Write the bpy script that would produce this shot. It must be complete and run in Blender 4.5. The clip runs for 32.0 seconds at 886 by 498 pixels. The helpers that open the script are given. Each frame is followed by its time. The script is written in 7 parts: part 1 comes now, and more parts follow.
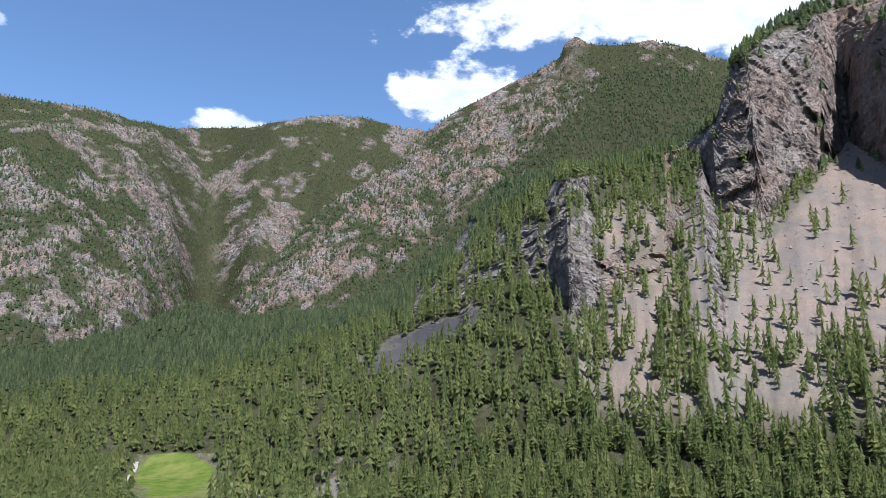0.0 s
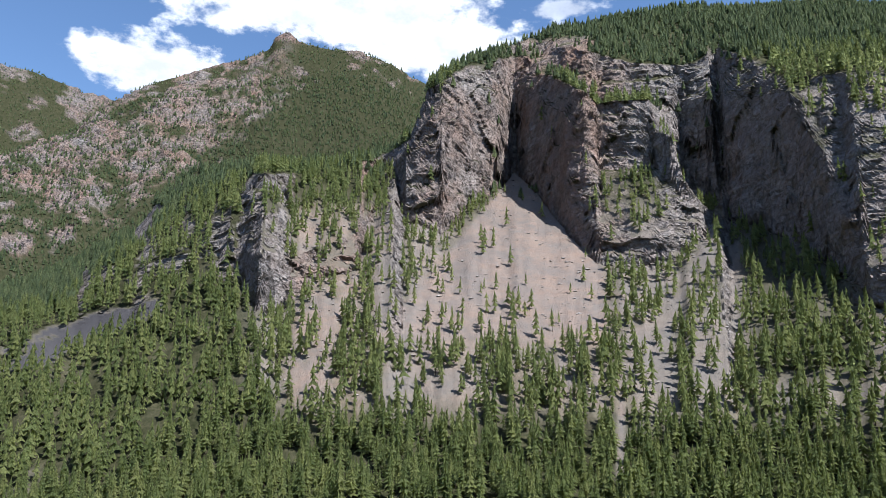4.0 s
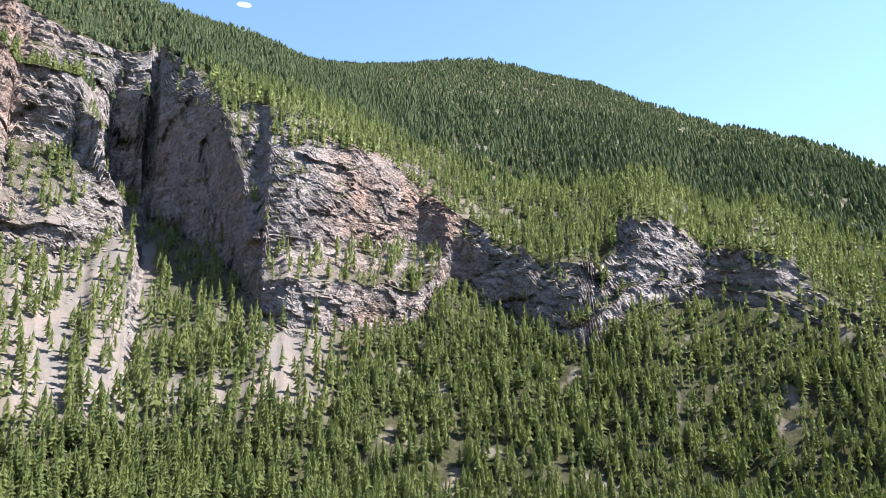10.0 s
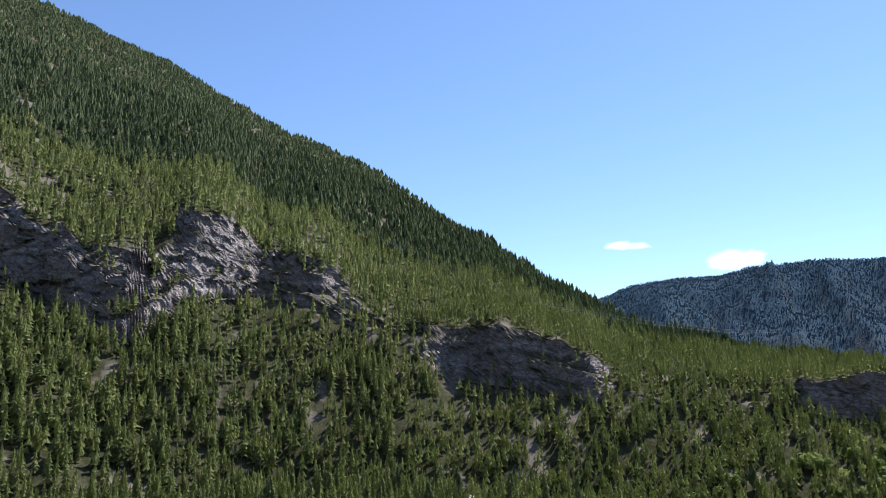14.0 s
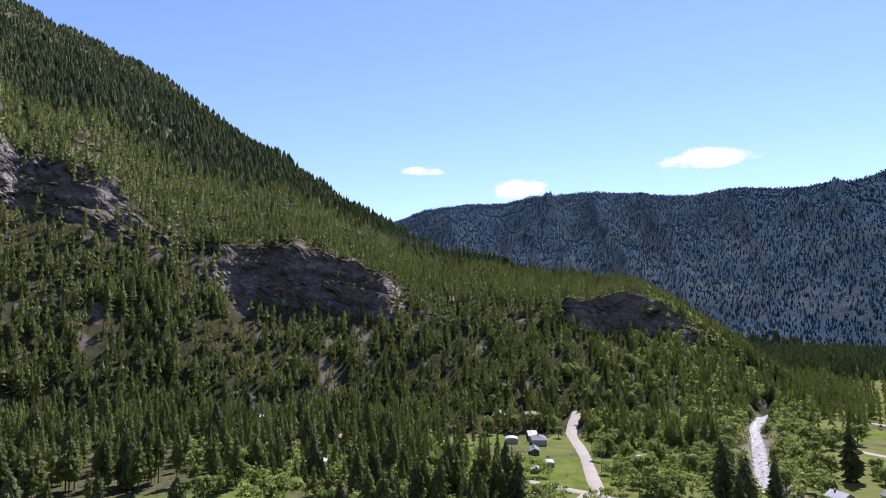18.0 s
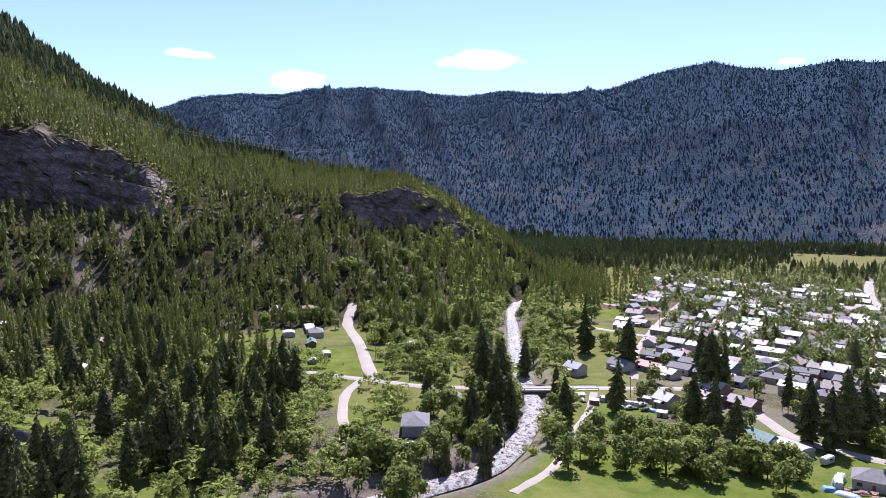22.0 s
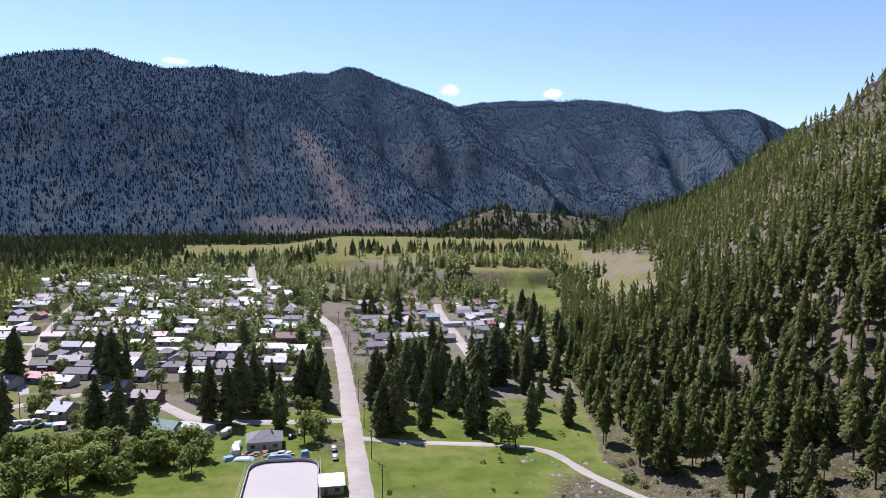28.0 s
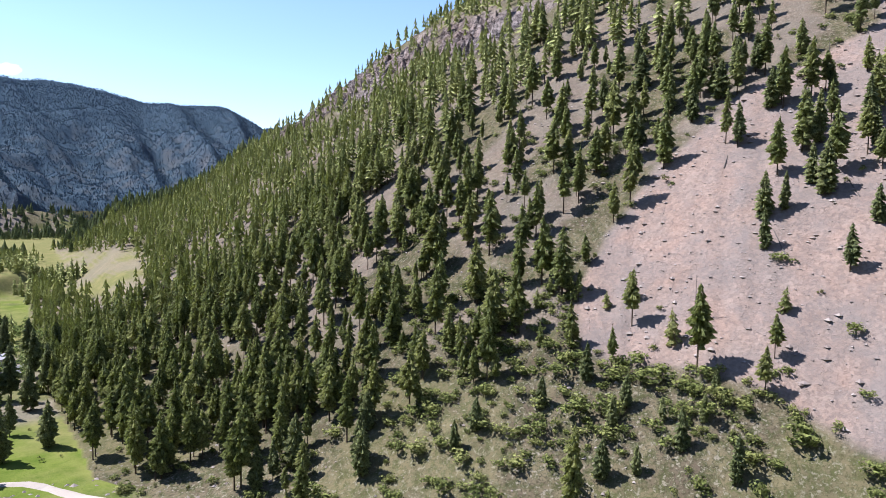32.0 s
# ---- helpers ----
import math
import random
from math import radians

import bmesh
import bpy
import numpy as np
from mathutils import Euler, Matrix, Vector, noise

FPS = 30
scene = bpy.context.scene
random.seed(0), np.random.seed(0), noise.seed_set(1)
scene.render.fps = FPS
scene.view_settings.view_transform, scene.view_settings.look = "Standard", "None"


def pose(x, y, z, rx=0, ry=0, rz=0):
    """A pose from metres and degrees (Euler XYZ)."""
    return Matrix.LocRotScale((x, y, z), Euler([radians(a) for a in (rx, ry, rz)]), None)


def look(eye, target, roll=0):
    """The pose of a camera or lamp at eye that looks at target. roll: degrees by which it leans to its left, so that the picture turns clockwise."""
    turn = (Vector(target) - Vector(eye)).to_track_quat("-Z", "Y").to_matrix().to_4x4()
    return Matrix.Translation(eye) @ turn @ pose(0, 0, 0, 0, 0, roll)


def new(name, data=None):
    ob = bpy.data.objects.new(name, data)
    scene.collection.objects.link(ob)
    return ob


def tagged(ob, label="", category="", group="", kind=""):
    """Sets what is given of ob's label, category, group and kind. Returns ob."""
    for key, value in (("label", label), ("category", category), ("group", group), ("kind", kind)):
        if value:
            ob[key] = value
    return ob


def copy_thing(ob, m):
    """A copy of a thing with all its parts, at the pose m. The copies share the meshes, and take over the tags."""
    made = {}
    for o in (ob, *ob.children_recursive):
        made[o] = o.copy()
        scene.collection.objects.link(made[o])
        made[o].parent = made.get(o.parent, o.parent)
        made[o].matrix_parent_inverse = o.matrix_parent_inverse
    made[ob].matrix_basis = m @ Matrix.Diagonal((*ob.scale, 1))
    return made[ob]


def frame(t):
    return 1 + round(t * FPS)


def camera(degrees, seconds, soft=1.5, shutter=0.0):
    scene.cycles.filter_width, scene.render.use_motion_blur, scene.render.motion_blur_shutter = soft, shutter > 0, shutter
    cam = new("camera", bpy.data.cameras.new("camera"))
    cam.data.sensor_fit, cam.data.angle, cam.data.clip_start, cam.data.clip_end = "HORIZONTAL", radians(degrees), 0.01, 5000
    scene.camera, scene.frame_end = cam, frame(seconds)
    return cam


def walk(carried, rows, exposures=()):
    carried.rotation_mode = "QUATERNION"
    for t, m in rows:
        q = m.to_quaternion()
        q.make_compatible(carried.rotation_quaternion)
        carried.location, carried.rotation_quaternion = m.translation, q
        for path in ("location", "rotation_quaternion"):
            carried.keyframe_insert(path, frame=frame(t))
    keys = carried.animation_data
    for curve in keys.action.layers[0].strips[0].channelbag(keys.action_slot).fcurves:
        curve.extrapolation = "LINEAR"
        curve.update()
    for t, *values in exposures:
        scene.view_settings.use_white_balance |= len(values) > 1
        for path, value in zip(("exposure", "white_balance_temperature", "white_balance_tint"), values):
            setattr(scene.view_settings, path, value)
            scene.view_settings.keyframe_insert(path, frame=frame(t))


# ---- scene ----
cam = camera(65.1, 32.0, soft=0.65)

EYE_Z = 90.0
# seconds, heading, tilt, lean
PATH = [
    (0.0, -0.06, 10.90, -0.29), (0.5, -2.41, 10.90, -0.35), (1.0, -5.68, 10.88, -0.43), (1.5, -8.96, 10.92, -0.52),
    (2.0, -12.33, 10.92, -0.59), (2.5, -15.58, 10.89, -0.59), (3.0, -18.83, 10.93, -0.60), (3.5, -22.18, 10.93, -0.60),
    (5.5, -35.40, 11.00, -0.56), (6.0, -38.62, 11.05, -0.57), (6.5, -41.91, 11.06, -0.47), (7.0, -45.22, 11.05, -0.50),
    (7.5, -48.61, 11.09, -0.45), (8.0, -53.29, 11.02, -0.47), (8.5, -58.65, 11.09, -0.37), (9.0, -63.10, 11.15, -0.33),
    (9.5, -67.65, 11.17, -0.35), (10.0, -72.07, 11.28, -0.23), (10.5, -76.61, 11.25, -0.27), (11.0, -81.12, 11.20, -0.18),
    (11.5, -85.64, 11.24, -0.16), (12.0, -90.16, 11.18, -0.10), (12.5, -94.57, 11.22, -0.11), (13.0, -98.99, 11.18, -0.09),
    (13.5, -103.42, 11.04, -0.03), (14.0, -107.94, 10.99, -0.04), (14.5, -112.38, 10.99, -0.01), (15.0, -116.92, 10.89, -0.06),
    (15.5, -121.47, 10.82, -0.06), (16.0, -124.20, 10.75, 0.10), (16.5, -124.68, 10.15, 0.25), (17.5, -124.68, 6.50, 0.32),
    (18.0, -124.68, 4.50, 0.32), (18.5, -124.68, 2.50, 0.32), (19.0, -124.68, 0.50, 0.32), (19.5, -124.68, -1.60, 0.32),
    (20.0, -124.68, -3.50, 0.32), (20.5, -124.68, -4.10, 0.32), (21.0, -127.05, -4.08, 0.16), (21.5, -136.60, -4.16, -0.02),
    (22.0, -142.81, -4.14, -0.10), (22.5, -146.81, -4.20, -0.21), (23.0, -150.63, -4.18, -0.22), (23.5, -154.56, -4.24, -0.27),
    (24.0, -158.41, -4.25, -0.23), (24.5, -162.25, -4.21, -0.31), (26.5, -177.26, -4.28, -0.49), (27.0, -181.12, -4.30, -0.52),
    (27.5, -185.57, -4.28, -0.67), (28.0, -189.95, -4.29, -0.69), (28.5, -194.32, -4.24, -0.70), (29.0, -198.87, -4.22, -0.84),
    (29.5, -203.95, -4.29, -0.84), (30.0, -209.10, -4.28, -0.93), (30.5, -214.46, -4.18, -0.90), (31.0, -219.78, -4.19, -1.03),
    (31.5, -225.21, -4.12, -1.01), (32.0, -230.51, -4.10, -1.11),
]
# seconds, stops, kelvin, tint
EXPOSURE = [(0, 1.0, 5650, 9), (3, 0.92, 5700, 9), (5, 1.18, 5800, 9), (7.5, 1.62, 5900, 9), (9, 1.95, 5860, 9), (10.5, 1.95, 6010, 13), (12.5, 1.5, 5910, 13), (15.5, 0.92, 5760, 13), (17.8, 0.95, 5840, 23),
            (20, 1.34, 5880, 30), (21, 1.38, 5830, 30), (23, 0.99, 5730, 29), (28, 0.93, 5770, 27), (30, 1.05, 5820, 25), (32, 1.4, 5870, 20)]
walk(cam, [(t, pose(0, 0, EYE_Z, 90 + tilt, lean, turn)) for t, turn, tilt, lean in PATH], EXPOSURE)

# ---------------------------------------------------------------- light
SUN_AZ, SUN_EL = 154.0, 55.0   # clockwise from +y, above the horizon


def compass(a, e):
    a, e = radians(a), radians(e)
    return Vector((math.sin(a) * math.cos(e), math.cos(a) * math.cos(e), math.sin(e)))


sun_data = bpy.data.lights.new("sun", "SUN")
sun_data.energy, sun_data.angle, sun_data.color = 5.0, radians(0.53), (1.0, 0.95, 0.87)
sun = new("sun", sun_data)
sun.matrix_world = look(compass(SUN_AZ, SUN_EL) * 900, (0, 0, 0))

# clouds: heading, height, half width, half height in degrees, thickness
CLOUDS = [(16.0, 29.5, 15.5, 4.0, 1.0), (24.0, 27.0, 8.0, 3.5, 1.0), (1.0, 23.2, 5.8, 2.9, 1.0), (-18.0, 20.0, 3.6, 1.2, 0.9), (49.6, 29.9, 2.5, 0.8, 0.9),
          (54.6, 29.4, 0.6, 0.25, 0.7), (36.0, 29.6, 3.0, 0.9, 0.6), (122.9, 10.8, 2.1, 0.45, 0.8), (131.0, 9.2, 2.4, 0.9, 0.8),
          (145.8, 11.0, 3.2, 0.95, 1.0), (169.0, 9.9, 1.0, 0.4, 0.8), (190.3, 8.5, 1.0, 0.6, 0.9), (198.7, 8.3, 0.9, 0.5, 0.9),
          (-35.5, 24.5, 1.2, 0.8, 0.5), (300.0, 30.0, 14.0, 5.0, 0.9), (250.0, 60.0, 20.0, 9.0, 0.8)]


def build_world():
    w = bpy.data.worlds.new("sky")
    scene.world = w
    w.use_nodes = True
    nt = w.node_tree
    nt.nodes.clear()
    N, L = nt.nodes.new, nt.links.new
    out, bg, sky = N("ShaderNodeOutputWorld"), N("ShaderNodeBackground"), N("ShaderNodeTexSky")
    sky.sky_type, sky.sun_disc = "NISHITA", False
    sky.sun_elevation, sky.sun_rotation = radians(SUN_EL), radians(SUN_AZ)
    sky.altitude, sky.air_density, sky.dust_density, sky.ozone_density = 600, 1.0, 0.1, 2.4
    co = N("ShaderNodeTexCoord")
    no = N("ShaderNodeTexNoise")
    no.inputs["Scale"].default_value, no.inputs["Detail"].default_value, no.inputs["Roughness"].default_value = 17, 8, 0.62
    sq = N("ShaderNodeMapping")
    sq.inputs["Scale"].default_value = (1, 1, 1.7)
    L(co.outputs["Generated"], sq.inputs[0])
    L(sq.outputs[0], no.inputs["Vector"])

    def m(op, a, b=None, c=None):
        n = N("ShaderNodeMath")
        n.operation = op
        for s, v in zip(n.inputs, (a, b, c)):
            if v is None:
                continue
            if isinstance(v, (int, float)):
                s.default_value = v
            else:
                L(v, s)
        return n.outputs[0]

    def dot(v):
        n = N("ShaderNodeVectorMath")
        n.operation = "DOT_PRODUCT"
        L(co.outputs["Generated"], n.inputs[0])
        n.inputs[1].default_value = v
        return n.outputs["Value"]
    total = None
    for a, e, hw, hh, thick in CLOUDS:
        f = compass(a, e)
        right = f.cross(Vector((0, 0, 1))).normalized()
        up = right.cross(f)
        u = m("MULTIPLY", dot(right / math.sin(radians(hw))), 1.0)
        v = dot(up / math.sin(radians(hh)))
        # flatter underside
        v = m("MAXIMUM", v, m("MULTIPLY", v, -1.35))
        d = m("SQRT", m("ADD", m("MULTIPLY", u, u), m("MULTIPLY", v, v)))
        d = m("ADD", d, m("MULTIPLY", m("SUBTRACT", no.outputs["Fac"], 0.5), 2.1))
        d = m("ADD", d, m("MULTIPLY", m("LESS_THAN", dot(f), 0.0), 9.0))
        k = N("ShaderNodeMapRange")
        k.interpolation_type = "SMOOTHSTEP"
        L(d, k.inputs["Value"])
        for i, x in ((1, 1.0), (2, 0.62), (3, 0.0), (4, thick)):
            k.inputs[i].default_value = x
        total = k.outputs[0] if total is None else m("MAXIMUM", total, k.outputs[0])
    shade = N("ShaderNodeMapRange")
    L(no.outputs["Fac"], shade.inputs["Value"])
    for i, x in ((1, 0.3), (2, 0.62), (3, 8.2), (4, 5.6)):
        shade.inputs[i].default_value = x
    white = N("ShaderNodeCombineColor")
    for i, g in enumerate((1.0, 1.0, 1.03)):
        L(m("MULTIPLY", shade.outputs[0], g), white.inputs[i])
    mix = N("ShaderNodeMix")
    mix.data_type = "RGBA"
    L(total, mix.inputs["Factor"])
    L(sky.outputs[0], mix.inputs["A"])
    L(white.outputs[0], mix.inputs["B"])
    bg.inputs["Strength"].default_value = 0.086
    L(mix.outputs["Result"], bg.inputs["Color"])
    L(bg.outputs[0], out.inputs["Surface"])


build_world()

# ---------------------------------------------------------------- noise and curves


def lattice(ix, iy, iz, seed):
    h = (ix * 374761393 + iy * 668265263 + iz * 2147483647 + seed * 974634777) & 0xFFFFFFFF
    h = ((h ^ (h >> 13)) * 1274126177) & 0xFFFFFFFF
    h = ((h ^ (h >> 16)) * 2246822519) & 0xFFFFFFFF
    return ((h ^ (h >> 15)) & 0xFFFF) / 65535.0


def vnoise(x, y, z=None, seed=0):
    """Smooth noise from 0 to 1 over arrays."""
    x, y = np.asarray(x, float), np.asarray(y, float)
    ix, iy = np.floor(x).astype(np.int64), np.floor(y).astype(np.int64)
    fx, fy = x - ix, y - iy
    fx, fy = fx * fx * (3 - 2 * fx), fy * fy * (3 - 2 * fy)

    def plane(iz):
        a, b = lattice(ix, iy, iz, seed), lattice(ix + 1, iy, iz, seed)
        c, d = lattice(ix, iy + 1, iz, seed), lattice(ix + 1, iy + 1, iz, seed)
        return (a + (b - a) * fx) * (1 - fy) + (c + (d - c) * fx) * fy
    if z is None:
        return plane(0)
    z = np.asarray(z, float)
    iz = np.floor(z).astype(np.int64)
    fz = z - iz
    fz = fz * fz * (3 - 2 * fz)
    return plane(iz) * (1 - fz) + plane(iz + 1) * fz


def fbm(x, y, z=None, n=4, seed=0, gain=0.5):
    total, amp, s = 0.0, 1.0, 0.0
    for i in range(n):
        k = 2.03 ** i
        total = total + amp * vnoise(x * k + 13.7 * i, y * k + 7.1 * i, None if z is None else z * k + 3.3 * i, seed + i)
        s += amp
        amp *= gain
    return total / s


def ridged(x, y, z=None, n=4, seed=0):
    total, amp, s = 0.0, 1.0, 0.0
    for i in range(n):
        k = 2.1 ** i
        v = 1 - np.abs(2 * vnoise(x * k + 9.2 * i, y * k + 4.4 * i, None if z is None else z * k + 2.7 * i, seed + i) - 1)
        total = total + amp * v
        s += amp
        amp *= 0.5
    return total / s


def blocks(x, y, z, seed=0):
    """Broken rock: a random value for each cell of a scattered lattice, and a plane tilted at random through it."""
    ix, iy, iz = (np.floor(v).astype(np.int64) for v in (x, y, z))
    best, val, tilt = np.full(x.shape, 9.0), np.zeros(x.shape), np.zeros(x.shape)
    for dx in (-1, 0, 1):
        for dy in (-1, 0, 1):
            for dz in (-1, 0, 1):
                cx, cy, cz = ix + dx, iy + dy, iz + dz
                ox, oy, oz = cx + lattice(cx, cy, cz, seed) - x, cy + lattice(cx, cy, cz, seed + 1) - y, cz + lattice(cx, cy, cz, seed + 2) - z
                d = np.sqrt(ox * ox + oy * oy + oz * oz)
                nearer = d < best
                k = lattice(cx, cy, cz, seed + 3)
                val = np.where(nearer, k, val)
                tilt = np.where(nearer, (2 * k - 1) * ox + (2 * ((k * 7.3) % 1) - 1) * oy + (2 * ((k * 13.7) % 1) - 1) * oz, tilt)
                best = np.where(nearer, d, best)
    return val, tilt


def curve(a, *knots):
    xs = [k[0] for k in knots]
    return np.interp(a, xs, [k[1] for k in knots])


def smooth(x, lo, hi):
    t = np.clip((x - lo) / (hi - lo), 0, 1)
    return t * t * (3 - 2 * t)


def profile(r, *nodes, fall=0.4):
    """Height along a heading through nodes of (distance, height); past the last one it falls."""
    z = nodes[0][1] + 0 * r
    for (r0, z0), (r1, z1) in zip(nodes, nodes[1:]):
        z = z + np.clip((r - r0) / np.maximum(r1 - r0, 1), 0, 1) * (z1 - z0)
    return z - fall * np.maximum(r - nodes[-1][0], 0) - 0.7 * np.maximum(nodes[0][0] - r, 0)


def broad(a, width, *knots):
    """A curve with its jags worn away."""
    return sum(curve(a + d * width, *knots) for d in (-1, -0.66, -0.33, 0, 0.33, 0.66, 1)) / 7


def up(r, e):
    return EYE_Z + r * np.tan(np.radians(e))

# ---------------------------------------------------------------- the lie of the land


def polar(x, y):
    a = np.degrees(np.arctan2(x, y))
    a = np.where(a < -95, a + 360, a)
    return a, np.hypot(x, y)


# heading; heights of five ledges in degrees; their setback from the foot in metres
TIERS = [(8, 9, 10.5, 11.5, 12.3, 12.9, 6, 16, 32, 50, 70), (10.5, 7.5, 10, 11.5, 12.8, 14.5, 6, 20, 36, 70, 120), (13, 8, 9.8, 11.4, 13.2, 15, 10, 26, 60, 110, 160), (17, 10, 11.6, 13, 14.6, 16, 10, 30, 66, 120, 170), (18.6, 10.2, 11.8, 13.4, 15, 16.6, 12, 40, 80, 124, 170),
         (20.2, 15.6, 16.2, 16.8, 17.4, 18, 16, 40, 70, 100, 130), (21.2, 17.2, 17.5, 17.8, 18.1, 18.4, 8, 16, 24, 32, 45), (22.6, 14.3, 16, 17.5, 18.7, 19.8, 6, 12, 22, 36, 54), (24.5, 15, 17.5, 20, 22, 23.3, 8, 18, 28, 40, 58),
         (30, 18, 20.5, 22.8, 24.6, 25.8, 8, 16, 26, 40, 60), (31.6, 19, 21, 23, 24.6, 26, 5, 10, 16, 24, 60), (34, 18, 20.5, 22.8, 24.6, 26, 8, 16, 26, 70, 130),
         (37.5, 13, 17.5, 20, 23.4, 23.2, 15, 50, 62, 80, 170), (38.6, 11.2, 17.2, 20, 22.4, 21.9, 8, 98, 106, 116, 200), (42.8, 11.3, 17.2, 20, 22.4, 21.9, 8, 98, 106, 116, 200),
         (44.4, 11.2, 15.5, 19.6, 18.9, 21.9, 8, 55, 66, 185, 196), (45.2, 11.1, 14, 16, 15, 21.7, 8, 35, 45, 190, 205), (46.3, 11.3, 12.8, 14.3, 13.4, 21.7, 5, 20, 28, 165, 180),
         (47.7, 12.4, 12.6, 12.9, 13.2, 21.7, 2, 30, 60, 95, 112), (48.6, 14, 16, 18, 20, 21.7, 3, 6, 9, 13, 17), (53.2, 14, 16, 18, 20, 21.7, 3, 6, 9, 13, 17),
         (55, 11.5, 13.5, 15.3, 17.2, 20, 3, 6, 9, 14, 60), (56.6, 8.4, 9.6, 10.8, 14.5, 18.5, 3, 6, 10, 45, 85), (57.6, 8.3, 10.4, 12.5, 16, 18.8, 8, 40, 50, 68, 95), (59.3, 8.4, 11.2, 14.5, 17, 19, 14, 62, 75, 92, 115),
         (64.4, 8.4, 11.4, 15, 17.8, 19, 12, 75, 90, 105, 120), (70, 7.8, 11.6, 14, 15.6, 16.5, 12, 80, 95, 108, 120), (72.3, 9.8, 11.2, 12.6, 13.8, 14.6, 4, 9, 14, 20, 30), (81, 5.5, 6.7, 7.8, 8.8, 9.5, 5, 10, 16, 22, 30)]


def near_range(a, r):
    """The cliffed hillside across the creek: foot, cliff base, cliff top, crest."""
    r1 = curve(a, (-60, 800), (-33, 760), (-17, 640), (-5, 480), (8, 440), (60, 430), (80, 455), (95, 505), (120, 530), (140, 540), (146, 575), (150, 640), (153, 690))
    z1 = curve(a, (-33, 14), (-10, 20), (8, 30), (60, 30), (80, 22), (95, 17), (120, 12), (140, 6), (153, 0))
    r2 = curve(a, (-33, 1000), (-17, 950), (-4, 800), (3, 720), (8.7, 690), (10.5, 620), (12.5, 650), (14.6, 680), (18.5, 705), (20.2, 860), (21.2, 905), (22.2, 845), (22.9, 835), (25.2, 822), (27.8, 905),
               (30.1, 960), (31.5, 1040), (33.5, 940), (35.9, 810), (38.3, 742), (40.7, 735), (44, 745), (46.3, 775), (47.6, 812), (48.3, 905), (53.2, 765), (56.7, 640), (57.3, 612),
               (59.3, 590), (64.4, 606), (70, 640), (72.3, 690), (73.5, 694), (77.5, 662), (80.9, 620), (83.3, 605), (87.5, 645), (93, 680), (97, 660), (103, 640), (110, 640), (120, 610), (128, 640), (140, 680), (147, 720), (153, 740))
    e2 = curve(a, (-33, -1), (-17, 1.2), (-4, 3), (3, 6), (8.7, 8.3), (10.5, 5.3), (12.5, 6), (14.6, 8), (18.5, 9.2), (20.2, 15), (21.2, 17), (22.2, 13.2), (22.9, 13), (25.2, 12.3), (27.8, 14.5),
               (30.1, 15.7), (31.5, 17.2), (33.5, 15.2), (35.9, 12), (38.3, 9.5), (40.7, 9.3), (44, 9.5), (46.3, 11), (47.6, 12.2), (48.3, 12.8), (53.2, 10.4), (56.7, 7.2), (57.3, 5.6),
               (59.3, 4.6), (64.4, 4.4), (70, 5), (72.3, 8.8), (73.5, 8.2), (77.5, 6.2), (80.9, 4.1), (83.3, 3.2), (87.5, 6.5), (93, 6.8), (97, 6), (101, 4), (103, 3.2), (107, 1.6), (108.5, 0.4), (114, -0.4), (120, -1.6), (124, -1.5), (134, -2.4), (142, -2.8), (146, -3.9), (153, -8))
    r3 = r2 + curve(a, (-33, 300), (3, 170), (8, 90), (11, 170), (13, 215), (18.6, 215), (20.2, 150), (21.2, 60), (22.6, 78), (24.5, 85), (30, 90), (31.6, 100), (34, 180), (37.5, 205), (38.5, 240), (42.8, 240), (44.4, 245), (46.3, 225), (47.8, 175), (48.6, 80), (53.2, 80), (55, 115), (56.6, 140), (57.6, 160), (59.3, 175), (64.4, 150), (70, 142), (72.3, 50), (80, 45), (84, 45), (86, 55), (88, 34), (93, 34), (98, 30), (101, 60), (104, 60), (107, 28), (112, 20), (120, 24), (123, 70), (132, 70), (135, 22), (142, 14), (147, 30), (153, 20))
    e3 = curve(a, (-33, 0.4), (-17, 3.2), (-4, 5.6), (3, 11), (8.3, 13.4), (10.3, 16.4), (16.3, 17), (20, 18.6), (21.3, 18.9), (22.4, 20), (24, 23.7), (26.3, 25.4), (30, 26.4), (34, 26.7), (37, 26.6), (41.6, 25.2), (45.6, 24.6), (49, 25.2), (52, 23.8), (55, 22.6), (58, 21.9),
               (61.6, 21), (64, 19.9), (66.3, 18.9), (69, 17.8), (71, 16.4), (73.3, 14.6), (76, 12.8), (79, 10.9), (80.3, 10.1), (84.6, 10.1), (87.7, 13.2), (90, 12.8), (93, 10.5), (96, 10.4), (98.5, 9.4), (103, 6), (108.5, 4.4), (112.5, 5), (115.5, 4), (119.2, 2.6), (121, 1.2), (128, 0.8), (134, 0), (137, 0.5), (139, 1), (142, 0.1), (146, -2.6), (153, -7.4))
    r4 = curve(a, (-60, 1500), (-17, 1500), (-4, 1300), (3, 1100), (10, 1040), (21, 1080), (24, 990), (27, 1040), (30, 1110), (35, 1180), (46, 1350), (58, 1600), (63, 1850), (71, 2100), (85, 2000), (100, 1700), (112, 1300), (124, 1040), (133, 960), (140, 890), (146, 820), (150, 780), (153, 760))
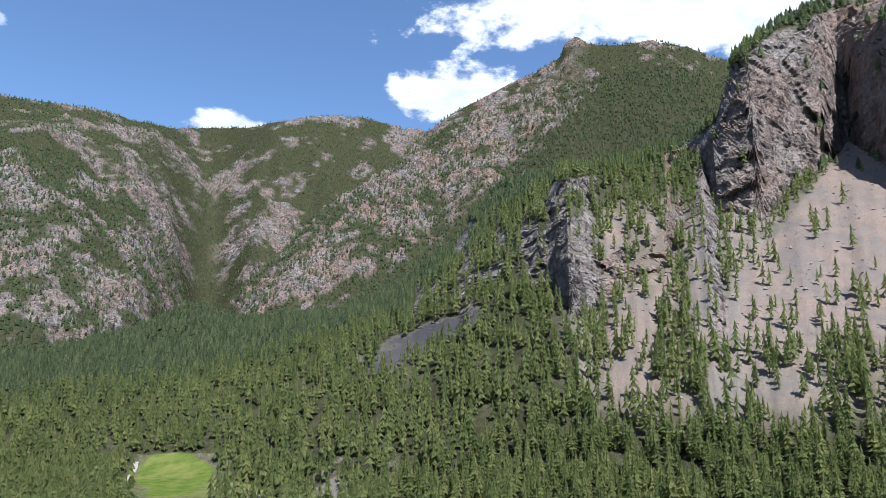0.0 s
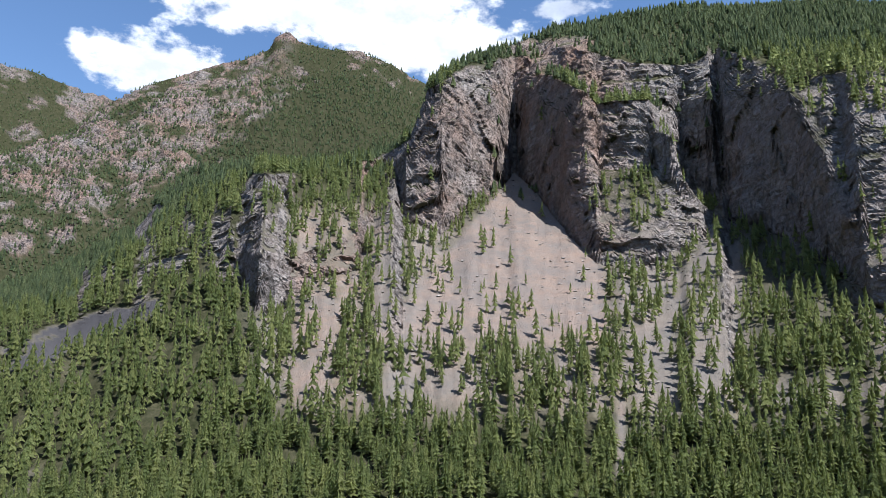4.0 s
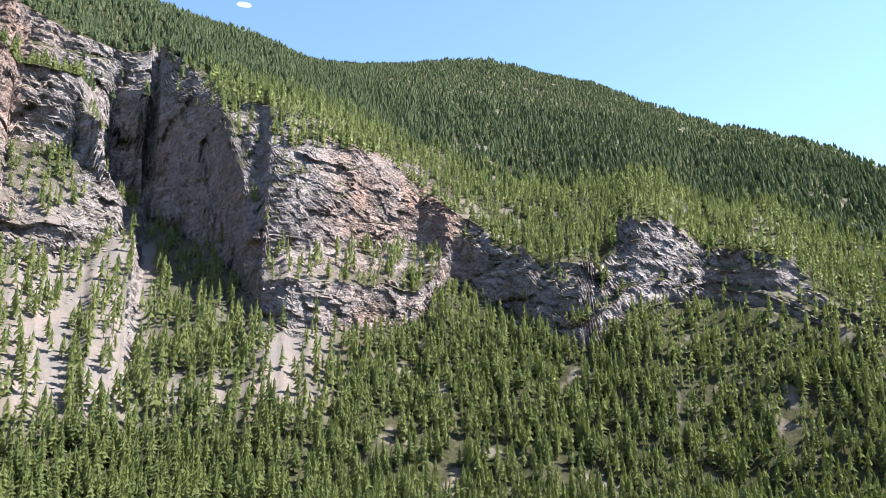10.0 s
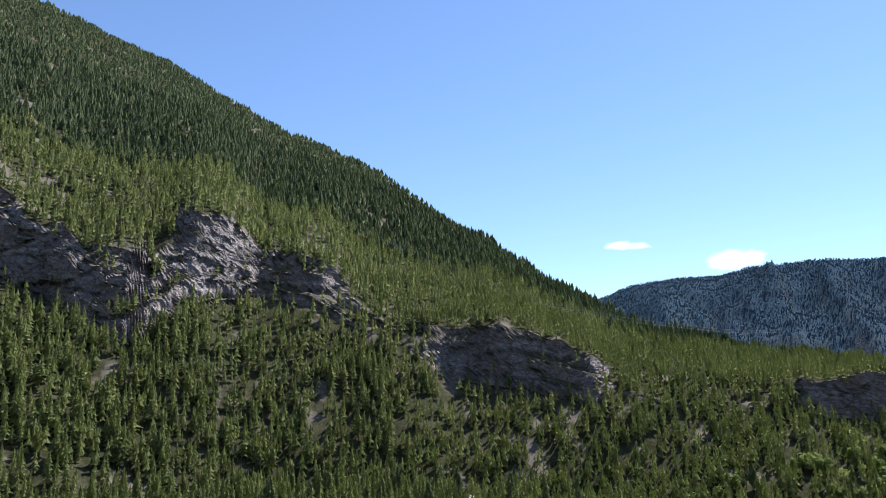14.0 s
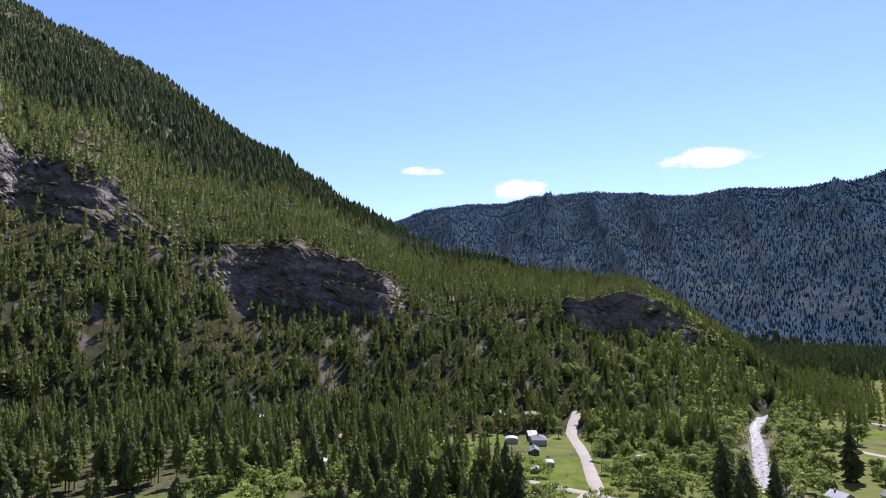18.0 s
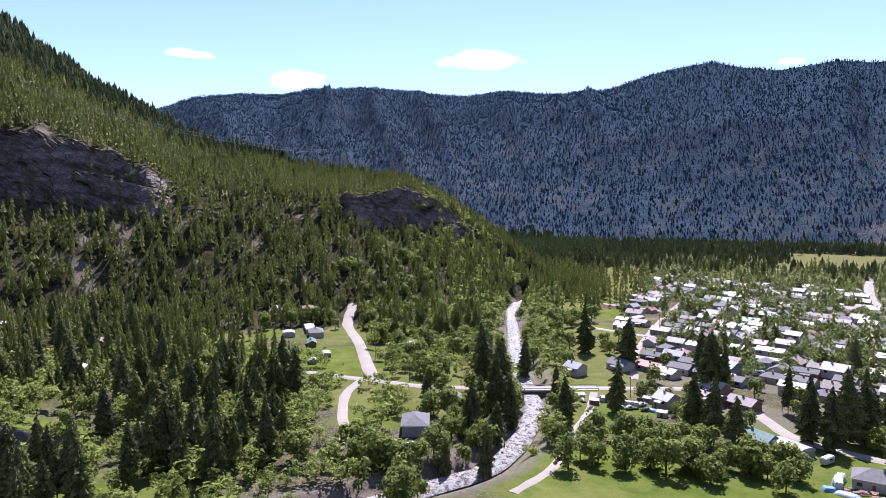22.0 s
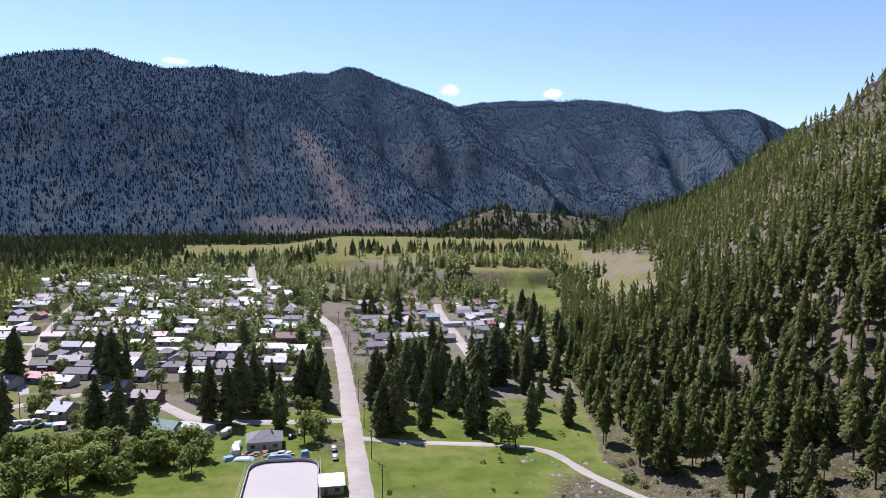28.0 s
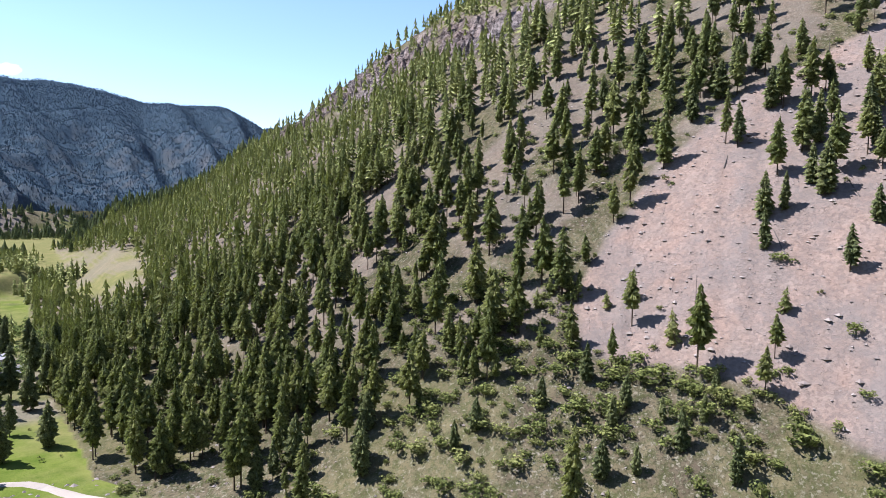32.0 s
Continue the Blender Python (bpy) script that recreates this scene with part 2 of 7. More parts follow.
    e4 = curve(a, (-60, -2), (-34, 1.5), (-28, 2.5), (-24, 3.8), (-20.4, 6), (-17, 4.8), (-8.5, 5.3), (-3.9, 7.6), (0.8, 11), (3.6, 15), (5.6, 16.5), (10, 17), (17, 17.8), (21, 18.6), (22.4, 20), (24, 23.9), (26, 25.7), (30, 26.7), (35, 28.2), (39, 28.6), (43, 28.8), (46, 28.7), (52, 27.9), (56, 27.3), (60, 26.2),
               (62, 25.9), (65, 25.9), (71, 26.5), (76, 26.5), (79, 25.7), (85, 24.2), (90, 21.9), (95, 19.9), (100, 18.4), (104, 16.4), (107.4, 13.9), (112, 11.4), (116, 8.6), (120, 6.4), (124, 4.2), (128, 3.3), (133, 2.1), (137, 1.6), (140, 0.9), (143, -0.5), (146, -2.4), (149, -4.6), (151.5, -6.4), (153, -7.5))
    r3 = np.minimum(r3, r4 - 12)
    off = 400 * (smooth(a, 153, 156) + smooth(-a, 62, 90))
    z2, z3 = up(r2, e2), up(r3, e3)
    # the cliff rises in walls and ledges: for each, its height in degrees and how far it lies back
    steps = []
    named = smooth(a, 7, 9) * (1 - smooth(a, 79, 81))
    for i, (fz, fr) in enumerate(((0.2, 0.12), (0.36, 0.3), (0.54, 0.44), (0.7, 0.62), (0.88, 0.82))):
        e = e2 + (e3 - e2) * (fz + 0.1 * (vnoise(a / 3.1 + 17 * i, 0 * a + i, seed=210 + i) - 0.5))
        d = (r3 - r2) * (fr + 0.12 * (vnoise(a / 2.3 + 31 * i, 0 * a + i, seed=200 + i) - 0.5))
        e = e + named * (curve(a, *[(k[0], k[1 + i]) for k in TIERS]) + 0.5 * (vnoise(a / 1.6, 0 * a + i, seed=220 + i) - 0.5) - e)
        d = d + named * (curve(a, *[(k[0], k[6 + i]) for k in TIERS]) + 4 * (vnoise(a / 2.0, 0 * a + i, seed=230 + i) - 0.5) - d)
        steps.append((r2 + d, up(r2 + d, e)))
    return profile(r, (r1 - 60, z1 - 12), (r1, z1), (r2, z2), *steps, (r3, z3), (r4, up(r4, e4)), fall=0.3) - off


RED_CREST = [(-30, -3), (-18, 3), (-16.9, 5.5), (-16.2, 7.5), (-13.2, 10.4), (-10.7, 13.7), (-7, 16.2), (-4, 17.8), (-1.5, 20.4), (0.7, 21.8), (3.7, 23.2), (5.7, 24.1), (8.2, 25.1),
             (10.1, 26), (10.7, 27.2), (11.7, 27.5), (12.6, 27), (14.5, 26.7), (18.2, 26.4), (21, 25.5), (24.2, 24), (32, 20), (45, 10)]


def red_ridge(a, r):
    rf = curve(a, (-30, 1500), (40, 1500))
    rc = broad(a, 5, (-18, 1900), (-10, 2200), (0, 2500), (12, 2600), (30, 2500), (60, 2500))
    ec, wide = curve(a, *RED_CREST), broad(a, 4, *RED_CREST)
    near_top = np.minimum(wide * 0.93, ec - 0.5)
    r5 = rf + 0.86 * (rc - rf)
    return profile(r, (rf, 40 + 0 * a), ((rf + rc) / 2, up((rf + rc) / 2, wide * 0.62)), (r5, up(r5, near_top)), (rc, up(rc, ec)), fall=0.5) - 500 * smooth(a, 45, 55)


def far_left(a, r):
    gully = np.exp(-((a + 19.3) / 3.0) ** 2)
    rf = broad(a, 3, (-60, 1300), (-30, 1350), (-20, 1700), (-14, 2100), (0, 2300)) + 380 * gully
    rc = broad(a, 3, (-60, 3000), (-26, 3000), (-20, 3500), (-15, 3300), (0, 3400)) + 200 * gully
    ec = curve(a, (-95, 5), (-60, 18), (-34, 19.5), (-28.7, 19.8), (-25.5, 19.3), (-23, 19.4), (-19.6, 19.5), (-16.5, 20), (-13, 20.8), (-9.6, 21.6), (-6.6, 21.4), (-3.7, 20.7), (-1.5, 20.4), (8, 19), (25, 5))
    return profile(r, (rf, 20 + 0 * a), ((rf + rc) / 2, up((rf + rc) / 2, ec * 0.66)), (rc, up(rc, ec)), fall=0.5) - 800 * smooth(a, 25, 35)


def south_wall(a, r):
    rf = curve(a, (100, 1900), (150, 1480), (180, 1430), (192, 1500))
    rc = curve(a, (115, 3300), (135, 3100), (150, 2750), (165, 2400), (176, 2350), (183, 2150), (191, 1800))
    ec = curve(a, (100, 5), (118, 6), (121, 6.8), (123.6, 7.8), (126.4, 8.1), (130, 8.1), (132, 8.6), (137.4, 8.9), (141, 8.5), (144.8, 8.3), (148, 8.6), (151, 8.3), (155.6, 8.5), (158.3, 9.3), (161, 10),
               (163.8, 10.3), (166, 9.7), (168.4, 9.4), (172, 9.7), (174.7, 9.4), (176.4, 9.1), (179.4, 7.3), (182.8, 5.1), (185.7, 2.3), (188.8, 0.6), (190.7, -1.2), (193, -3.4))
    return profile(r, (rf, 0 * a), ((rf + rc) / 2, up((rf + rc) / 2, ec * 0.6 - 0.6)), (rc, up(rc, ec)), fall=0.5) - 300 * (smooth(a, 193, 195) + smooth(-a, -104, -90))


def south_spur(a, r):
    """The spur that comes down towards the valley mouth."""
    rc = curve(a, (140, 1700), (150, 1780), (158, 1950), (166, 2250), (175, 2350))
    ec = curve(a, (140, -6), (146, -3.4), (149.9, 0.2), (153.6, 2.1), (157.3, 3.9), (160.5, 5.7), (163.7, 7.5), (167, 8.2), (172, 7), (178, 3))
    return profile(r, (rc - 420, 0 * a), (rc - 180, up(rc - 180, ec * 0.55 - 1.2)), (rc, up(rc, ec)), fall=0.55) - 400 * (smooth(a, 178, 182) + smooth(-a, -144, -138))


def south_back(a, r):
    rc = curve(a, (170, 3500), (185, 3500), (191, 3300), (199, 2500))
    ec = curve(a, (165, 8), (176.5, 9.2), (178.7, 9.7), (180.4, 9.6), (182, 10.2), (183.2, 10.1), (184.5, 9.5), (188, 8.4), (191, 7.2), (192.7, 6), (195.2, 3.9), (197.9, 1.8), (199, 0), (201, -3))
    return profile(r, (2000 + 0 * a, 0 * a), (rc * 0.8, up(rc * 0.8, ec * 0.5)), (rc, up(rc, ec)), fall=0.5) - 500 * (smooth(a, 201, 203) + smooth(-a, -170, -160))


def south_far(a, r):
    rc = curve(a, (185, 4200), (200, 4300), (215, 4100), (240, 4000))
    ec = curve(a, (180, 5), (188, 7), (191, 7.2), (193, 7.7), (195.3, 7.9), (200.6, 7.7), (204.7, 7.4), (207.4, 6.7), (212, 6.6), (214, 6.2), (216, 5.3), (225, 4.5), (245, 3))
    return profile(r, (2500 + 0 * a, 0 * a), (3400 + 0 * a, up(3400.0, ec * 0.5)), (rc, up(rc, ec)), fall=0.5) - 500 * (smooth(a, 250, 260) + smooth(-a, -180, -170))


def east_slope(a, r):
    """The scree slope close to the camera."""
    a = np.where(a < 100, a + 360, a)
    r1 = curve(a, (196, 900), (199, 520), (201, 330), (203.5, 240), (210, 205), (222, 170), (236, 150), (255, 142), (300, 150), (325, 300))
    z1 = curve(a, (196, 0), (210, 0), (222, 3), (236, 5), (300, 5))
    rc = curve(a, (196, 1100), (206, 1000), (212, 950), (216, 850), (220, 780), (225, 720), (230, 700), (265, 700), (325, 700))
    ec = curve(a, (196, -6), (200.6, -4.4), (203, -3.2), (205.2, -1.2), (208, -0.6), (212, 1.4), (213.9, 2.8), (216, 4.1), (217.1, 5), (218.8, 6), (220.6, 7.6), (222.7, 9.1), (225.2, 11), (228.5, 13.3), (230.5, 14.8), (240, 20), (252, 24), (265, 26), (300, 20), (318, 2), (325, -6))
    rm = r1 + (rc - r1) * 0.45
    zm = z1 + (up(rc, ec) - z1) * 0.53
    return profile(r, (r1 - 15, z1 - 3), (r1, z1), (rm, zm), (rc, up(rc, ec)), fall=0.25) - 400 * (smooth(-a, -200, -195) + smooth(a, 318, 326))


def floor_land(a, r):
    """Valley floor: the town flat, the terrace above the cut bank, the grass bench and its knoll."""
    bank = curve(a, (-95, 420), (60, 330), (85, 300), (97, 290), (105, 286), (112, 280), (118, 275))
    bank = bank + 5 * (vnoise(a / 2.2, 0 * a, seed=77) - 0.5) + 3 * (vnoise(a / 0.6, 0 * a, seed=78) - 0.5)
    west = (1 - smooth(a, 108, 119)) * (1 - smooth(-a, 60, 90))
    rise = (14.5 * smooth(r, bank - 6, bank + 1) - 2.5 * smooth(r, 195, 215)) * west
    bench_edge = curve(a, (178, 1000), (182, 830), (190, 690), (197, 700), (203, 800))
    bench = 15 * smooth(r, bench_edge - 25, bench_edge + 12) * smooth(a, 176, 182) * (1 - smooth(r, 1300, 1420))
    top = curve(a, (188.5, -3.5), (189.7, -2.8), (191.8, -1.7), (194.4, -0.9), (197, -1.2), (199.7, -1.3), (202.4, -1.7), (204, -3))
    knoll = np.maximum(0, up(1450.0, top)) * np.exp(-((r - 1450) / 90.0) ** 2) * smooth(a, 187, 189.5) * (1 - smooth(a, 203.5, 207))
    return rise + np.maximum(bench, knoll)


FORMS = (near_range, red_ridge, far_left, south_wall, south_back, south_far, east_slope, south_spur)


# creek course and its level
CREEK = [(330, -560), (300, -490), (243, -400), (203, -338), (168, -289), (150, -265), (134, -226), (128, -196), (132, -176), (150, -130), (190, -70), (225, 0), (235, 80), (225, 200), (160, 280), (60, 320), (-80, 350), (-300, 430)]


def creek_distance(x, y):
    best = np.full(np.shape(x), 1e9)
    for (x0, y0), (x1, y1) in zip(CREEK, CREEK[1:]):
        dx, dy = x1 - x0, y1 - y0
        t = np.clip(((x - x0) * dx + (y - y0) * dy) / (dx * dx + dy * dy), 0, 1)
        best = np.minimum(best, np.hypot(x - x0 - t * dx, y - y0 - t * dy))
    return best


def land(x, y):
    """Height of the ground and which form it belongs to (0: floor)."""
    a, r = polar(x, y)
    hs = [floor_land(a, r)] + [f(a, r) for f in FORMS]
    hs = np.array(hs)
    form = np.argmax(hs, axis=0)
    form = np.where(form == 8, 4, form)   # the spur is part of the south wall
    z = hs.max(axis=0)
    # gullies and knolls, fading towards the skylines
    g_near = (fbm(a * 0.8, r / 500.0, n=3, seed=3) - 0.5) * 1.6
    rough = fbm(x / 60.0, y / 60.0, n=4, seed=8) - 0.5
    # cliffs keep their walls: no folds there
    wall = (near_range(a, r + 5) - near_range(a, r - 5)) / 10.0
    calm = 1 - 0.93 * smooth(wall, 0.75, 1.3)
    far = (ridged(x / 520.0, y / 520.0, n=5, seed=21) - 0.55) + np.where(a > 100, 1.0, 0.5) * (ridged(a / 4.2 + r / 1500.0, r / 2500.0, n=3, seed=5) - 0.5)
    hill = smooth(z - hs[0], 4, 60)
    amp_near = np.where(form == 1, hill * calm, np.where(form == 7, 0.45 * hill, 0)) * np.clip(r / 900.0, 0.2, 1.2)
    z = z + amp_near * (8 * g_near + 12 * rough)
    lift = np.where((form >= 2) & (form <= 6), 1.0, 0)
    z = z + lift * hill * far * np.clip((r - 1400) / 1000.0, 0, 1) * np.where(form >= 4, 190, 150) * np.where(form == 5, 1 - smooth(a, 191, 196), 1) * edge_fade(a, r, form)
    d = creek_distance(x, y)
    z = z - 3.4 * (1 - smooth(d, 6, 12)) * (z < 60)
    z = z + (fbm(x / 14.0, y / 14.0, n=3, seed=31) - 0.5) * np.where(form == 0, np.where(r < 480, 0.1, 0.6), 2.2 * calm)
    return z, form


def edge_fade(a, r, form):
    """1 on the faces, small at the crests so that the skylines stay."""
    rc = np.select([form == 2, form == 3, form == 4, form == 5, form == 6], [
        curve(a, (-18, 1900), (-10, 2200), (0, 2500), (12, 2600), (30, 2500)), curve(a, (-60, 3000), (-26, 3000), (-20, 3700), (-15, 3300), (0, 3400)),
        curve(a, (115, 3300), (135, 3100), (150, 2750), (165, 2400), (176, 2350), (183, 2150), (191, 1800)), curve(a, (185, 3500), (191, 3300), (199, 2500)), 4200.0 + 0 * a], 3000.0)
    return np.where(form >= 4, 0.05, 0.12) + 0.88 * np.clip(np.abs(r - rc) / 500.0, 0, 1)

# ---------------------------------------------------------------- materials


REFLECT = 0.55


class Mat:
    """A small writer of node materials."""

    def __init__(self, name, rough=0.8, spec=0.3, metal=0.0):
        self.m = bpy.data.materials.new(name)
        self.m.use_nodes = True
        self.nt = self.m.node_tree
        self.b = self.nt.nodes["Principled BSDF"]
        self.b.inputs["Roughness"].default_value = rough
        self.b.inputs["Specular IOR Level"].default_value = spec
        self.b.inputs["Metallic"].default_value = metal
        self.co = self.nt.nodes.new("ShaderNodeTexCoord").outputs["Object"]

    def n(self, kind, **inputs):
        node = self.nt.nodes.new(kind)
        for k, v in inputs.items():
            self.set(node.inputs[k.replace("_", " ")], v)
        return node

    def set(self, socket, v):
        if isinstance(v, bpy.types.NodeSocket):
            self.nt.links.new(v, socket)
        elif isinstance(v, tuple) and len(v) == 3 and socket.type == "RGBA":
            socket.default_value = (*v, 1)
        else:
            socket.default_value = v

    def noise(self, scale, detail=4, rough=0.6, vec=None, stretch=None):
        vec = vec or self.co
        if stretch:
            mp = self.n("ShaderNodeMapping", Vector=vec)
            mp.inputs["Scale"].default_value = stretch
            vec = mp.outputs[0]
        return self.n("ShaderNodeTexNoise", Vector=vec, Scale=scale, Detail=detail, Roughness=rough).outputs["Fac"]

    def facets(self, scale, stretch):
        """Broken faces: the height of a plane tilted at random in each cell, and a random tone of the cell."""
        warp = self.n("ShaderNodeTexNoise", Vector=self.co, Scale=scale * 1.7, Detail=2).outputs["Color"]

        def vec(op, a, b):
            nd = self.nt.nodes.new("ShaderNodeVectorMath")
            nd.operation = op
            self.set(nd.inputs[0], a), self.set(nd.inputs[1], b)
            return nd
        p = vec("MULTIPLY", self.co, stretch).outputs[0]
        p = vec("ADD", p, vec("MULTIPLY", warp, (0.45 / scale,) * 3).outputs[0]).outputs[0]
        vor = self.n("ShaderNodeTexVoronoi", Vector=p, Scale=scale)
        d = vec("SUBTRACT", p, vor.outputs["Position"]).outputs[0]
        tip = vec("SUBTRACT", vor.outputs["Color"], (0.5, 0.5, 0.5)).outputs[0]
        return vec("DOT_PRODUCT", d, tip).outputs["Value"], self.n("ShaderNodeSeparateColor", Color=vor.outputs["Color"]).outputs[2]

    def vadd(self, a, noise, size):
        """A place shifted by a noise of colour."""
        nd = self.nt.nodes.new("ShaderNodeVectorMath")
        nd.operation = "MULTIPLY_ADD"
        self.set(nd.inputs[0], noise), self.set(nd.inputs[1], (size,) * 3), self.set(nd.inputs[2], a)
        return nd.outputs[0]

    def math(self, op, a, b=0.0, clamp=False):
        nd = self.nt.nodes.new("ShaderNodeMath")
        nd.operation, nd.use_clamp = op, clamp
        self.set(nd.inputs[0], a), self.set(nd.inputs[1], b)
        return nd.outputs[0]

    def mix(self, f, a, b, blend="MIX"):
        nd = self.nt.nodes.new("ShaderNodeMix")
        nd.data_type, nd.blend_type = "RGBA", blend
        self.set(nd.inputs["Factor"], f), self.set(nd.inputs["A"], a), self.set(nd.inputs["B"], b)
        return nd.outputs["Result"]

    def span(self, v, lo, hi, a=0.0, b=1.0):
        nd = self.n("ShaderNodeMapRange", Value=v)
        for i, x in ((1, lo), (2, hi), (3, a), (4, b)):
            nd.inputs[i].default_value = x
        return nd.outputs[0]

    def colour(self, c):
        """Colours below are mixed as they look in bright sun; the surface itself throws back about half of that."""
        self.set(self.b.inputs["Base Color"], self.mix(1.0, c, (REFLECT,) * 3, "MULTIPLY"))
        return self

    def bump(self, h, distance=0.1, strength=0.6):
        nd = self.n("ShaderNodeBump", Height=h, Strength=strength, Distance=distance)
        self.nt.links.new(nd.outputs[0], self.b.inputs["Normal"])
        return self

    def attr(self, name):
        nd = self.nt.nodes.new("ShaderNodeAttribute")
        nd.attribute_name = name
        return nd


def ground_material():
    k = Mat("ground", 0.95, 0.0)
    at = k.attr("cover")
    sp = k.n("ShaderNodeSeparateColor", Color=at.outputs["Color"])
    rock, scree, grass, red = sp.outputs[0], sp.outputs[1], sp.outputs[2], at.outputs["Alpha"]
    at2 = k.attr("cover_tone")
    sp2 = k.n("ShaderNodeSeparateColor", Color=at2.outputs["Color"])
    dry, wood, dark, hazed = sp2.outputs[0], sp2.outputs[1], sp2.outputs[2], at2.outputs["Alpha"]
    big, mid, fine = k.noise(0.012, 5), k.noise(0.11, 5, 0.65), k.noise(1.3, 4, 0.7)
    strata = k.noise(0.05, 6, 0.7, stretch=(0.25, 0.25, 3.2))
    wide, tone1 = k.facets(0.055, (1, 1, 0.75))
    block, tone2 = k.facets(0.16, (1, 1, 1.3))
    chip, tone3 = k.facets(0.5, (1, 1, 1.2))
    crack = k.noise(0.06, 7, 0.75, stretch=(1.2, 0.9, 0.8))
    # rock: grey and rusty bands, pale freshly broken faces
    grey = k.mix(k.span(strata, 0.35, 0.65), (0.36, 0.325, 0.31), (0.62, 0.565, 0.53))
    rust = k.mix(k.span(crack, 0.38, 0.66), (0.38, 0.235, 0.175), (0.62, 0.43, 0.34))
    rocky = k.mix(k.math("MULTIPLY", red, k.span(big, 0.3, 0.6), True), grey, rust)
    rocky = k.mix(k.span(tone1, 0.55, 1.0, 0.0, 0.4), rocky, (0.27, 0.25, 0.245))
    rocky = k.mix(k.span(tone2, 0.5, 1.0, 0.0, 0.4), rocky, (0.3, 0.265, 0.25))
    rocky = k.mix(k.span(k.noise(0.35, 6, 0.75), 0.54, 0.78, 0.0, 0.5), rocky, (0.14, 0.125, 0.118))
    rocky = k.mix(k.span(mid, 0.52, 0.68, 0.0, 0.55), rocky, k.mix(k.math("POWER", red, 3.0), (0.6, 0.565, 0.535), (0.56, 0.4, 0.32)))
    warp = k.n("ShaderNodeTexNoise", Vector=k.co, Scale=0.09, Detail=4).outputs["Color"]
    seam = None
    for scale, wide_, st in ((0.045, 0.03, (1.0, 1.0, 1.6)), (0.13, 0.045, (1.0, 1.0, 1.9))):
        mp = k.n("ShaderNodeMapping", Vector=k.vadd(k.co, warp, 14.0 if scale < 0.1 else 6.0))
        mp.inputs["Scale"].default_value = st
        vo = k.n("ShaderNodeTexVoronoi", Vector=mp.outputs[0], Scale=scale)
        vo.feature = "DISTANCE_TO_EDGE"
        line = k.span(vo.outputs["Distance"], 0.0, wide_, 1.0, 0.0)
        seam = line if seam is None else k.math("MAXIMUM", seam, k.math("MULTIPLY", line, 0.8))
    rocky = k.mix(k.math("MULTIPLY", seam, 0.5), rocky, (0.07, 0.06, 0.055))
    rocky = k.mix(k.span(k.noise(1.1, 5, 0.8), 0.52, 0.66, 0.0, 0.4), rocky, (0.15, 0.135, 0.125))
    rocky = k.mix(dark, rocky, k.mix(0.75, rocky, (0.06, 0.052, 0.055)))
    # broken stone on the slopes
    tan = k.mix(red, (0.36, 0.315, 0.275), (0.47, 0.33, 0.255))
    tan = k.mix(k.span(mid, 0.35, 0.7, 0.0, 0.6), tan, (0.42, 0.365, 0.32))
    tan = k.mix(k.span(k.noise(0.7, 6, 0.8), 0.5, 0.68, 0.0, 0.6), tan, (0.16, 0.13, 0.115))
    stones = k.n("ShaderNodeTexVoronoi", Vector=k.co, Scale=1.1).outputs["Color"]
    grit = k.n("ShaderNodeSeparateColor", Color=stones).outputs[0]
    tan = k.mix(k.span(grit, 0.0, 1.0, 0.42, 0.0), tan, (0.13, 0.11, 0.1))
    tan = k.mix(k.span(k.noise(0.03, 7, 0.75), 0.42, 0.6, 0.0, 0.65), tan, (0.25, 0.228, 0.212))
    tan = k.mix(dark, tan, (0.12, 0.112, 0.115))
    # soil and dry grass under open woods, litter under closed ones
    tuft = k.noise(0.45, 6, 0.75)
    soil = k.mix(k.span(mid, 0.35, 0.65), (0.15, 0.12, 0.085), (0.23, 0.2, 0.12))
    soil = k.mix(k.span(tuft, 0.46, 0.55, 0.0, 0.85), soil, (0.075, 0.09, 0.034))
    soil = k.mix(k.span(fine, 0.5, 0.62, 0.0, 0.75), soil, (0.05, 0.052, 0.03))
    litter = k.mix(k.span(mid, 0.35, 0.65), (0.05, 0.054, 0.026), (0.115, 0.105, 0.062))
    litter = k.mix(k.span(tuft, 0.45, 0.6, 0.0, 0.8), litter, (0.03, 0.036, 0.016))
    # far slopes: distance haze painted into the canopy colour as blue
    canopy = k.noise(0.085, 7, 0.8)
    litter = k.mix(hazed, litter, k.mix(k.span(canopy, 0.36, 0.62), (0.044, 0.076, 0.105), (0.084, 0.125, 0.162)))
    soil = k.mix(k.span(k.noise(0.9, 5, 0.7), 0.54, 0.62, 0.0, 0.85), soil, (0.36, 0.32, 0.25))
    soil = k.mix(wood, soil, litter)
    lawn = k.mix(k.span(mid, 0.35, 0.65), (0.11, 0.165, 0.027), (0.2, 0.245, 0.053))
    lawn = k.mix(k.span(fine, 0.5, 0.75, 0.0, 0.5), lawn, (0.08, 0.13, 0.025))
    lawn = k.mix(k.span(k.noise(0.035, 6, 0.7), 0.48, 0.66, 0.0, 0.6), lawn, (0.3, 0.29, 0.1))
    lawn = k.mix(k.span(k.noise(0.22, 6, 0.8), 0.56, 0.7, 0.0, 0.5), lawn, (0.07, 0.11, 0.03))
    hay = k.mix(k.span(mid, 0.35, 0.65), (0.21, 0.21, 0.085), (0.30, 0.265, 0.125))
    hay = k.mix(k.span(tuft, 0.45, 0.65, 0.0, 0.6), hay, (0.13, 0.14, 0.06))
    lawn = k.mix(dry, lawn, hay)
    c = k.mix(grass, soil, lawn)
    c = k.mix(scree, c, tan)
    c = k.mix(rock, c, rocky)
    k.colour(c)
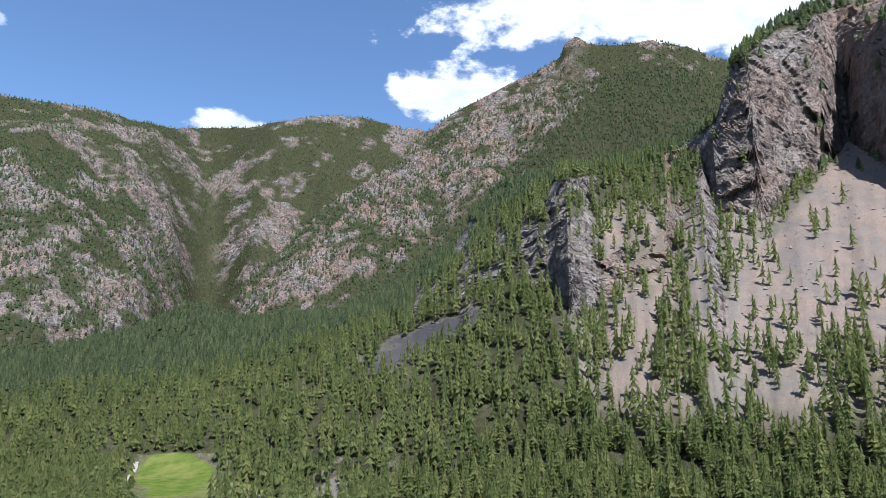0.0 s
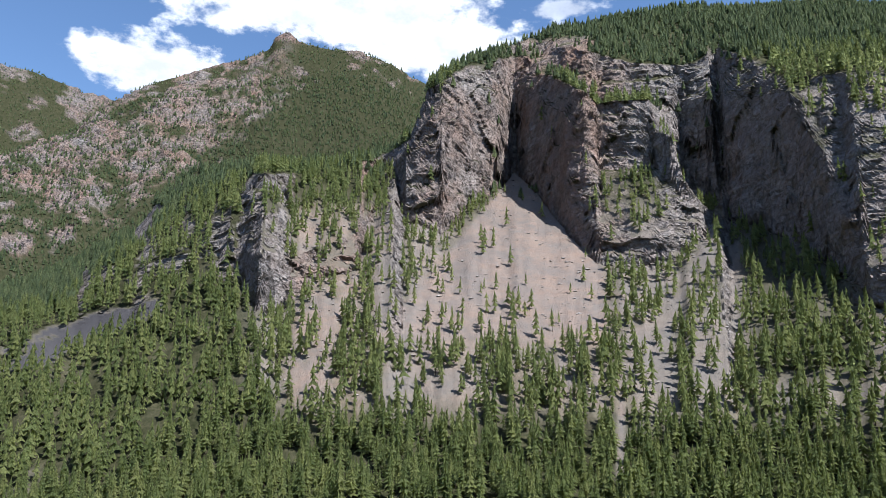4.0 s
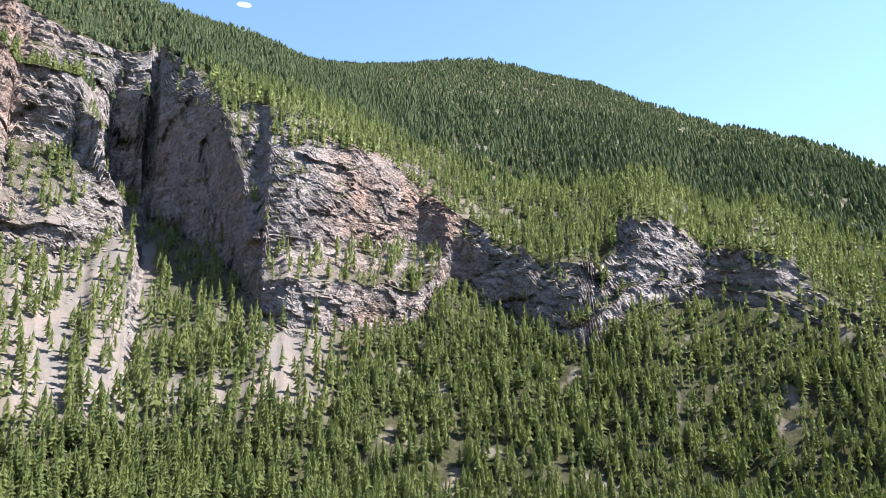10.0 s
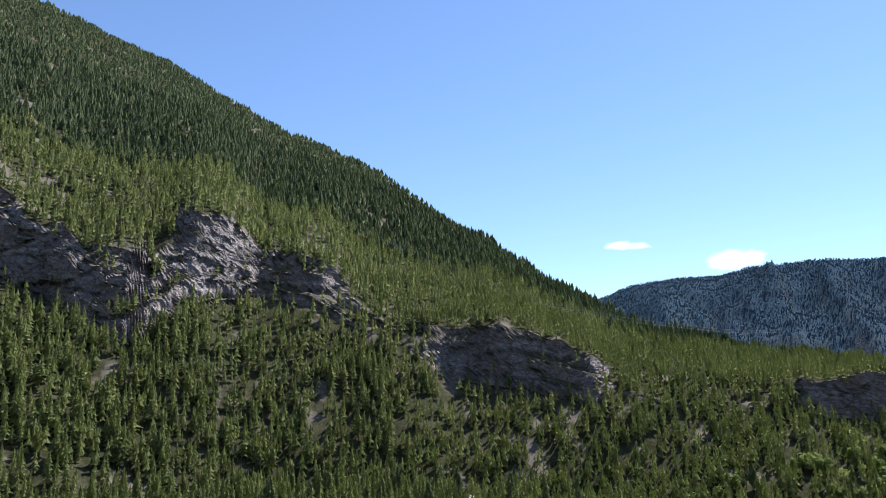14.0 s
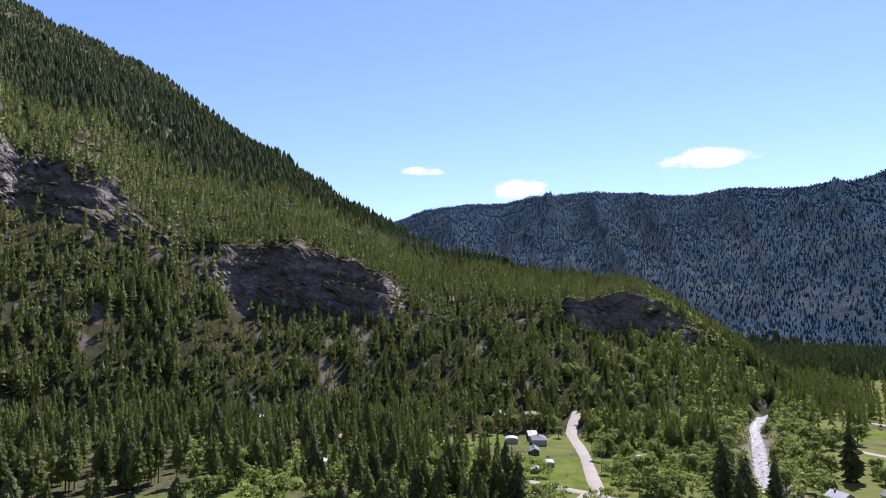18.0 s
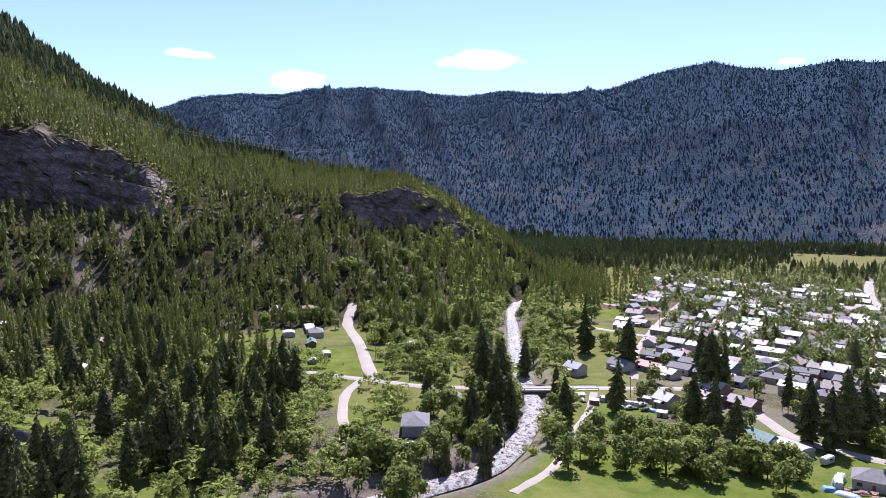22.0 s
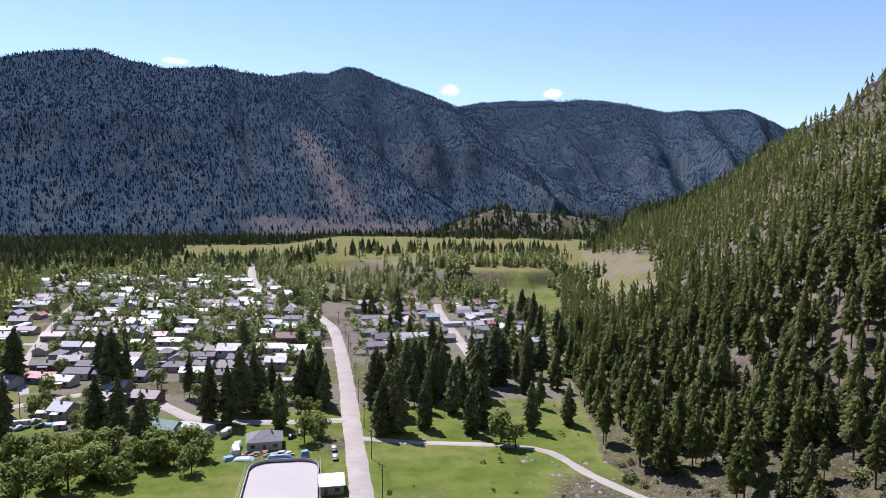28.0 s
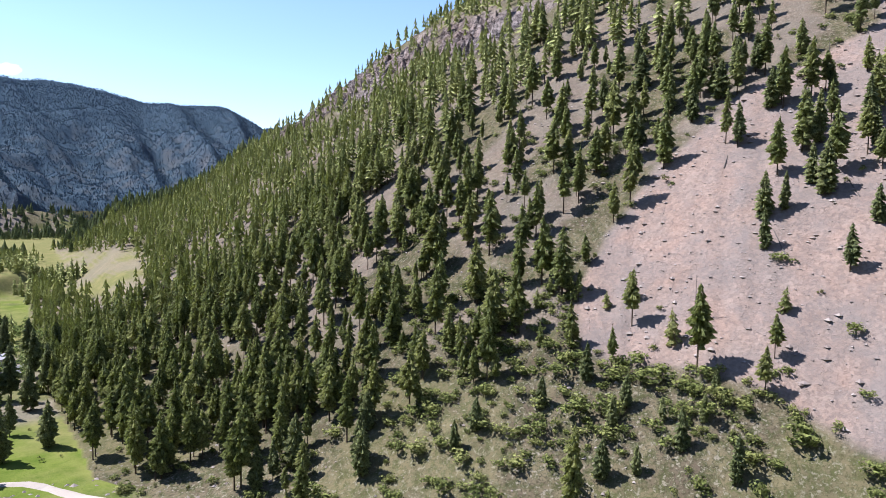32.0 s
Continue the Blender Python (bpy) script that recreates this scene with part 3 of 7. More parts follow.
    h = k.math("ADD", k.math("MULTIPLY", wide, 1.5), k.math("ADD", k.math("MULTIPLY", block, 1.4), k.math("MULTIPLY", chip, 1.1)))
    h = k.math("ADD", h, k.math("ADD", k.math("MULTIPLY", crack, 2.0), k.math("ADD", k.math("MULTIPLY", strata, 5.0), k.math("MULTIPLY", k.noise(0.35, 7, 0.7), 0.9))))
    h = k.math("SUBTRACT", h, k.math("MULTIPLY", seam, 1.2))
    h = k.math("ADD", k.math("MULTIPLY", h, rock), k.math("ADD", k.math("MULTIPLY", k.math("MULTIPLY", grit, scree), 0.35), k.math("ADD", k.math("MULTIPLY", fine, 0.25), k.math("MULTIPLY", k.math("MULTIPLY", canopy, hazed), 3.5))))
    k.bump(h, 1.0, 1.0)
    return k.m


def leafy(k, c, share=0.3, glow=(0.3, 0.34, 0.12), spray=1.5):
    """Breaks boughs up into sprays and gives thin leaves the light that shines through them."""
    place = k.n("ShaderNodeNewGeometry").outputs["Position"]
    n = k.noise(spray, 3, 0.7, vec=place)
    tone = k.span(n, 0.36, 0.62, 0.34, 1.4)
    c = k.mix(1.0, c, k.n("ShaderNodeCombineColor", Red=tone, Green=tone, Blue=tone).outputs[0], "MULTIPLY")
    glow = k.mix(1.0, glow, k.n("ShaderNodeCombineColor", Red=tone, Green=tone, Blue=tone).outputs[0], "MULTIPLY")
    k.bump(n, 0.6 / spray, 1.0)
    k.colour(c)
    tr = k.n("ShaderNodeBsdfTranslucent", Normal=k.b.inputs["Normal"].links[0].from_socket, Color=k.mix(1.0, k.mix(0.6, c, glow), (REFLECT,) * 3, "MULTIPLY"))
    mx = k.n("ShaderNodeMixShader", Fac=share)
    k.nt.links.new(k.b.outputs[0], mx.inputs[1])
    k.nt.links.new(tr.outputs[0], mx.inputs[2])
    k.nt.links.new(mx.outputs[0], k.nt.nodes["Material Output"].inputs["Surface"])
    return k.m


def needle_material(name, dark, light, yellow, glow=(0.27, 0.35, 0.14), share=0.2, spray=1.5):
    k = Mat(name, 0.8, 0.08)
    isl = k.n("ShaderNodeNewGeometry").outputs["Random Per Island"]
    tint = k.attr("tint").outputs["Fac"]
    c = k.mix(isl, dark, light)
    c = k.mix(k.span(tint, 0.45, 1.0, 0.0, 0.8), c, yellow)
    return leafy(k, k.mix(k.span(tint, 0.0, 0.4, 0.35, 0.0), c, dark), share, glow, spray)


def bark_material():
    k = Mat("bark", 0.9, 0.1)
    n = k.noise(3.0, 5, 0.7, stretch=(3, 3, 0.6))
    return k.colour(k.mix(n, (0.05, 0.036, 0.026), (0.19, 0.14, 0.1))).bump(n, 0.05).m


M_GROUND = ground_material()
M_BARK = bark_material()
M_NEEDLE = needle_material("needles", (0.17, 0.215, 0.085), (0.36, 0.41, 0.16), (0.46, 0.48, 0.19), (0.85, 0.92, 0.38), 0.62)
M_FAR = needle_material("far_needles", (0.115, 0.16, 0.088), (0.25, 0.305, 0.155), (0.33, 0.37, 0.18), (0.78, 0.88, 0.45), 0.6, 0.7)
# far trees: green shifted to blue so the colour carries distance haze
M_HAZY = needle_material("hazy_needles", (0.125, 0.19, 0.265), (0.175, 0.25, 0.325), (0.21, 0.285, 0.32), (0.28, 0.4, 0.5), 0.6, 0.1)

# ---------------------------------------------------------------- ground


def cover(x, y, z, form, steep):
    """What lies on the ground: rock, scree, grass, redness; dryness, closed wood, dark stone and painted bank shade,
    far haze; and how dense trees stand.
    """
    a, r = polar(x, y)
    e = np.degrees(np.arctan2(z - EYE_Z, r))
    n1, n2 = fbm(x / 90.0, y / 90.0, n=4, seed=50), fbm(x / 28.0, y / 28.0, n=3, seed=60)
    n3 = fbm(x / 260.0, y / 260.0, n=4, seed=70)
    zero = 0.0 * r
    rock, scree, grass, red, dry, wood, dark, dens = (zero.copy() for _ in range(8))
    # across the creek
    f = form == 1
    streak = fbm(a * 0.9, e * 0.09, n=3, seed=80)
    left, right = 31.5 - 0.84 * (17.6 - e), np.minimum(31.5 + 0.86 * (17.6 - e), 38.8)
    cone = smooth(a - left, -0.4, 0.5) * smooth(right - a, -0.4, 0.4) * smooth(e, 1.5 + 4 * (n2 - 0.5), 4)
    zone = smooth(a, 8, 13) * (1 - smooth(a, 60, 66)) * (1 - 0.75 * smooth(a, 48.5, 50.5) * (1 - smooth(a, 57, 58)) * smooth(e, -1, 2)) * smooth(e, -4.5, 0.0) * (1 - smooth(e, 12, 16))
    talus = zone * smooth(streak + 0.5 * (n2 - 0.5), 0.44, 0.56)
    chute = np.exp(-((a - 13.9 - (e + 1) * 0.45) / (0.9 - 0.03 * e)) ** 2) * smooth(e, -2.5, 0) * (1 - smooth(e, 8, 10))
    chute = np.maximum(chute, np.exp(-((a - 20.6 - (e - 10) * 0.1) / 0.35) ** 2) * smooth(e, 8, 10) * (1 - smooth(e, 15, 18)))
    line = curve(e, (-9, 39.3), (1.3, 39.8), (4.8, 43.5), (10.5, 46.4))
    chute = np.maximum(chute, np.exp(-((a - line) / (0.35 + 0.03 * np.maximum(e, 0))) ** 2) * (1 - smooth(e, 10.4, 11)) * smooth(e, -9, -6))
    chute = np.maximum(chute, np.exp(-((a - 48.3) / 0.8) ** 2) * smooth(e, 2, 4) * (1 - smooth(e, 10.4, 11)))
    patch = np.exp(-((a + 1.5) / 4.4) ** 2 - ((e - 3.2 - 0.5 * (a + 1.5)) / (1.15 - 0.1 * a)) ** 2)
    patch = smooth(patch + 1.3 * (n2 - 0.5), 0.42, 0.55) * (patch > 0.05)
    ledge = smooth(a, 56, 60) * (1 - smooth(a, 68, 73)) * smooth(e, 2, 4) * (1 - smooth(e, 18, 20))
    s = np.maximum.reduce([cone, talus * 0.9, chute, patch])
    rk = np.maximum(steep, 0.0)
    open_cone = cone * np.clip(0.6 + 0.37 * smooth(e, 5, 9) + 0.3 * smooth(a, 31, 33.5), 0, 0.975)
    rust_top = smooth(a, 31.5, 33) * (1 - smooth(a, 37.5, 39.5)) * smooth(e, 24.6, 25.4) * (1 - smooth(e, 27.2, 27.7))
    shelf = smooth(a, 38, 39.5) * (1 - smooth(a, 43, 44.5)) * smooth(e, 10.5, 12) * (1 - smooth(e, 16.5, 18.5)) + smooth(a, 54, 56) * (1 - smooth(a, 66, 68)) * smooth(e, 7, 8) * (1 - smooth(e, 10, 11.5))
    tdens = (1 - open_cone) * (1 - 0.66 * talus) * (1 - 0.95 * chute) * (1 - 0.97 * patch) * (1 - 0.8 * np.exp(-((a + 2.6) / 1.6) ** 2 - ((e - 0.4) / 1.0) ** 2)) * (1 - 0.96 * rk) * (1 - 0.5 * ledge)
    thin = 1 - 0.3 * smooth(n2, 0.52, 0.66)
    opening = smooth(a, 62, 70) * smooth(fbm(x / 17.0, y / 17.0, n=3, seed=65) + 0.35 * (n1 - 0.5), 0.68, 0.75)
    thin = thin * (1 - 0.85 * opening)
    crag_foot = np.maximum.reduce([smooth(a, 92, 93.5) * (1 - smooth(a, 98, 99.5)) * smooth(e, 4.5, 6), smooth(a, 106.5, 108) * (1 - smooth(a, 120, 121.5)) * smooth(e, -3, -1.5), smooth(a, 134, 135.5) * (1 - smooth(a, 141.5, 143)) * smooth(e, -4, -2.8)])
    crag_foot = crag_foot * (1 - smooth(e, curve(a, (93, 9), (99, 9), (107, 3), (112, 4), (120, 1.5), (135, -0.5), (142, -0.5)), curve(a, (93, 10), (99, 10), (107, 4), (112, 5), (120, 2.5), (135, 0.5), (142, 0.5))))
    thin = thin * (1 - 0.45 * crag_foot)
    ribs = smooth(a, 51, 54) * (1 - smooth(a, 70, 73)) * smooth(e, 8.5, 10) * (1 - smooth(e, 20.5, 22.5)) * smooth(n2, 0.36, 0.5)
    rock = np.where(f, np.maximum.reduce([rk, 0.9 * rust_top * smooth(n2, 0.3, 0.45), 0.85 * ribs]), rock)
    scree = np.where(f, np.maximum.reduce([s, 0.55 * zone, 0.5 * opening]), scree)
    red = np.where(f, np.clip(0.3 + 0.2 * cone + 0.12 * smooth(a, 55, 58) * (1 - smooth(a, 72, 76)) + 0.6 * np.exp(-((a - 36.5) / 2.2) ** 2) * smooth(e, 2, 6) + 0.5 * smooth(a, 60, 66) * (1 - smooth(a, 73, 76)) + 0.7 * (1 - smooth(a, 18, 22)) * smooth(a, 12, 14) + rust_top + 0.4 * smooth(a, 22, 24) * (1 - smooth(a, 38, 44)), 0, 1), red)
    dark = np.where(f, patch, dark)
    dens = np.where(f, np.maximum(tdens * thin, 0.3 * shelf * smooth(n2, 0.4, 0.55)) * (1 - 0.85 * rust_top), dens)
    # the red ridge and the mountain behind it
    f = form == 2
    k = smooth(n3 + 0.8 * (n1 - 0.5) + 0.6 * (n2 - 0.5) + 0.07 * (1 - smooth(a, 2, 12)) - 0.14 * smooth(a, 4, 10), 0.52, 0.64)
    slant = e - curve(a, (-16, 5), (-8.5, 7), (0.8, 13.6), (10.5, 21.7), (14, 25))
    band = smooth(slant + 5 * (n2 - 0.5), -0.6, 0.8)
    k = np.maximum(k * band, 0.85 * smooth(n2 + 0.7 * (n1 - 0.5), 0.38, 0.5) * band * (1 - smooth(a, 9, 13)))
    k = np.maximum(k, smooth(e, 26.6, 27.0))
    rock, red, dens = np.where(f, k, rock), np.where(f, 0.95, red), np.where(f, (1 - 0.4 * k), dens)
    f = form == 3
    k = smooth(n3 + 0.8 * (n1 - 0.5) + 0.6 * (n2 - 0.5) + 0.11 * (1 - smooth(e, 9, 15)) * (a < -20) + 0.04 * (a > -19) - 0.06 * (e > 15) * (a < -21), 0.53, 0.66)
    k = k * (1 - np.exp(-((a + 19.2) / 1.3) ** 2) * (1 - smooth(e, 13, 16)))
    rock, red, dens = np.where(f, k, rock), np.where(f, 0.75, red), np.where(f, (1 - 0.35 * k), dens)
    # across the wide valley
    f = (form >= 4) & (form <= 6)
    k = np.exp(-((a - 178.5 - (5 - e) * 0.65) / (0.5 + 0.12 * (8 - e))) ** 2) * smooth(e, -3, -1) * (1 - smooth(e, 4.5, 6)) * (form == 4)
    k = np.maximum(0.7 * k, 0.7 * smooth(a, 173, 176) * (1 - smooth(a, 188, 190)) * (1 - smooth(e, -1.8 + 2 * (n1 - 0.5), -1.2 + 2 * (n1 - 0.5))) * (form == 4))
    k2 = smooth(n2 + 0.5 * (n1 - 0.5), 0.54, 0.66) * (1 - smooth(e, 3, 7)) * 0.8
    grass, dry = np.where(f, 0.0, grass), np.where(f, 1.0, dry)
    scree, dark = np.where(f, np.maximum(k, 0.12 * k2), scree), np.where(f, 0.3 * (1 - k2), dark)
    rock = np.where(f, steep * 0.12, rock)
    red = np.where(f, 0.1, red)
    dens = np.where(f, (1 - 0.85 * k) * (1 - 0.6 * k2), dens)
    clearing = np.where(f, k2, 0)
    # the near slope
    f = form == 7
    ah = np.where(a < 100, a + 360, a)
    edge = curve(e, (-17, 241.7), (-11, 241.7), (-6.5, 242), (-1.9, 243.7), (2.7, 247), (7.7, 253), (12.9, 262))
    low = curve(ah, (236, -11), (245.4, -12.6), (253, -12.8), (257.8, -14.2), (264, -16.7), (280, -17))
    s = smooth(ah + 1.4 * (n2 - 0.5) * 2 - edge, -0.5, 0.5) * smooth(e - low + 3 * (n2 - 0.5), -0.6, 0.6)
    r_lo = curve(ah, (217, 4.2), (222, 5.6), (228, 10.3), (234.7, 12.2), (238, 13.2), (241, 14.6))
    r_hi = curve(ah, (217, 5.5), (219, 7), (225.5, 12.2), (232, 14.4), (238, 15.6), (241, 15.8))
    band = smooth(e - r_lo, -0.5, 0.5) * smooth(r_hi - e, -0.2, 0.6) * smooth(ah, 216, 218) * (1 - smooth(ah, 240, 243))
    meadow = 0.7 * smooth(n2, 0.45, 0.65) * (1 - smooth(e, -15, -11))
    glade = smooth(ah, 200, 201.5) * (1 - smooth(ah, 206.5, 208)) * smooth(e, -8.5, -7) * (1 - smooth(e, -4.6, -3.8))
    rock = np.where(f, band * smooth(n2, 0.3, 0.45), rock)
    scree = np.where(f, np.maximum(s, 0.5 * smooth(n2, 0.42, 0.53) * smooth(e, -15, -9)), scree)
    red = np.where(f, 0.55 + 0.45 * s * n1, red)
    dark = np.where(f, 0.35 * band, dark)
    grass = np.where(f, np.maximum(meadow * 0.35, glade) * (1 - s), grass)
    dry = np.where(f, 0.85, dry)
    crowd = smooth(-ah, -241, -218)
    dens = np.where(f, (0.43 + 0.47 * crowd) * (1 - (0.95 - 0.25 * smooth(e, -4, 4)) * s) * (1 - 0.8 * band) * (1 - 0.97 * glade) * (0.12 + 0.88 * smooth(e + 5 * (n2 - 0.5), -16.5 - 6 * smooth(-ah, -232, -220), -13 - 7 * smooth(-ah, -232, -220))), dens)
    # the floor
    f = form == 0
    flat_wood = (smooth(r, 880, 1000) * smooth(a, 146, 150) * (1 - smooth(a, 176, 186)))
    flat_wood = np.maximum(flat_wood, smooth(r, 1290, 1350) * smooth(a, 146, 150) * (1 - smooth(a, 196, 206)))
    haymeadow = np.where((a > 164) & (r > 930 + 8 * (a - 168)) & (r < 1290), smooth(a, 166, 169), 0) * (1 - smooth(a, 203, 206))
    haymeadow = np.maximum(haymeadow, smooth(a, 180, 182) * smooth(r, 690, 720) * (1 - smooth(r, 1300, 1330)) * (1 - smooth(a, 202, 205)))
    haymeadow = np.maximum(haymeadow, np.exp(-((a - 157) / 4.0) ** 2 - ((r - 900) / 60.0) ** 2))
    meadow0 = smooth(1.2 - np.hypot((x + 160) / 52.0, (y - 565) / 62.0), 0.0, 0.25)
    terrace = smooth(r, 296, 330) * (1 - smooth(a, 112, 122)) * (1 - meadow0)
    lawn1 = np.exp(-((x - 262) / 26.0) ** 2 - ((y + 58) / 40.0) ** 2)
    town = smooth(x + 160, 0, 20) * smooth(-y, 285, 300) * (1 - smooth(-y, 790, 830)) * smooth(125 + (-y - 300) * 0.36 - x, 0, 15)
    shingle = smooth(a, 84, 90) * (1 - smooth(a, 104, 110)) * smooth(r, 200, 225) * (1 - smooth(r, 292, 300))
    park = smooth(1.2 - np.hypot((x - 55) / 62.0, (y + 195) / 42.0), 0, 0.3) * 0.95
    grass = np.where(f, np.maximum.reduce([park, haymeadow, meadow0, (1 - flat_wood) * (1 - 0.85 * terrace) * smooth(n1 + 0.6 * (n2 - 0.5) + 0.16 * (r < 420), 0.36, 0.56) * (1 - 0.55 * town) * (1 - shingle), 0.75 * lawn1]), grass)
    dry = np.where(f, np.maximum(haymeadow * 0.85, 0.5 * smooth(n1, 0.45, 0.6) * (r > 270)), dry)
    glen = smooth(a, 108, 114) * (1 - smooth(a, 150, 154)) * smooth(r, 215, 240) * smooth(n2, 0.40, 0.5)
    glen = glen * (1 - smooth(1.15 - np.hypot((x - 300) / 42.0, (y + 112) / 30.0), 0, 0.2)) * (1 - smooth(1.15 - np.hypot((x - 252) / 30.0, (y + 224) / 17.0), 0, 0.2))
    glen = glen * (1 - 0.97 * smooth(1.2 - np.hypot((x - 338) / 62.0, (y + 292) / 46.0), 0, 0.2)) * (1 - smooth(1.2 - np.hypot((x - 365) / 55.0, (y + 425) / 36.0), 0, 0.2)) * np.where(r < 430, 0.85, 1.0) * (x * 0.62 - 60 > -y * 0.42 - 60) * (1 - smooth(a, 129, 131) * (1 - smooth(a, 145, 147)) * (r < 440))
    dens = np.where(f, np.maximum.reduce([flat_wood * (1 - haymeadow), terrace * np.where(r < 420, 0.5, 0.85) * (1 - shingle), 0.8 * glen]), dens)
    edge_wood = smooth(a, 143, 146) * (1 - smooth(a, 166, 172)) * smooth(r, 540, 620) * (1 - town) * smooth(n2, 0.4, 0.5)
    edge_wood = np.maximum(edge_wood, 0.6 * smooth(a, 166, 172) * (1 - smooth(a, 198, 203)) * smooth(r, 800, 840) * (1 - smooth(r, 960, 1010)) * smooth(n2, 0.47, 0.55))
    dens = np.where(f, np.maximum(dens, 0.75 * edge_wood), dens)
    dens = np.where((form == 0) & (np.abs(r - 1450) < 200) & (a > 188), 0.9 * smooth(n2, 0.36, 0.48), dens)
    rock = np.where((form == 0), np.maximum(steep * 0.3 * (r > 1000), 0), rock)
    scree = np.where((form == 0), np.maximum.reduce([steep * (r < 800), shingle, 0.55 * town * smooth(n2, 0.4, 0.5), 0.6 * (1 - smooth(creek_distance(x, y), 11, 18)), 0.7 * (np.abs(r - 1450) < 130) * (a > 188) * smooth(n2, 0.5, 0.6)]), scree)
    red = np.where(form == 0, 0.3, red)
    # the cut bank: dark earth, with the shade on its face coloured in
    dark = np.where(form == 0, 0.6 * steep * (r < 800), dark)
    field = smooth(1.0 + 0.5 * (n2 - 0.5) - np.hypot((a + 20.3) / 2.7, (e + 6.8) / 1.5), 0, 0.06) * (a < 0)
    dens = dens * (1 - smooth(3.0 + (n2 - 0.5) - np.abs(a + 20.3), 0, 0.3) * (e < -5.3) * smooth(r, 375, 400))
    earth = smooth(a, -18, -15) * (1 - smooth(a, -6, -3)) * smooth(e, -11, -9) * (1 - smooth(e, -6.2, -5)) * smooth(n2 + 0.4 * (n1 - 0.5), 0.5, 0.58)
    dens, scree = dens * (1 - 0.85 * earth), np.maximum(scree, 0.85 * earth)
    grass, dry, scree = np.maximum(grass, field), dry * (1 - field), scree * (1 - field)
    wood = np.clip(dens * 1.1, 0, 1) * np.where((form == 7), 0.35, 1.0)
    wood = np.where((form == 1) & (scree > 0.3), wood * 0.4, wood)
    wood = np.where((form >= 4) & (form <= 6), 1.0 - 0.15 * clearing, wood)
    # the last tone marks the far slopes that take the haze colour
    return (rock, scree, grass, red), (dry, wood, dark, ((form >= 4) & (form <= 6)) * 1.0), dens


def build_ground():
    cols = [np.arange(-95, -36, 1.5), np.arange(-36, 8, 0.36), np.arange(8, 96, 0.2), np.arange(96, 155, 0.33), np.arange(155, 200, 0.5), np.arange(200, 264.9, 0.3)]
    A = np.concatenate(cols)
    rows = 430
    fine = np.concatenate([[0.4, 3, 6], np.geomspace(9, 4940, 1100)])
    ac = A[::2]
    ga, gr = np.meshgrid(ac, fine, indexing="ij")
    zz = np.max([floor_land(ga, gr)] + [f(ga, gr) for f in FORMS], axis=0)
    el = np.degrees(np.arctan2(zz - EYE_Z, gr))
    seen = el >= np.maximum.accumulate(el, axis=1) - 0.6
    low = (el[:, 1:] < -26) | ((el[:, 1:] < -11) & (ga[:, 1:] < 84))
    w = np.abs(np.diff(el, axis=1)) * np.where(seen[:, 1:], 1, 0.08) * np.where(low, 0.08, 1) / 0.07 + np.diff(np.log(gr), axis=1) / np.where(low | (gr[:, 1:] < 120), 0.3, np.where(gr[:, 1:] > 1400, 0.035, 0.024))
    W = np.concatenate([np.zeros((len(ac), 1)), np.cumsum(w, axis=1)], axis=1)
    W /= W[:, -1:]
    ker = np.array([0.06, 0.24, 0.4, 0.24, 0.06])
    ker /= ker.sum()
    pad = np.vstack([W[:1]] * 2 + [W] + [W[-1:]] * 2)
    W = sum(ker[i] * pad[i:i + len(W)] for i in range(5))
    q = np.linspace(0, 1, rows)
    RC = np.array([np.interp(q, W[i], fine) for i in range(len(ac))])
    R = np.array([np.interp(A, ac, RC[:, j]) for j in range(rows)]).T
    AA = np.repeat(A[:, None], rows, axis=1)
    X, Y = R * np.sin(np.radians(AA)), R * np.cos(np.radians(AA))
    Z, form = land(X.ravel(), Y.ravel())
    Z, form = Z.reshape(X.shape), form.reshape(X.shape)

    def normals(X, Y, Z):
        p = np.stack([X, Y, Z], axis=-1)
        n = np.cross(np.gradient(p, axis=0), np.gradient(p, axis=1))
        n /= np.linalg.norm(n, axis=-1, keepdims=True) + 1e-9
        return n * np.where(n[..., 2:] < 0, -1, 1)
    n = normals(X, Y, Z)
    steep = (1 - smooth(n[..., 2], 0.48, 0.66)) * np.where(form == 1, 1, 0.0)
    # buttresses, cracks and ledges on the cliffs
    gap = np.hypot(np.gradient(X, axis=0), np.gradient(Y, axis=0))
    c = steep > 0.01
    gap = gap[c]
    st, ang, rr = steep[c], np.radians(AA[c]), R[c]
    x, y, z = X[c], Y[c], Z[c]
    lean = AA[c] * 13.0 + 0.3 * z
    push = 7 * (ridged(lean / 110.0, rr / 300.0, z / 150.0, n=2, seed=90) - 0.55) * np.clip(14 / gap, 0, 1)
    for size, tall, amp, step, sd in ((60.0, 0.8, 8, 4, 400), (25.0, 0.8, 4.2, 2.4, 410), (10.5, 0.8, 1.9, 1.1, 420)):
        wx, wy = 0.3 * size * (fbm(x / size, y / size, z / size, n=2, seed=sd + 5) - 0.5), 0.3 * size * (fbm(x / size + 9, y / size, z / size, n=2, seed=sd + 6) - 0.5)
        val, tilt = blocks((x + wx + 0.25 * z) / size, (y + wy) / size, (z + wx) / (size * tall), sd)
        push += (1 - 0.5 * smooth(AA[c], 56, 59) * (size > 20)) * (amp * tilt + step * (val - 0.5)) * np.clip(0.3 * size / gap, 0, 1) ** 1.2
    # beds that weather back in turn, clearest round the great alcove
    bed = (z + 0.06 * lean + 5 * (fbm(lean / 140.0, z / 60.0, n=3, seed=97) - 0.5)) / 8.5
    beds = vnoise(np.floor(bed), 0 * bed, seed=98) + 0.55 * vnoise(np.floor(bed * 2.7), 0 * bed, seed=99)
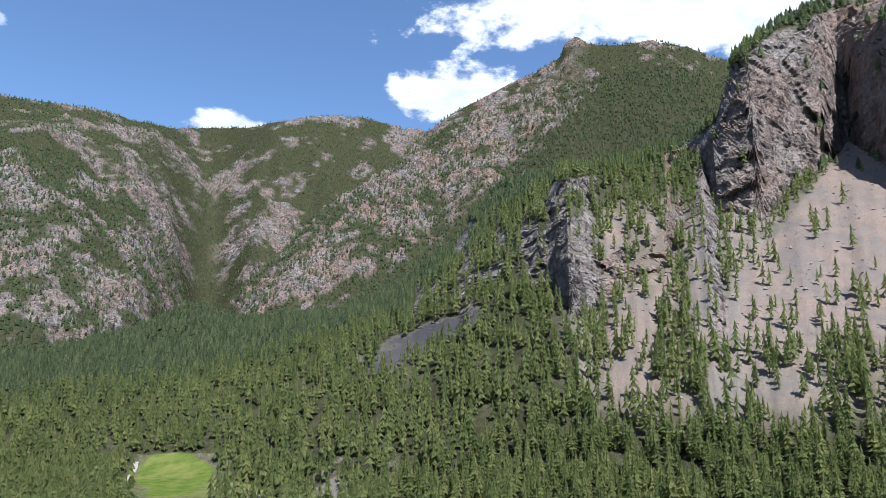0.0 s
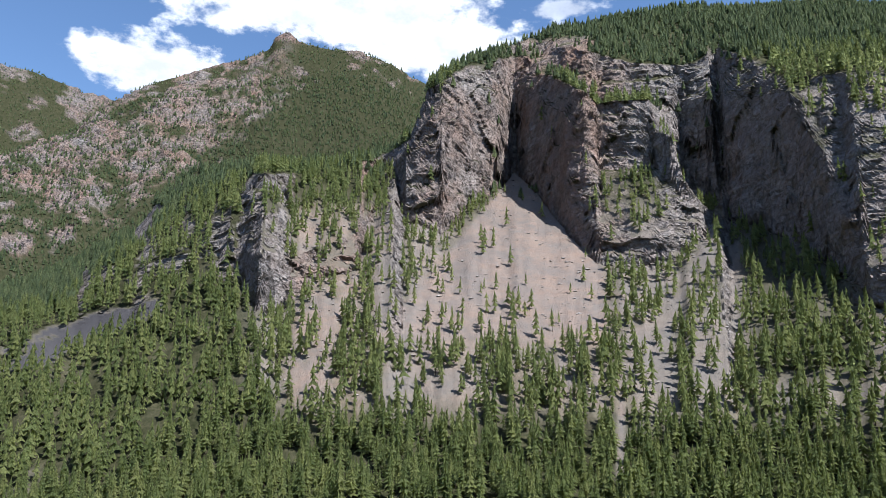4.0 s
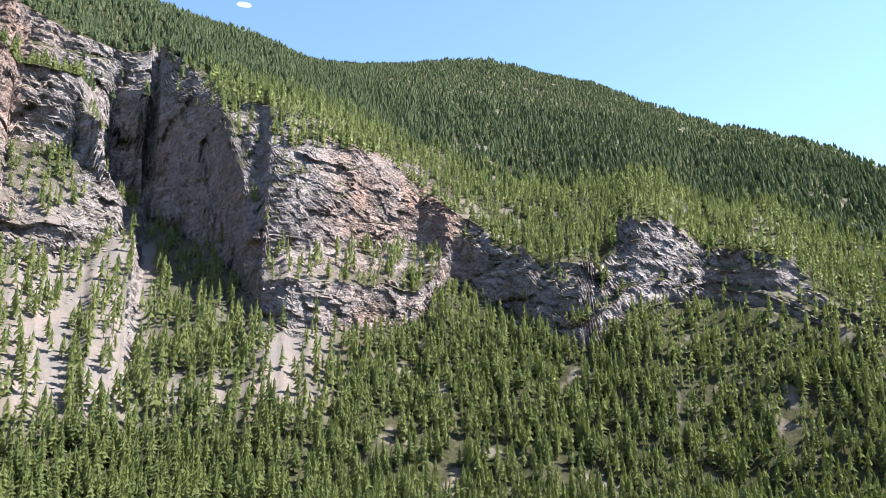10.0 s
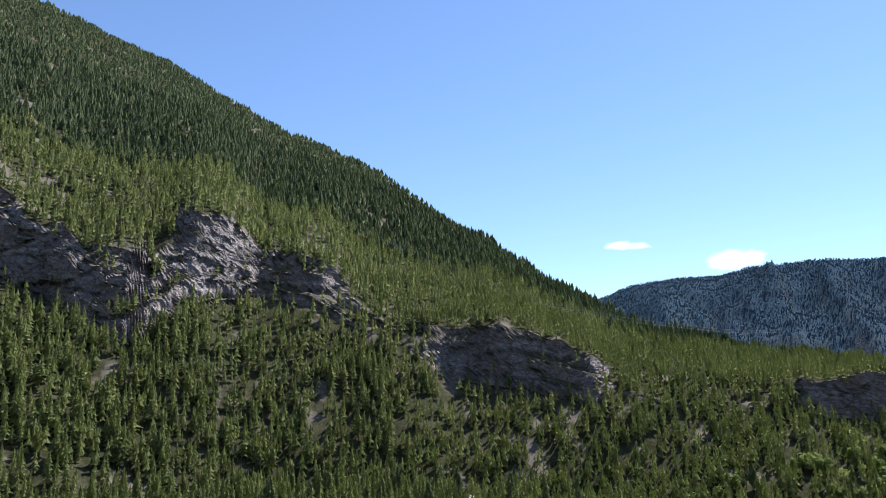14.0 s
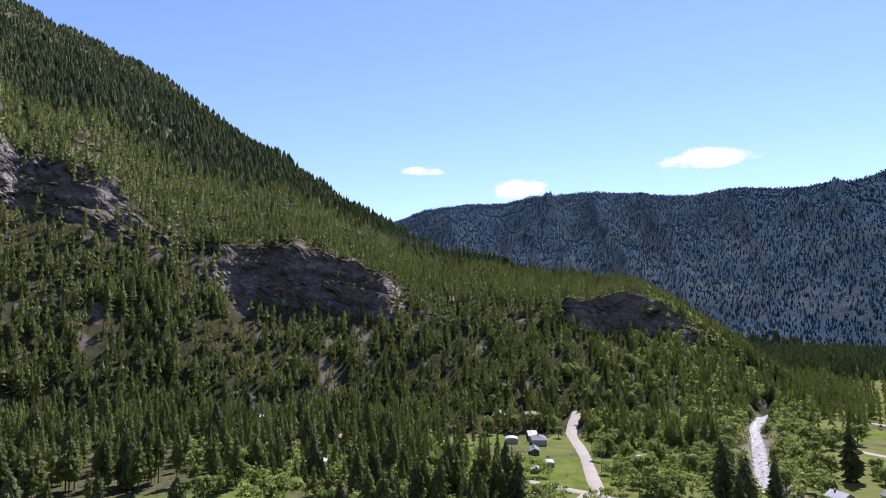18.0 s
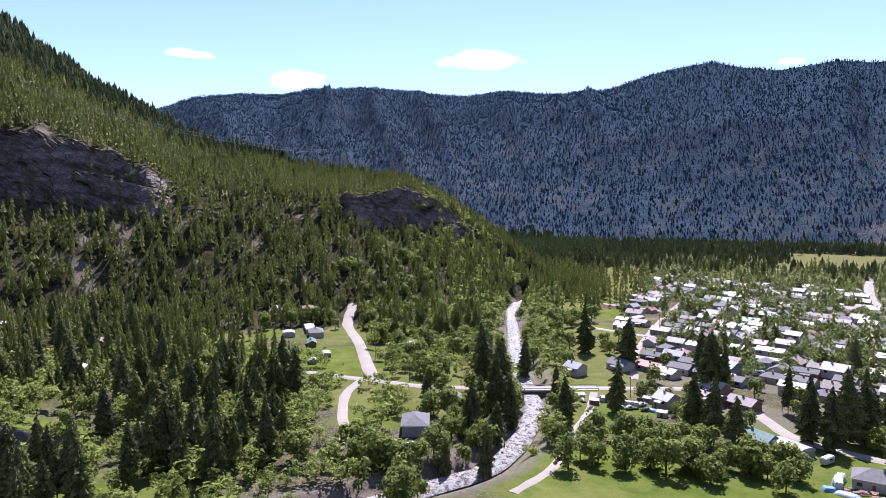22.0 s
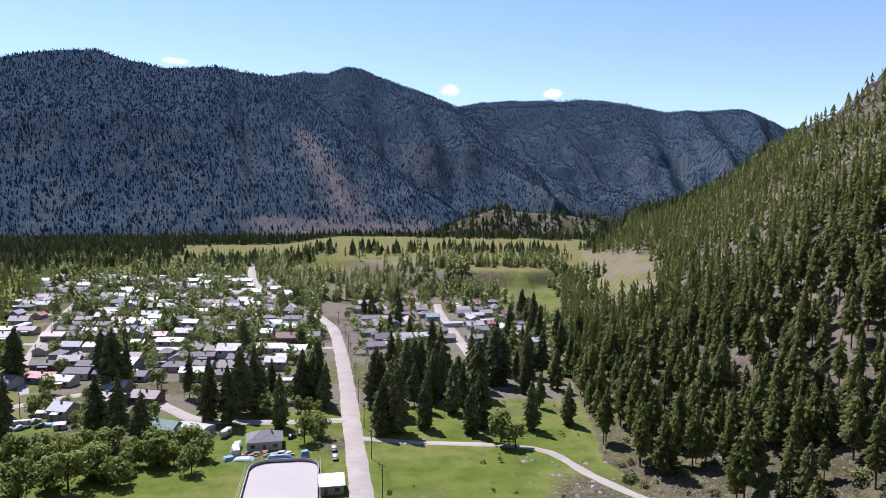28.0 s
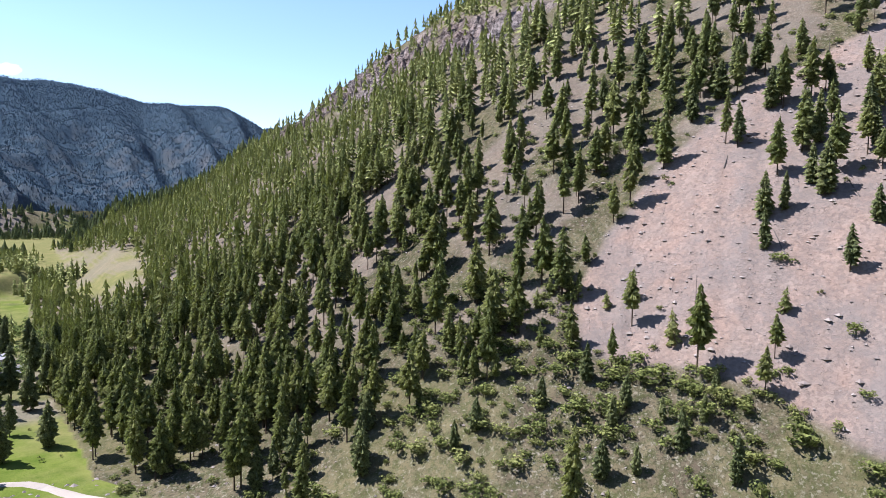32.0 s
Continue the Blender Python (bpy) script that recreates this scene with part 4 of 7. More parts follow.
    push += (beds - 0.75) * (1.8 + 2.4 * smooth(AA[c], 37, 40) * (1 - smooth(AA[c], 57, 60)) - 0.8 * smooth(AA[c], 57, 60))
    d = st * push * smooth(rr, 480, 600)
    X[c], Y[c] = x + d * np.sin(ang), y + d * np.cos(ang)
    Z[c] = z + st * 3 * (fbm(lean / 9.0, z / 9.0, n=3, seed=94) - 0.5) * np.clip(3.5 / gap, 0, 1)
    n = normals(X, Y, Z)
    steep = (1 - smooth(n[..., 2], 0.52, 0.68))
    # crags on the other rocky slopes
    c1, _, _ = cover(X.ravel(), Y.ravel(), Z.ravel(), form.ravel(), steep.ravel())
    c = (c1[0].reshape(X.shape) > 0.05) & np.isin(form, (2, 3, 7))
    k, x, y, z = c1[0].reshape(X.shape)[c], X[c], Y[c], Z[c]
    s = np.where(form[c] == 7, 1.0, 5.0)
    v1, e1 = blocks(x / (9 * s), y / (9 * s), z / (7 * s), 430)
    v2, e2 = blocks(x / (3.6 * s), y / (3.6 * s), z / (3 * s), 440)
    Z[c] = z + k * s * np.where(s > 1, 0.5, 1.3) * (2.5 * (v1 - 0.4) + 6 * e1 + 2.4 * e2)
    n = normals(X, Y, Z)
    steep = np.where(form == 1, steep, 1 - smooth(n[..., 2], 0.55, 0.72))
    c1, c2, _ = cover(X.ravel(), Y.ravel(), Z.ravel(), form.ravel(), steep.ravel())
    nc = len(A)
    idx = np.arange(nc * rows).reshape(nc, rows)
    nxt = np.roll(idx, -1, axis=0)
    quads = np.stack([idx[:, :-1], idx[:, 1:], nxt[:, 1:], nxt[:, :-1]], axis=-1)[..., ::-1].reshape(-1, 4)
    co = np.stack([X, Y, Z], axis=-1).reshape(-1, 3)
    me = mesh_from("ground", co, quads)
    me.materials.append(M_GROUND)
    me.polygons.foreach_set("use_smooth", np.clip(c1[0], 0, 1)[quads].max(axis=1) < 0.5)
    for nm, ch in (("cover", c1), ("cover_tone", c2)):
        at = me.attributes.new(nm, "FLOAT_COLOR", "POINT")
        v = np.ones((len(co), 4), np.float32)
        for i, k in enumerate(ch):
            v[:, i] = np.clip(k, 0, 1)
        at.data.foreach_set("color", v.ravel())
    ob = new("ground", me)
    tagged(ob, "valley floor, scree and cliffed mountain slopes of grey and rust-brown rock", "ground", kind="structure")
    el = np.degrees(np.arctan2(Z - EYE_Z, R))
    return A, R, np.maximum.accumulate(el, axis=1)


def mesh_from(name, co, faces, smooth_faces=True, mats=None):
    """A mesh from arrays of vertices and of faces that all have the same number of corners."""
    me = bpy.data.meshes.new(name)
    co, faces = np.asarray(co, np.float32), np.asarray(faces, np.int32)
    k = faces.shape[1]
    me.vertices.add(len(co))
    me.vertices.foreach_set("co", co.ravel())
    me.loops.add(faces.size)
    me.loops.foreach_set("vertex_index", faces.ravel())
    me.polygons.add(len(faces))
    me.polygons.foreach_set("loop_start", np.arange(0, faces.size, k, dtype=np.int32))
    me.polygons.foreach_set("use_smooth", np.full(len(faces), smooth_faces))
    if mats is not None:
        me.polygons.foreach_set("material_index", np.asarray(mats, np.int32))
    me.update(calc_edges=True)
    return me


GRID_A, GRID_R, GRID_E = build_ground()


def in_sight(x, y, z, slack=0.25):
    """True where no nearer slope stands before the place."""
    a, r = polar(x, y)
    i = np.clip(np.searchsorted(GRID_A, a), 0, len(GRID_A) - 1)
    out = np.zeros(len(a), bool)
    for k in np.unique(i):
        s = i == k
        out[s] = np.degrees(np.arctan2(z[s] - EYE_Z, r[s])) > np.interp(r[s] * 0.985, GRID_R[k], GRID_E[k]) - slack
    return out

# ---------------------------------------------------------------- woods


def conifer(rng, arms, width=0.17, bare=0.1, trunk_sides=4, ragged=0.4, droop=0.5, slim=0.5):
    """A conifer one metre high: triangles, and for each its material (0 needles, 1 bark)."""
    v, f, m = [], [], []
    n = trunk_sides
    for z, r in ((-0.04, 0.013), (0.93, 0.003)):
        for i in range(n):
            t = 2 * math.pi * i / n
            v.append((r * math.cos(t), r * math.sin(t), z))
    for i in range(n):
        j = (i + 1) % n
        f += [(i, j, n + j), (i, n + j, n + i)]
        m += [1, 1]
    lean, t = rng.uniform(0, 6.28), rng.uniform(0, 6.28)
    for k in range(arms):
        u = ((k + rng.random()) / arms) ** 1.12
        t += 2.4 + rng.uniform(-0.5, 0.5)
        z = bare + (0.95 - bare) * u
        reach = width * (1 - u) ** 0.62 * (0.4 + 0.6 * min(1, u * 2.6 + 0.15)) + 0.012
        L = reach * rng.uniform(1 - ragged, 1 + ragged * 0.5) * (1 + 0.18 * math.cos(t - lean))
        dz = -droop * L * rng.uniform(0.3, 1.2)
        wd = L * slim * rng.uniform(0.7, 1.2) + 0.006
        c, s = math.cos(t), math.sin(t)
        b = len(v)
        v += [(0, 0, z + 0.3 * L + 0.02), (c * L * 0.6 - s * wd, s * L * 0.6 + c * wd, z + dz * 0.8 - 0.55 * wd),
              (c * L, s * L, z + dz), (c * L * 0.6 + s * wd, s * L * 0.6 - c * wd, z + dz * 0.8 - 0.55 * wd)]
        f += [(b, b + 1, b + 2), (b, b + 2, b + 3)]
        m += [0, 0]
    b = len(v)
    v += [(0.013, 0, 0.88), (-0.008, 0.012, 0.88), (-0.008, -0.012, 0.88), (0, 0, 1.0)]
    f += [(b, b + 1, b + 3), (b + 1, b + 2, b + 3), (b + 2, b, b + 3)]
    m += [0] * 3
    return np.array(v), np.array(f), np.array(m)


def tiered_conifer(rng, tiers=5, tips=6, width=0.17, bare=0.08, trunk=True, ragged=0.35):
    """A fir one metre high: whorls of boughs, each a ragged drooping skirt, on a thin trunk."""
    v, f, m = [], [], []
    if trunk:
        for z, r in ((-0.04, 0.014), (0.9, 0.004)):
            for i in range(3):
                v.append((r * math.cos(2.1 * i), r * math.sin(2.1 * i), z))
        f += [(0, 1, 4), (0, 4, 3), (1, 2, 5), (1, 5, 4), (2, 0, 3), (2, 3, 5)]
        m += [1] * 6
    sway = rng.uniform(0, 6.28)
    for k in range(tiers):
        u = k / max(tiers - 1, 1) if tiers > 1 else 0.0
        z0 = bare + (0.84 - bare) * u ** 0.92
        z1 = min(1.0, z0 + 1.5 * (0.95 - bare) / tiers) if k < tiers - 1 else 1.0
        reach = width * (1 - 0.8 * u ** 1.5) * (0.75 + 0.25 * min(1, 4 * u + 0.2)) * rng.uniform(0.85, 1.15)
        b = len(v)
        v.append((0.15 * reach * rng.uniform(-1, 1), 0.15 * reach * rng.uniform(-1, 1), z1))
        t0 = rng.uniform(0, 6.28)
        for i in range(2 * tips):
            t = t0 + math.pi * i / tips + rng.uniform(-0.18, 0.18)
            out = reach * rng.uniform(1 - ragged, 1 + 0.6 * ragged) * (1 + 0.15 * math.cos(t - sway)) * (1.0 if i % 2 == 0 else 0.5)
            v.append((out * math.cos(t), out * math.sin(t), z0 + (rng.uniform(-0.03, 0.03) if i % 2 == 0 else 0.35 * (z1 - z0)) * 0.8))
        for i in range(2 * tips):
            f.append((b, b + 1 + i, b + 1 + (i + 1) % (2 * tips)))
            m.append(0)
    return np.array(v), np.array(f), np.array(m)


def far_conifer(rng, tiers=2, sides=4, width=0.2):
    """A small far tree: ragged open cones."""
    v, f = [], []
    for k in range(tiers):
        z0 = 0.04 + 0.5 * k / tiers
        z1 = 0.62 + 0.38 * (k + 1) / tiers if tiers > 1 else 1.0
        b = len(v)
        v.append((rng.uniform(-0.02, 0.02), rng.uniform(-0.02, 0.02), min(z1, 1.0)))
        t0 = rng.uniform(0, 6.28)
        for i in range(sides):
            t = t0 + 6.283 * i / sides + rng.uniform(-0.3, 0.3)
            w = width * (1 - 0.5 * k / tiers) * rng.uniform(0.6, 1.3)
            v.append((w * math.cos(t), w * math.sin(t), z0 + rng.uniform(-0.04, 0.12)))
        for i in range(sides):
            f.append((b, b + 1 + i, b + 1 + (i + 1) % sides))
    return np.array(v), np.array(f), np.zeros(len(f), int)


def plant(name, templates, x, y, z, h, label, category, mats, rng, spread=(0.85, 1.2), tint=None):
    """Many trees joined in one mesh."""
    n = len(x)
    which = rng.integers(0, len(templates), n)
    turn, wide = rng.uniform(0, 6.283, n), rng.uniform(*spread, n)
    tint = rng.random(n) if tint is None else tint
    V, F, MI, T, base = [], [], [], [], 0
    for k, (tv, tf, tm) in enumerate(templates):
        s = np.nonzero(which == k)[0]
        if not len(s):
            continue
        c, sn = np.cos(turn[s])[:, None], np.sin(turn[s])[:, None]
        hx, hw = h[s][:, None], (h[s] * wide[s])[:, None]
        px = (tv[None, :, 0] * c - tv[None, :, 1] * sn) * hw + x[s][:, None]
        py = (tv[None, :, 0] * sn + tv[None, :, 1] * c) * hw + y[s][:, None]
        pz = tv[None, :, 2] * hx + z[s][:, None]
        V.append(np.stack([px, py, pz], -1).reshape(-1, 3))
        F.append((tf[None] + (np.arange(len(s)) * len(tv))[:, None, None]).reshape(-1, 3) + base)
        MI.append(np.tile(tm, len(s)))
        T.append(np.repeat(tint[s], len(tv)))
        base += len(s) * len(tv)
    me = mesh_from(name, np.concatenate(V), np.concatenate(F), False, np.concatenate(MI))
    for mt in mats:
        me.materials.append(mt)
    at = me.attributes.new("tint", "FLOAT", "POINT")
    at.data.foreach_set("value", np.concatenate(T).astype(np.float32))
    ob = new(name, me)
    return tagged(ob, label, category, kind="stuff")


def scatter(rng, a0, a1, r0, r1, per_ha):
    """Random places in a sector, and their land."""
    n = int(math.radians(a1 - a0) / 2 * (r1 * r1 - r0 * r0) / 1e4 * per_ha)
    a, r = rng.uniform(a0, a1, n), np.sqrt(rng.uniform(r0 * r0, r1 * r1, n))
    x, y = r * np.sin(np.radians(a)), r * np.cos(np.radians(a))
    z, form = land(x, y)
    zx, _ = land(x + 3, y)
    zy, _ = land(x, y + 3)
    nz = 1 / np.sqrt(1 + ((zx - z) / 3) ** 2 + ((zy - z) / 3) ** 2)
    _, _, dens = cover(x, y, z, form, 1 - smooth(nz, 0.52, 0.68))
    keep = (rng.random(n) < dens) & in_sight(x, y, z + 14)
    return x[keep], y[keep], z[keep], form[keep]

# ---------------------------------------------------------------- streets, creek and built plots


def flow(points, step=5.0):
    """A smooth line through points."""
    p = [Vector((*q, 0)) for q in points]
    p = [2 * p[0] - p[1]] + p + [2 * p[-1] - p[-2]]
    out = []
    for i in range(1, len(p) - 2):
        n = max(2, int((p[i + 1] - p[i]).length / step))
        for k in range(n):
            t = k / n
            a, b, c, d = p[i - 1], p[i], p[i + 1], p[i + 2]
            out.append(0.5 * (2 * b + (c - a) * t + (2 * a - 5 * b + 4 * c - d) * t * t + (3 * b - a - 3 * c + d) * t ** 3))
    out.append(p[-2])
    return out


# name, width, course
STREETS = [("main_street", 7.0, [(-12, -120), (-12, -203), (-12, -284), (-12, -333), (-11, -403), (-8, -470), (0, -512)]),
           ("valley_road", 8.5, [(0, -512), (20, -560), (60, -690), (78, -815), (88, -960), (92, -1040), (88, -1140)]),
           ("gravel_lane", 3.4, [(-14, -254), (-32, -247), (-50, -243), (-68, -238), (-80, -230), (-87, -208), (-97, -187), (-107, -170), (-104, -150), (-90, -110), (-60, -60)]),
           ("bank_road", 6.5, [(380, -385), (352, -351), (301, -310), (249, -264), (233, -252)]),
           ("bridge_road", 5.5, [(330, -222), (272, -240), (248, -245), (231, -250), (208, -255), (186, -268), (163, -284), (140, -302), (118, -318), (89, -333), (62, -300), (46, -283), (10, -276), (-12, -276)]),
           ("bend_lane", 4.2, [(237, -245), (226, -224), (204, -200), (184, -182), (176, -164)]),
           ("drive", 4.0, [(192, -190), (172, -190), (154, -190)]),
           ("creek_track", 3.0, [(136, -296), (126, -270), (118, -240), (108, -205), (108, -178)]),
           ("second_street", 3.6, [(130, -330), (150, -380), (170, -460), (190, -560), (205, -660)]),
           ("cross_street", 5.0, [(-10, -410), (60, -425), (160, -440), (215, -448)]),
           ("cross_street_far", 5.0, [(-2, -512), (90, -530), (190, -548), (250, -556)]),
           ("cross_street_end", 5.0, [(45, -640), (120, -650), (205, -660), (270, -665)]),
           ("east_street", 6.0, [(-78, -345), (-83, -367), (-86, -428), (-91, -525), (-96, -570)]),
           ("meadow_track", 4.0, [(-200, 444), (-215, 486), (-247, 567), (-270, 640)])]
COURSES = {name: flow(c) for name, _, c in STREETS}
SEGMENTS = [(w, np.array([q[:2] for q in COURSES[name]])) for name, w, _ in STREETS]


def street_distance(x, y):
    """Distance from the kerb of the nearest street."""
    best = np.full(np.shape(x), 1e9)
    for w, p in SEGMENTS:
        for (x0, y0), (x1, y1) in zip(p[:-1:2], np.concatenate([p[2::2], p[-1:]])):
            dx, dy = x1 - x0, y1 - y0
            t = np.clip(((x - x0) * dx + (y - y0) * dy) / (dx * dx + dy * dy + 1e-6), 0, 1)
            best = np.minimum(best, np.hypot(x - x0 - t * dx, y - y0 - t * dy) - w / 2)
    return best


# homes that can be told apart: x, y, turn, length, depth, wall height, style
HOMES = [(20, -251, 4, 12, 10, 3.2, "hip_grey"), (-3, -210, 3, 7, 9, 3.0, "shed_white"), (58, -270, -28, 12, 7, 2.8, "gable_green"), (47, -267, -28, 13, 8, 3.2, "vault_white"),
         (88, -311, -20, 13, 9, 3.0, "gable_pink"), (74, -312, -20, 12, 8, 3.0, "gable_pink"), (92, -331, -18, 12, 8, 3.0, "gable_white"), (98, -372, -20, 14, 10, 4.2, "gable_silver"),
         (130, -352, -22, 14, 8, 3.0, "gable_red"), (118, -345, -22, 10, 7, 3.0, "gable_white"), (158, -321, -15, 9, 8, 4.4, "gable_silver"), (144, -346, -20, 12, 9, 3.2, "gable_grey"),
         (101, -293, -20, 8, 9, 4.5, "gable_silver")]
HOMES_TWO = [(88, -430, -8, 15, 7, 3.0, "gable_silver"), (104, -425, -8, 9, 8, 3.2, "gable_white"), (50, -395, -10, 12, 9, 4.6, "gable_silver"), (28, -404, -6, 16, 8, 3.2, "gable_white"),
             (14, -398, -5, 12, 8, 3.0, "gable_silver"), (19, -385, -5, 11, 6, 2.8, "vault_white"), (16, -334, -3, 9, 5, 2.6, "vault_white"), (-38, -424, 8, 11, 8, 3.2, "gable_grey"), (-43, -410, 8, 11, 6, 2.8, "vault_white"),
             (-28, -362, 4, 8, 6, 2.6, "gable_grey"), (21, -432, -5, 12, 8, 3.2, "gable_rust")]
HOMES_BANK = [(400, -326, -38, 14, 9, 3.6, "gable_tan"), (388, -346, -38, 16, 8, 5.0, "flat_brown"), (355, -318, -38, 20, 6, 3.0, "flat_cream"), (352, -297, -38, 9, 8, 3.0, "vault_white"), (338, -308, -38, 13, 9, 3.6, "hip_grey"),
              (319, -287, -38, 12, 5, 2.6, "gable_green"), (316, -257, -40, 7, 6, 2.8, "gable_tan"), (290, -272, -38, 8, 4.5, 2.6, "vault_white"), (284, -256, -38, 6, 4, 2.5, "vault_white"), (266, -315, 30, 9, 6, 3.0, "gable_silver"),
              (176, -240, -40, 12, 9, 3.4, "gable_grey")]
HOMES_WOOD = [(168, -204, -52, 15, 10, 4.4, "hip_grey"), (460, -168, -30, 9, 7, 3.2, "gable_silver"), (405, -200, -30, 11, 8, 3.2, "gable_rust"), (392, -183, -30, 8, 6, 3.0, "gable_white"), (344, -157, -35, 14, 8, 3.0, "gable_silver"),
              (283, -184, -40, 11, 7, 3.0, "gable_grey"), (-90, -470, 6, 14, 6, 3.0, "vault_white"), (-104, -462, 6, 12, 8, 3.0, "gable_white"), (-112, -500, 6, 14, 7, 3.0, "gable_white"), (-120, -478, 4, 16, 5, 3.0, "flat_cream"), (-75, -590, 0, 10, 6, 3.2, "gable_rust")]

STYLES = ["gable_white", "gable_silver", "gable_grey", "gable_pink", "gable_green", "gable_rust", "gable_tan", "gable_red", "hip_grey", "vault_white", "flat_cream"]
WEIGHTS = [8, 14, 32, 9, 4, 8, 13, 4, 16, 2, 3]


def town_plots():
    """Plots along the inner streets, each with a house."""
    rnd = random.Random(11)
    placed = [(h[0], h[1]) for h in HOMES + HOMES_TWO + HOMES_BANK + HOMES_WOOD]
    out = []

    def row(x0, y0, x1, y1, turn, gap=12.5):
        d = Vector((x1 - x0, y1 - y0, 0))
        n = int(d.length / gap)
        for i in range(n + 1):
            p = Vector((x0, y0, 0)) + d * (i / max(n, 1)) + Vector((rnd.uniform(-3, 3), rnd.uniform(-3, 3), 0))
            if rnd.random() < 0.06:
                continue
            if min(math.hypot(p.x - q[0], p.y - q[1]) for q in placed) < 10.8:
                continue
            L, D = rnd.uniform(8, 13.5), rnd.uniform(6, 8.6)
            if float(street_distance(p.x, p.y)) < D / 2 + 0.8 or float(creek_distance(p.x, p.y)) < 24:
                continue
            placed.append((p.x, p.y))
            out.append((p.x, p.y, turn + rnd.choice((0, 0, 0, 90)) + rnd.uniform(-4, 4), L, D, rnd.choice((2.8, 3.0, 3.2, 4.6)), rnd.choices(STYLES, WEIGHTS)[0]))
    for k in range(22):
        y = -340 - 19.5 * k
        left = 8 + 0.0 * k if y > -520 else 8 + (-520 - y) * 0.22
        right = np.interp(-y, (330, 440, 530, 713, 780), (120, 190, 228, 262, 262))
        row(left, y, right, y - 20, -8)
    for k in range(9):
        row(-32, -380 - 22 * k, -125 - 2 * k, -375 - 22 * k, 5, 14)
    row(120, -735, 250, -765, -5, 17)
    return out


PLOTS = town_plots()
ALL_HOMES = HOMES + HOMES_TWO + HOMES_BANK + HOMES_WOOD + PLOTS
HOME_XY = np.array([(h[0], h[1], max(h[3], h[4]) / 2) for h in ALL_HOMES])


def home_distance(x, y):
    best = np.full(np.shape(x), 1e9)
    for hx, hy, hr in HOME_XY:
        best = np.minimum(best, np.hypot(x - hx, y - hy) - hr)
    return best


def clear_of(x, y, gap=2.0):
    """True where neither street, house nor water is close."""
    out = np.ones(len(x), bool)
    _, r = polar(x, y)
    s = np.nonzero(r < 860)[0]
    xs, ys = x[s], y[s]
    out[s] = (street_distance(xs, ys) > gap) & (home_distance(xs, ys) > gap) & (creek_distance(xs, ys) > 7)
    return out


def ground_z(x, y):
    return float(land(np.array([x]), np.array([y]))[0][0])


def build_woods():
    rng = np.random.default_rng(5)
    prng = random.Random(3)
    hero = [conifer(prng, 215, prng.uniform(0.14, 0.21), prng.uniform(0.1, 0.34), 5, 0.72, 0.38, 0.21) for _ in range(9)]
    near = [tiered_conifer(prng, prng.choice((8, 9, 10)), 6, prng.uniform(0.16, 0.23), prng.uniform(0.04, 0.22), True, 0.5) for _ in range(9)]
    mid = [tiered_conifer(prng, 4, prng.choice((3, 4)), prng.uniform(0.18, 0.26), prng.uniform(0.03, 0.14), False, 0.45) for _ in range(9)]
    tall = [tiered_conifer(prng, 5, prng.choice((3, 4)), prng.uniform(0.16, 0.23), prng.uniform(0.03, 0.14), False, 0.45) for _ in range(9)]
    far = [far_conifer(prng, 3, 4, 0.235) for _ in range(9)]
    dim = [far_conifer(prng, 2, 4, 0.26) for _ in range(5)]
    dist = [far_conifer(prng, 1, 4, 0.24) for _ in range(8)]

    def wood(name, templates, sectors, lo, hi, label, mats, spread=(0.85, 1.2)):
        x, y, z, form = (np.concatenate(b) for b in zip(*(scatter(rng, *s) for s in sectors)))
        k = clear_of(x, y)
        x, y, z = x[k], y[k], z[k]
        h = lo + (hi - lo) * rng.random(len(x)) ** 1.2
        plant(name, templates, x, y, z, h, label, "forest", mats, rng, spread)
    wood("bench_wood", hero, [(60, 118, 292, 350, 260), (118, 156, 215, 350, 240), (195, 266, 150, 350, 240)], 9, 25,
         "open stand of green pines and firs over dry grass", [M_NEEDLE, M_BARK])
    wood("terrace_wood", near, [(60, 118, 350, 480, 260), (118, 156, 350, 480, 300)], 11, 24, "tall green pines and firs on the terrace above the creek", [M_NEEDLE, M_BARK])
    wood("hillside_wood", near, [(-36, 60, 390, 480, 270), (62, 104, 480, 620, 120), (8, 66, 430, 620, 80), (195, 266, 350, 430, 260)], 11, 27,
         "open wood of green pines and firs on stony slopes", [M_NEEDLE, M_BARK])
    wood("slope_wood", mid, [(66, 156, 480, 940, 350), (195, 266, 430, 900, 230), (143, 203, 540, 1010, 90)], 9, 19, "green conifer wood covering the mountain slopes", [M_NEEDLE, M_BARK])
    wood("cliff_wood", tall, [(-36, 66, 480, 950, 180)], 11, 26, "tall green firs on the talus and above the cliffs", [M_NEEDLE, M_BARK])
    wood("upper_wood", far, [(-36, 156, 900, 1400, 210), (146, 230, 880, 1450, 120)], 9, 21, "dense dark conifer wood on the upper slopes", [M_FAR, M_BARK])
    wood("ridge_wood", dim, [(-36, 110, 1400, 2400, 140)], 7, 15, "dense dark conifer wood along the high ridges", [M_FAR, M_BARK], (0.9, 1.3))
    wood("distant_wood", dist, [(115, 222, 1450, 4400, 140)], 5, 9.5, "distant conifer wood on the mountains, coloured bluish for haze", [M_HAZY, M_BARK], (0.9, 1.5))
    wood("valley_head_wood", dist, [(-36, 40, 2400, 3700, 75)], 6, 13, "dark conifer wood on the mountains at the head of the valley", [M_FAR, M_BARK], (0.9, 1.4))


build_woods()

# ---------------------------------------------------------------- building helpers


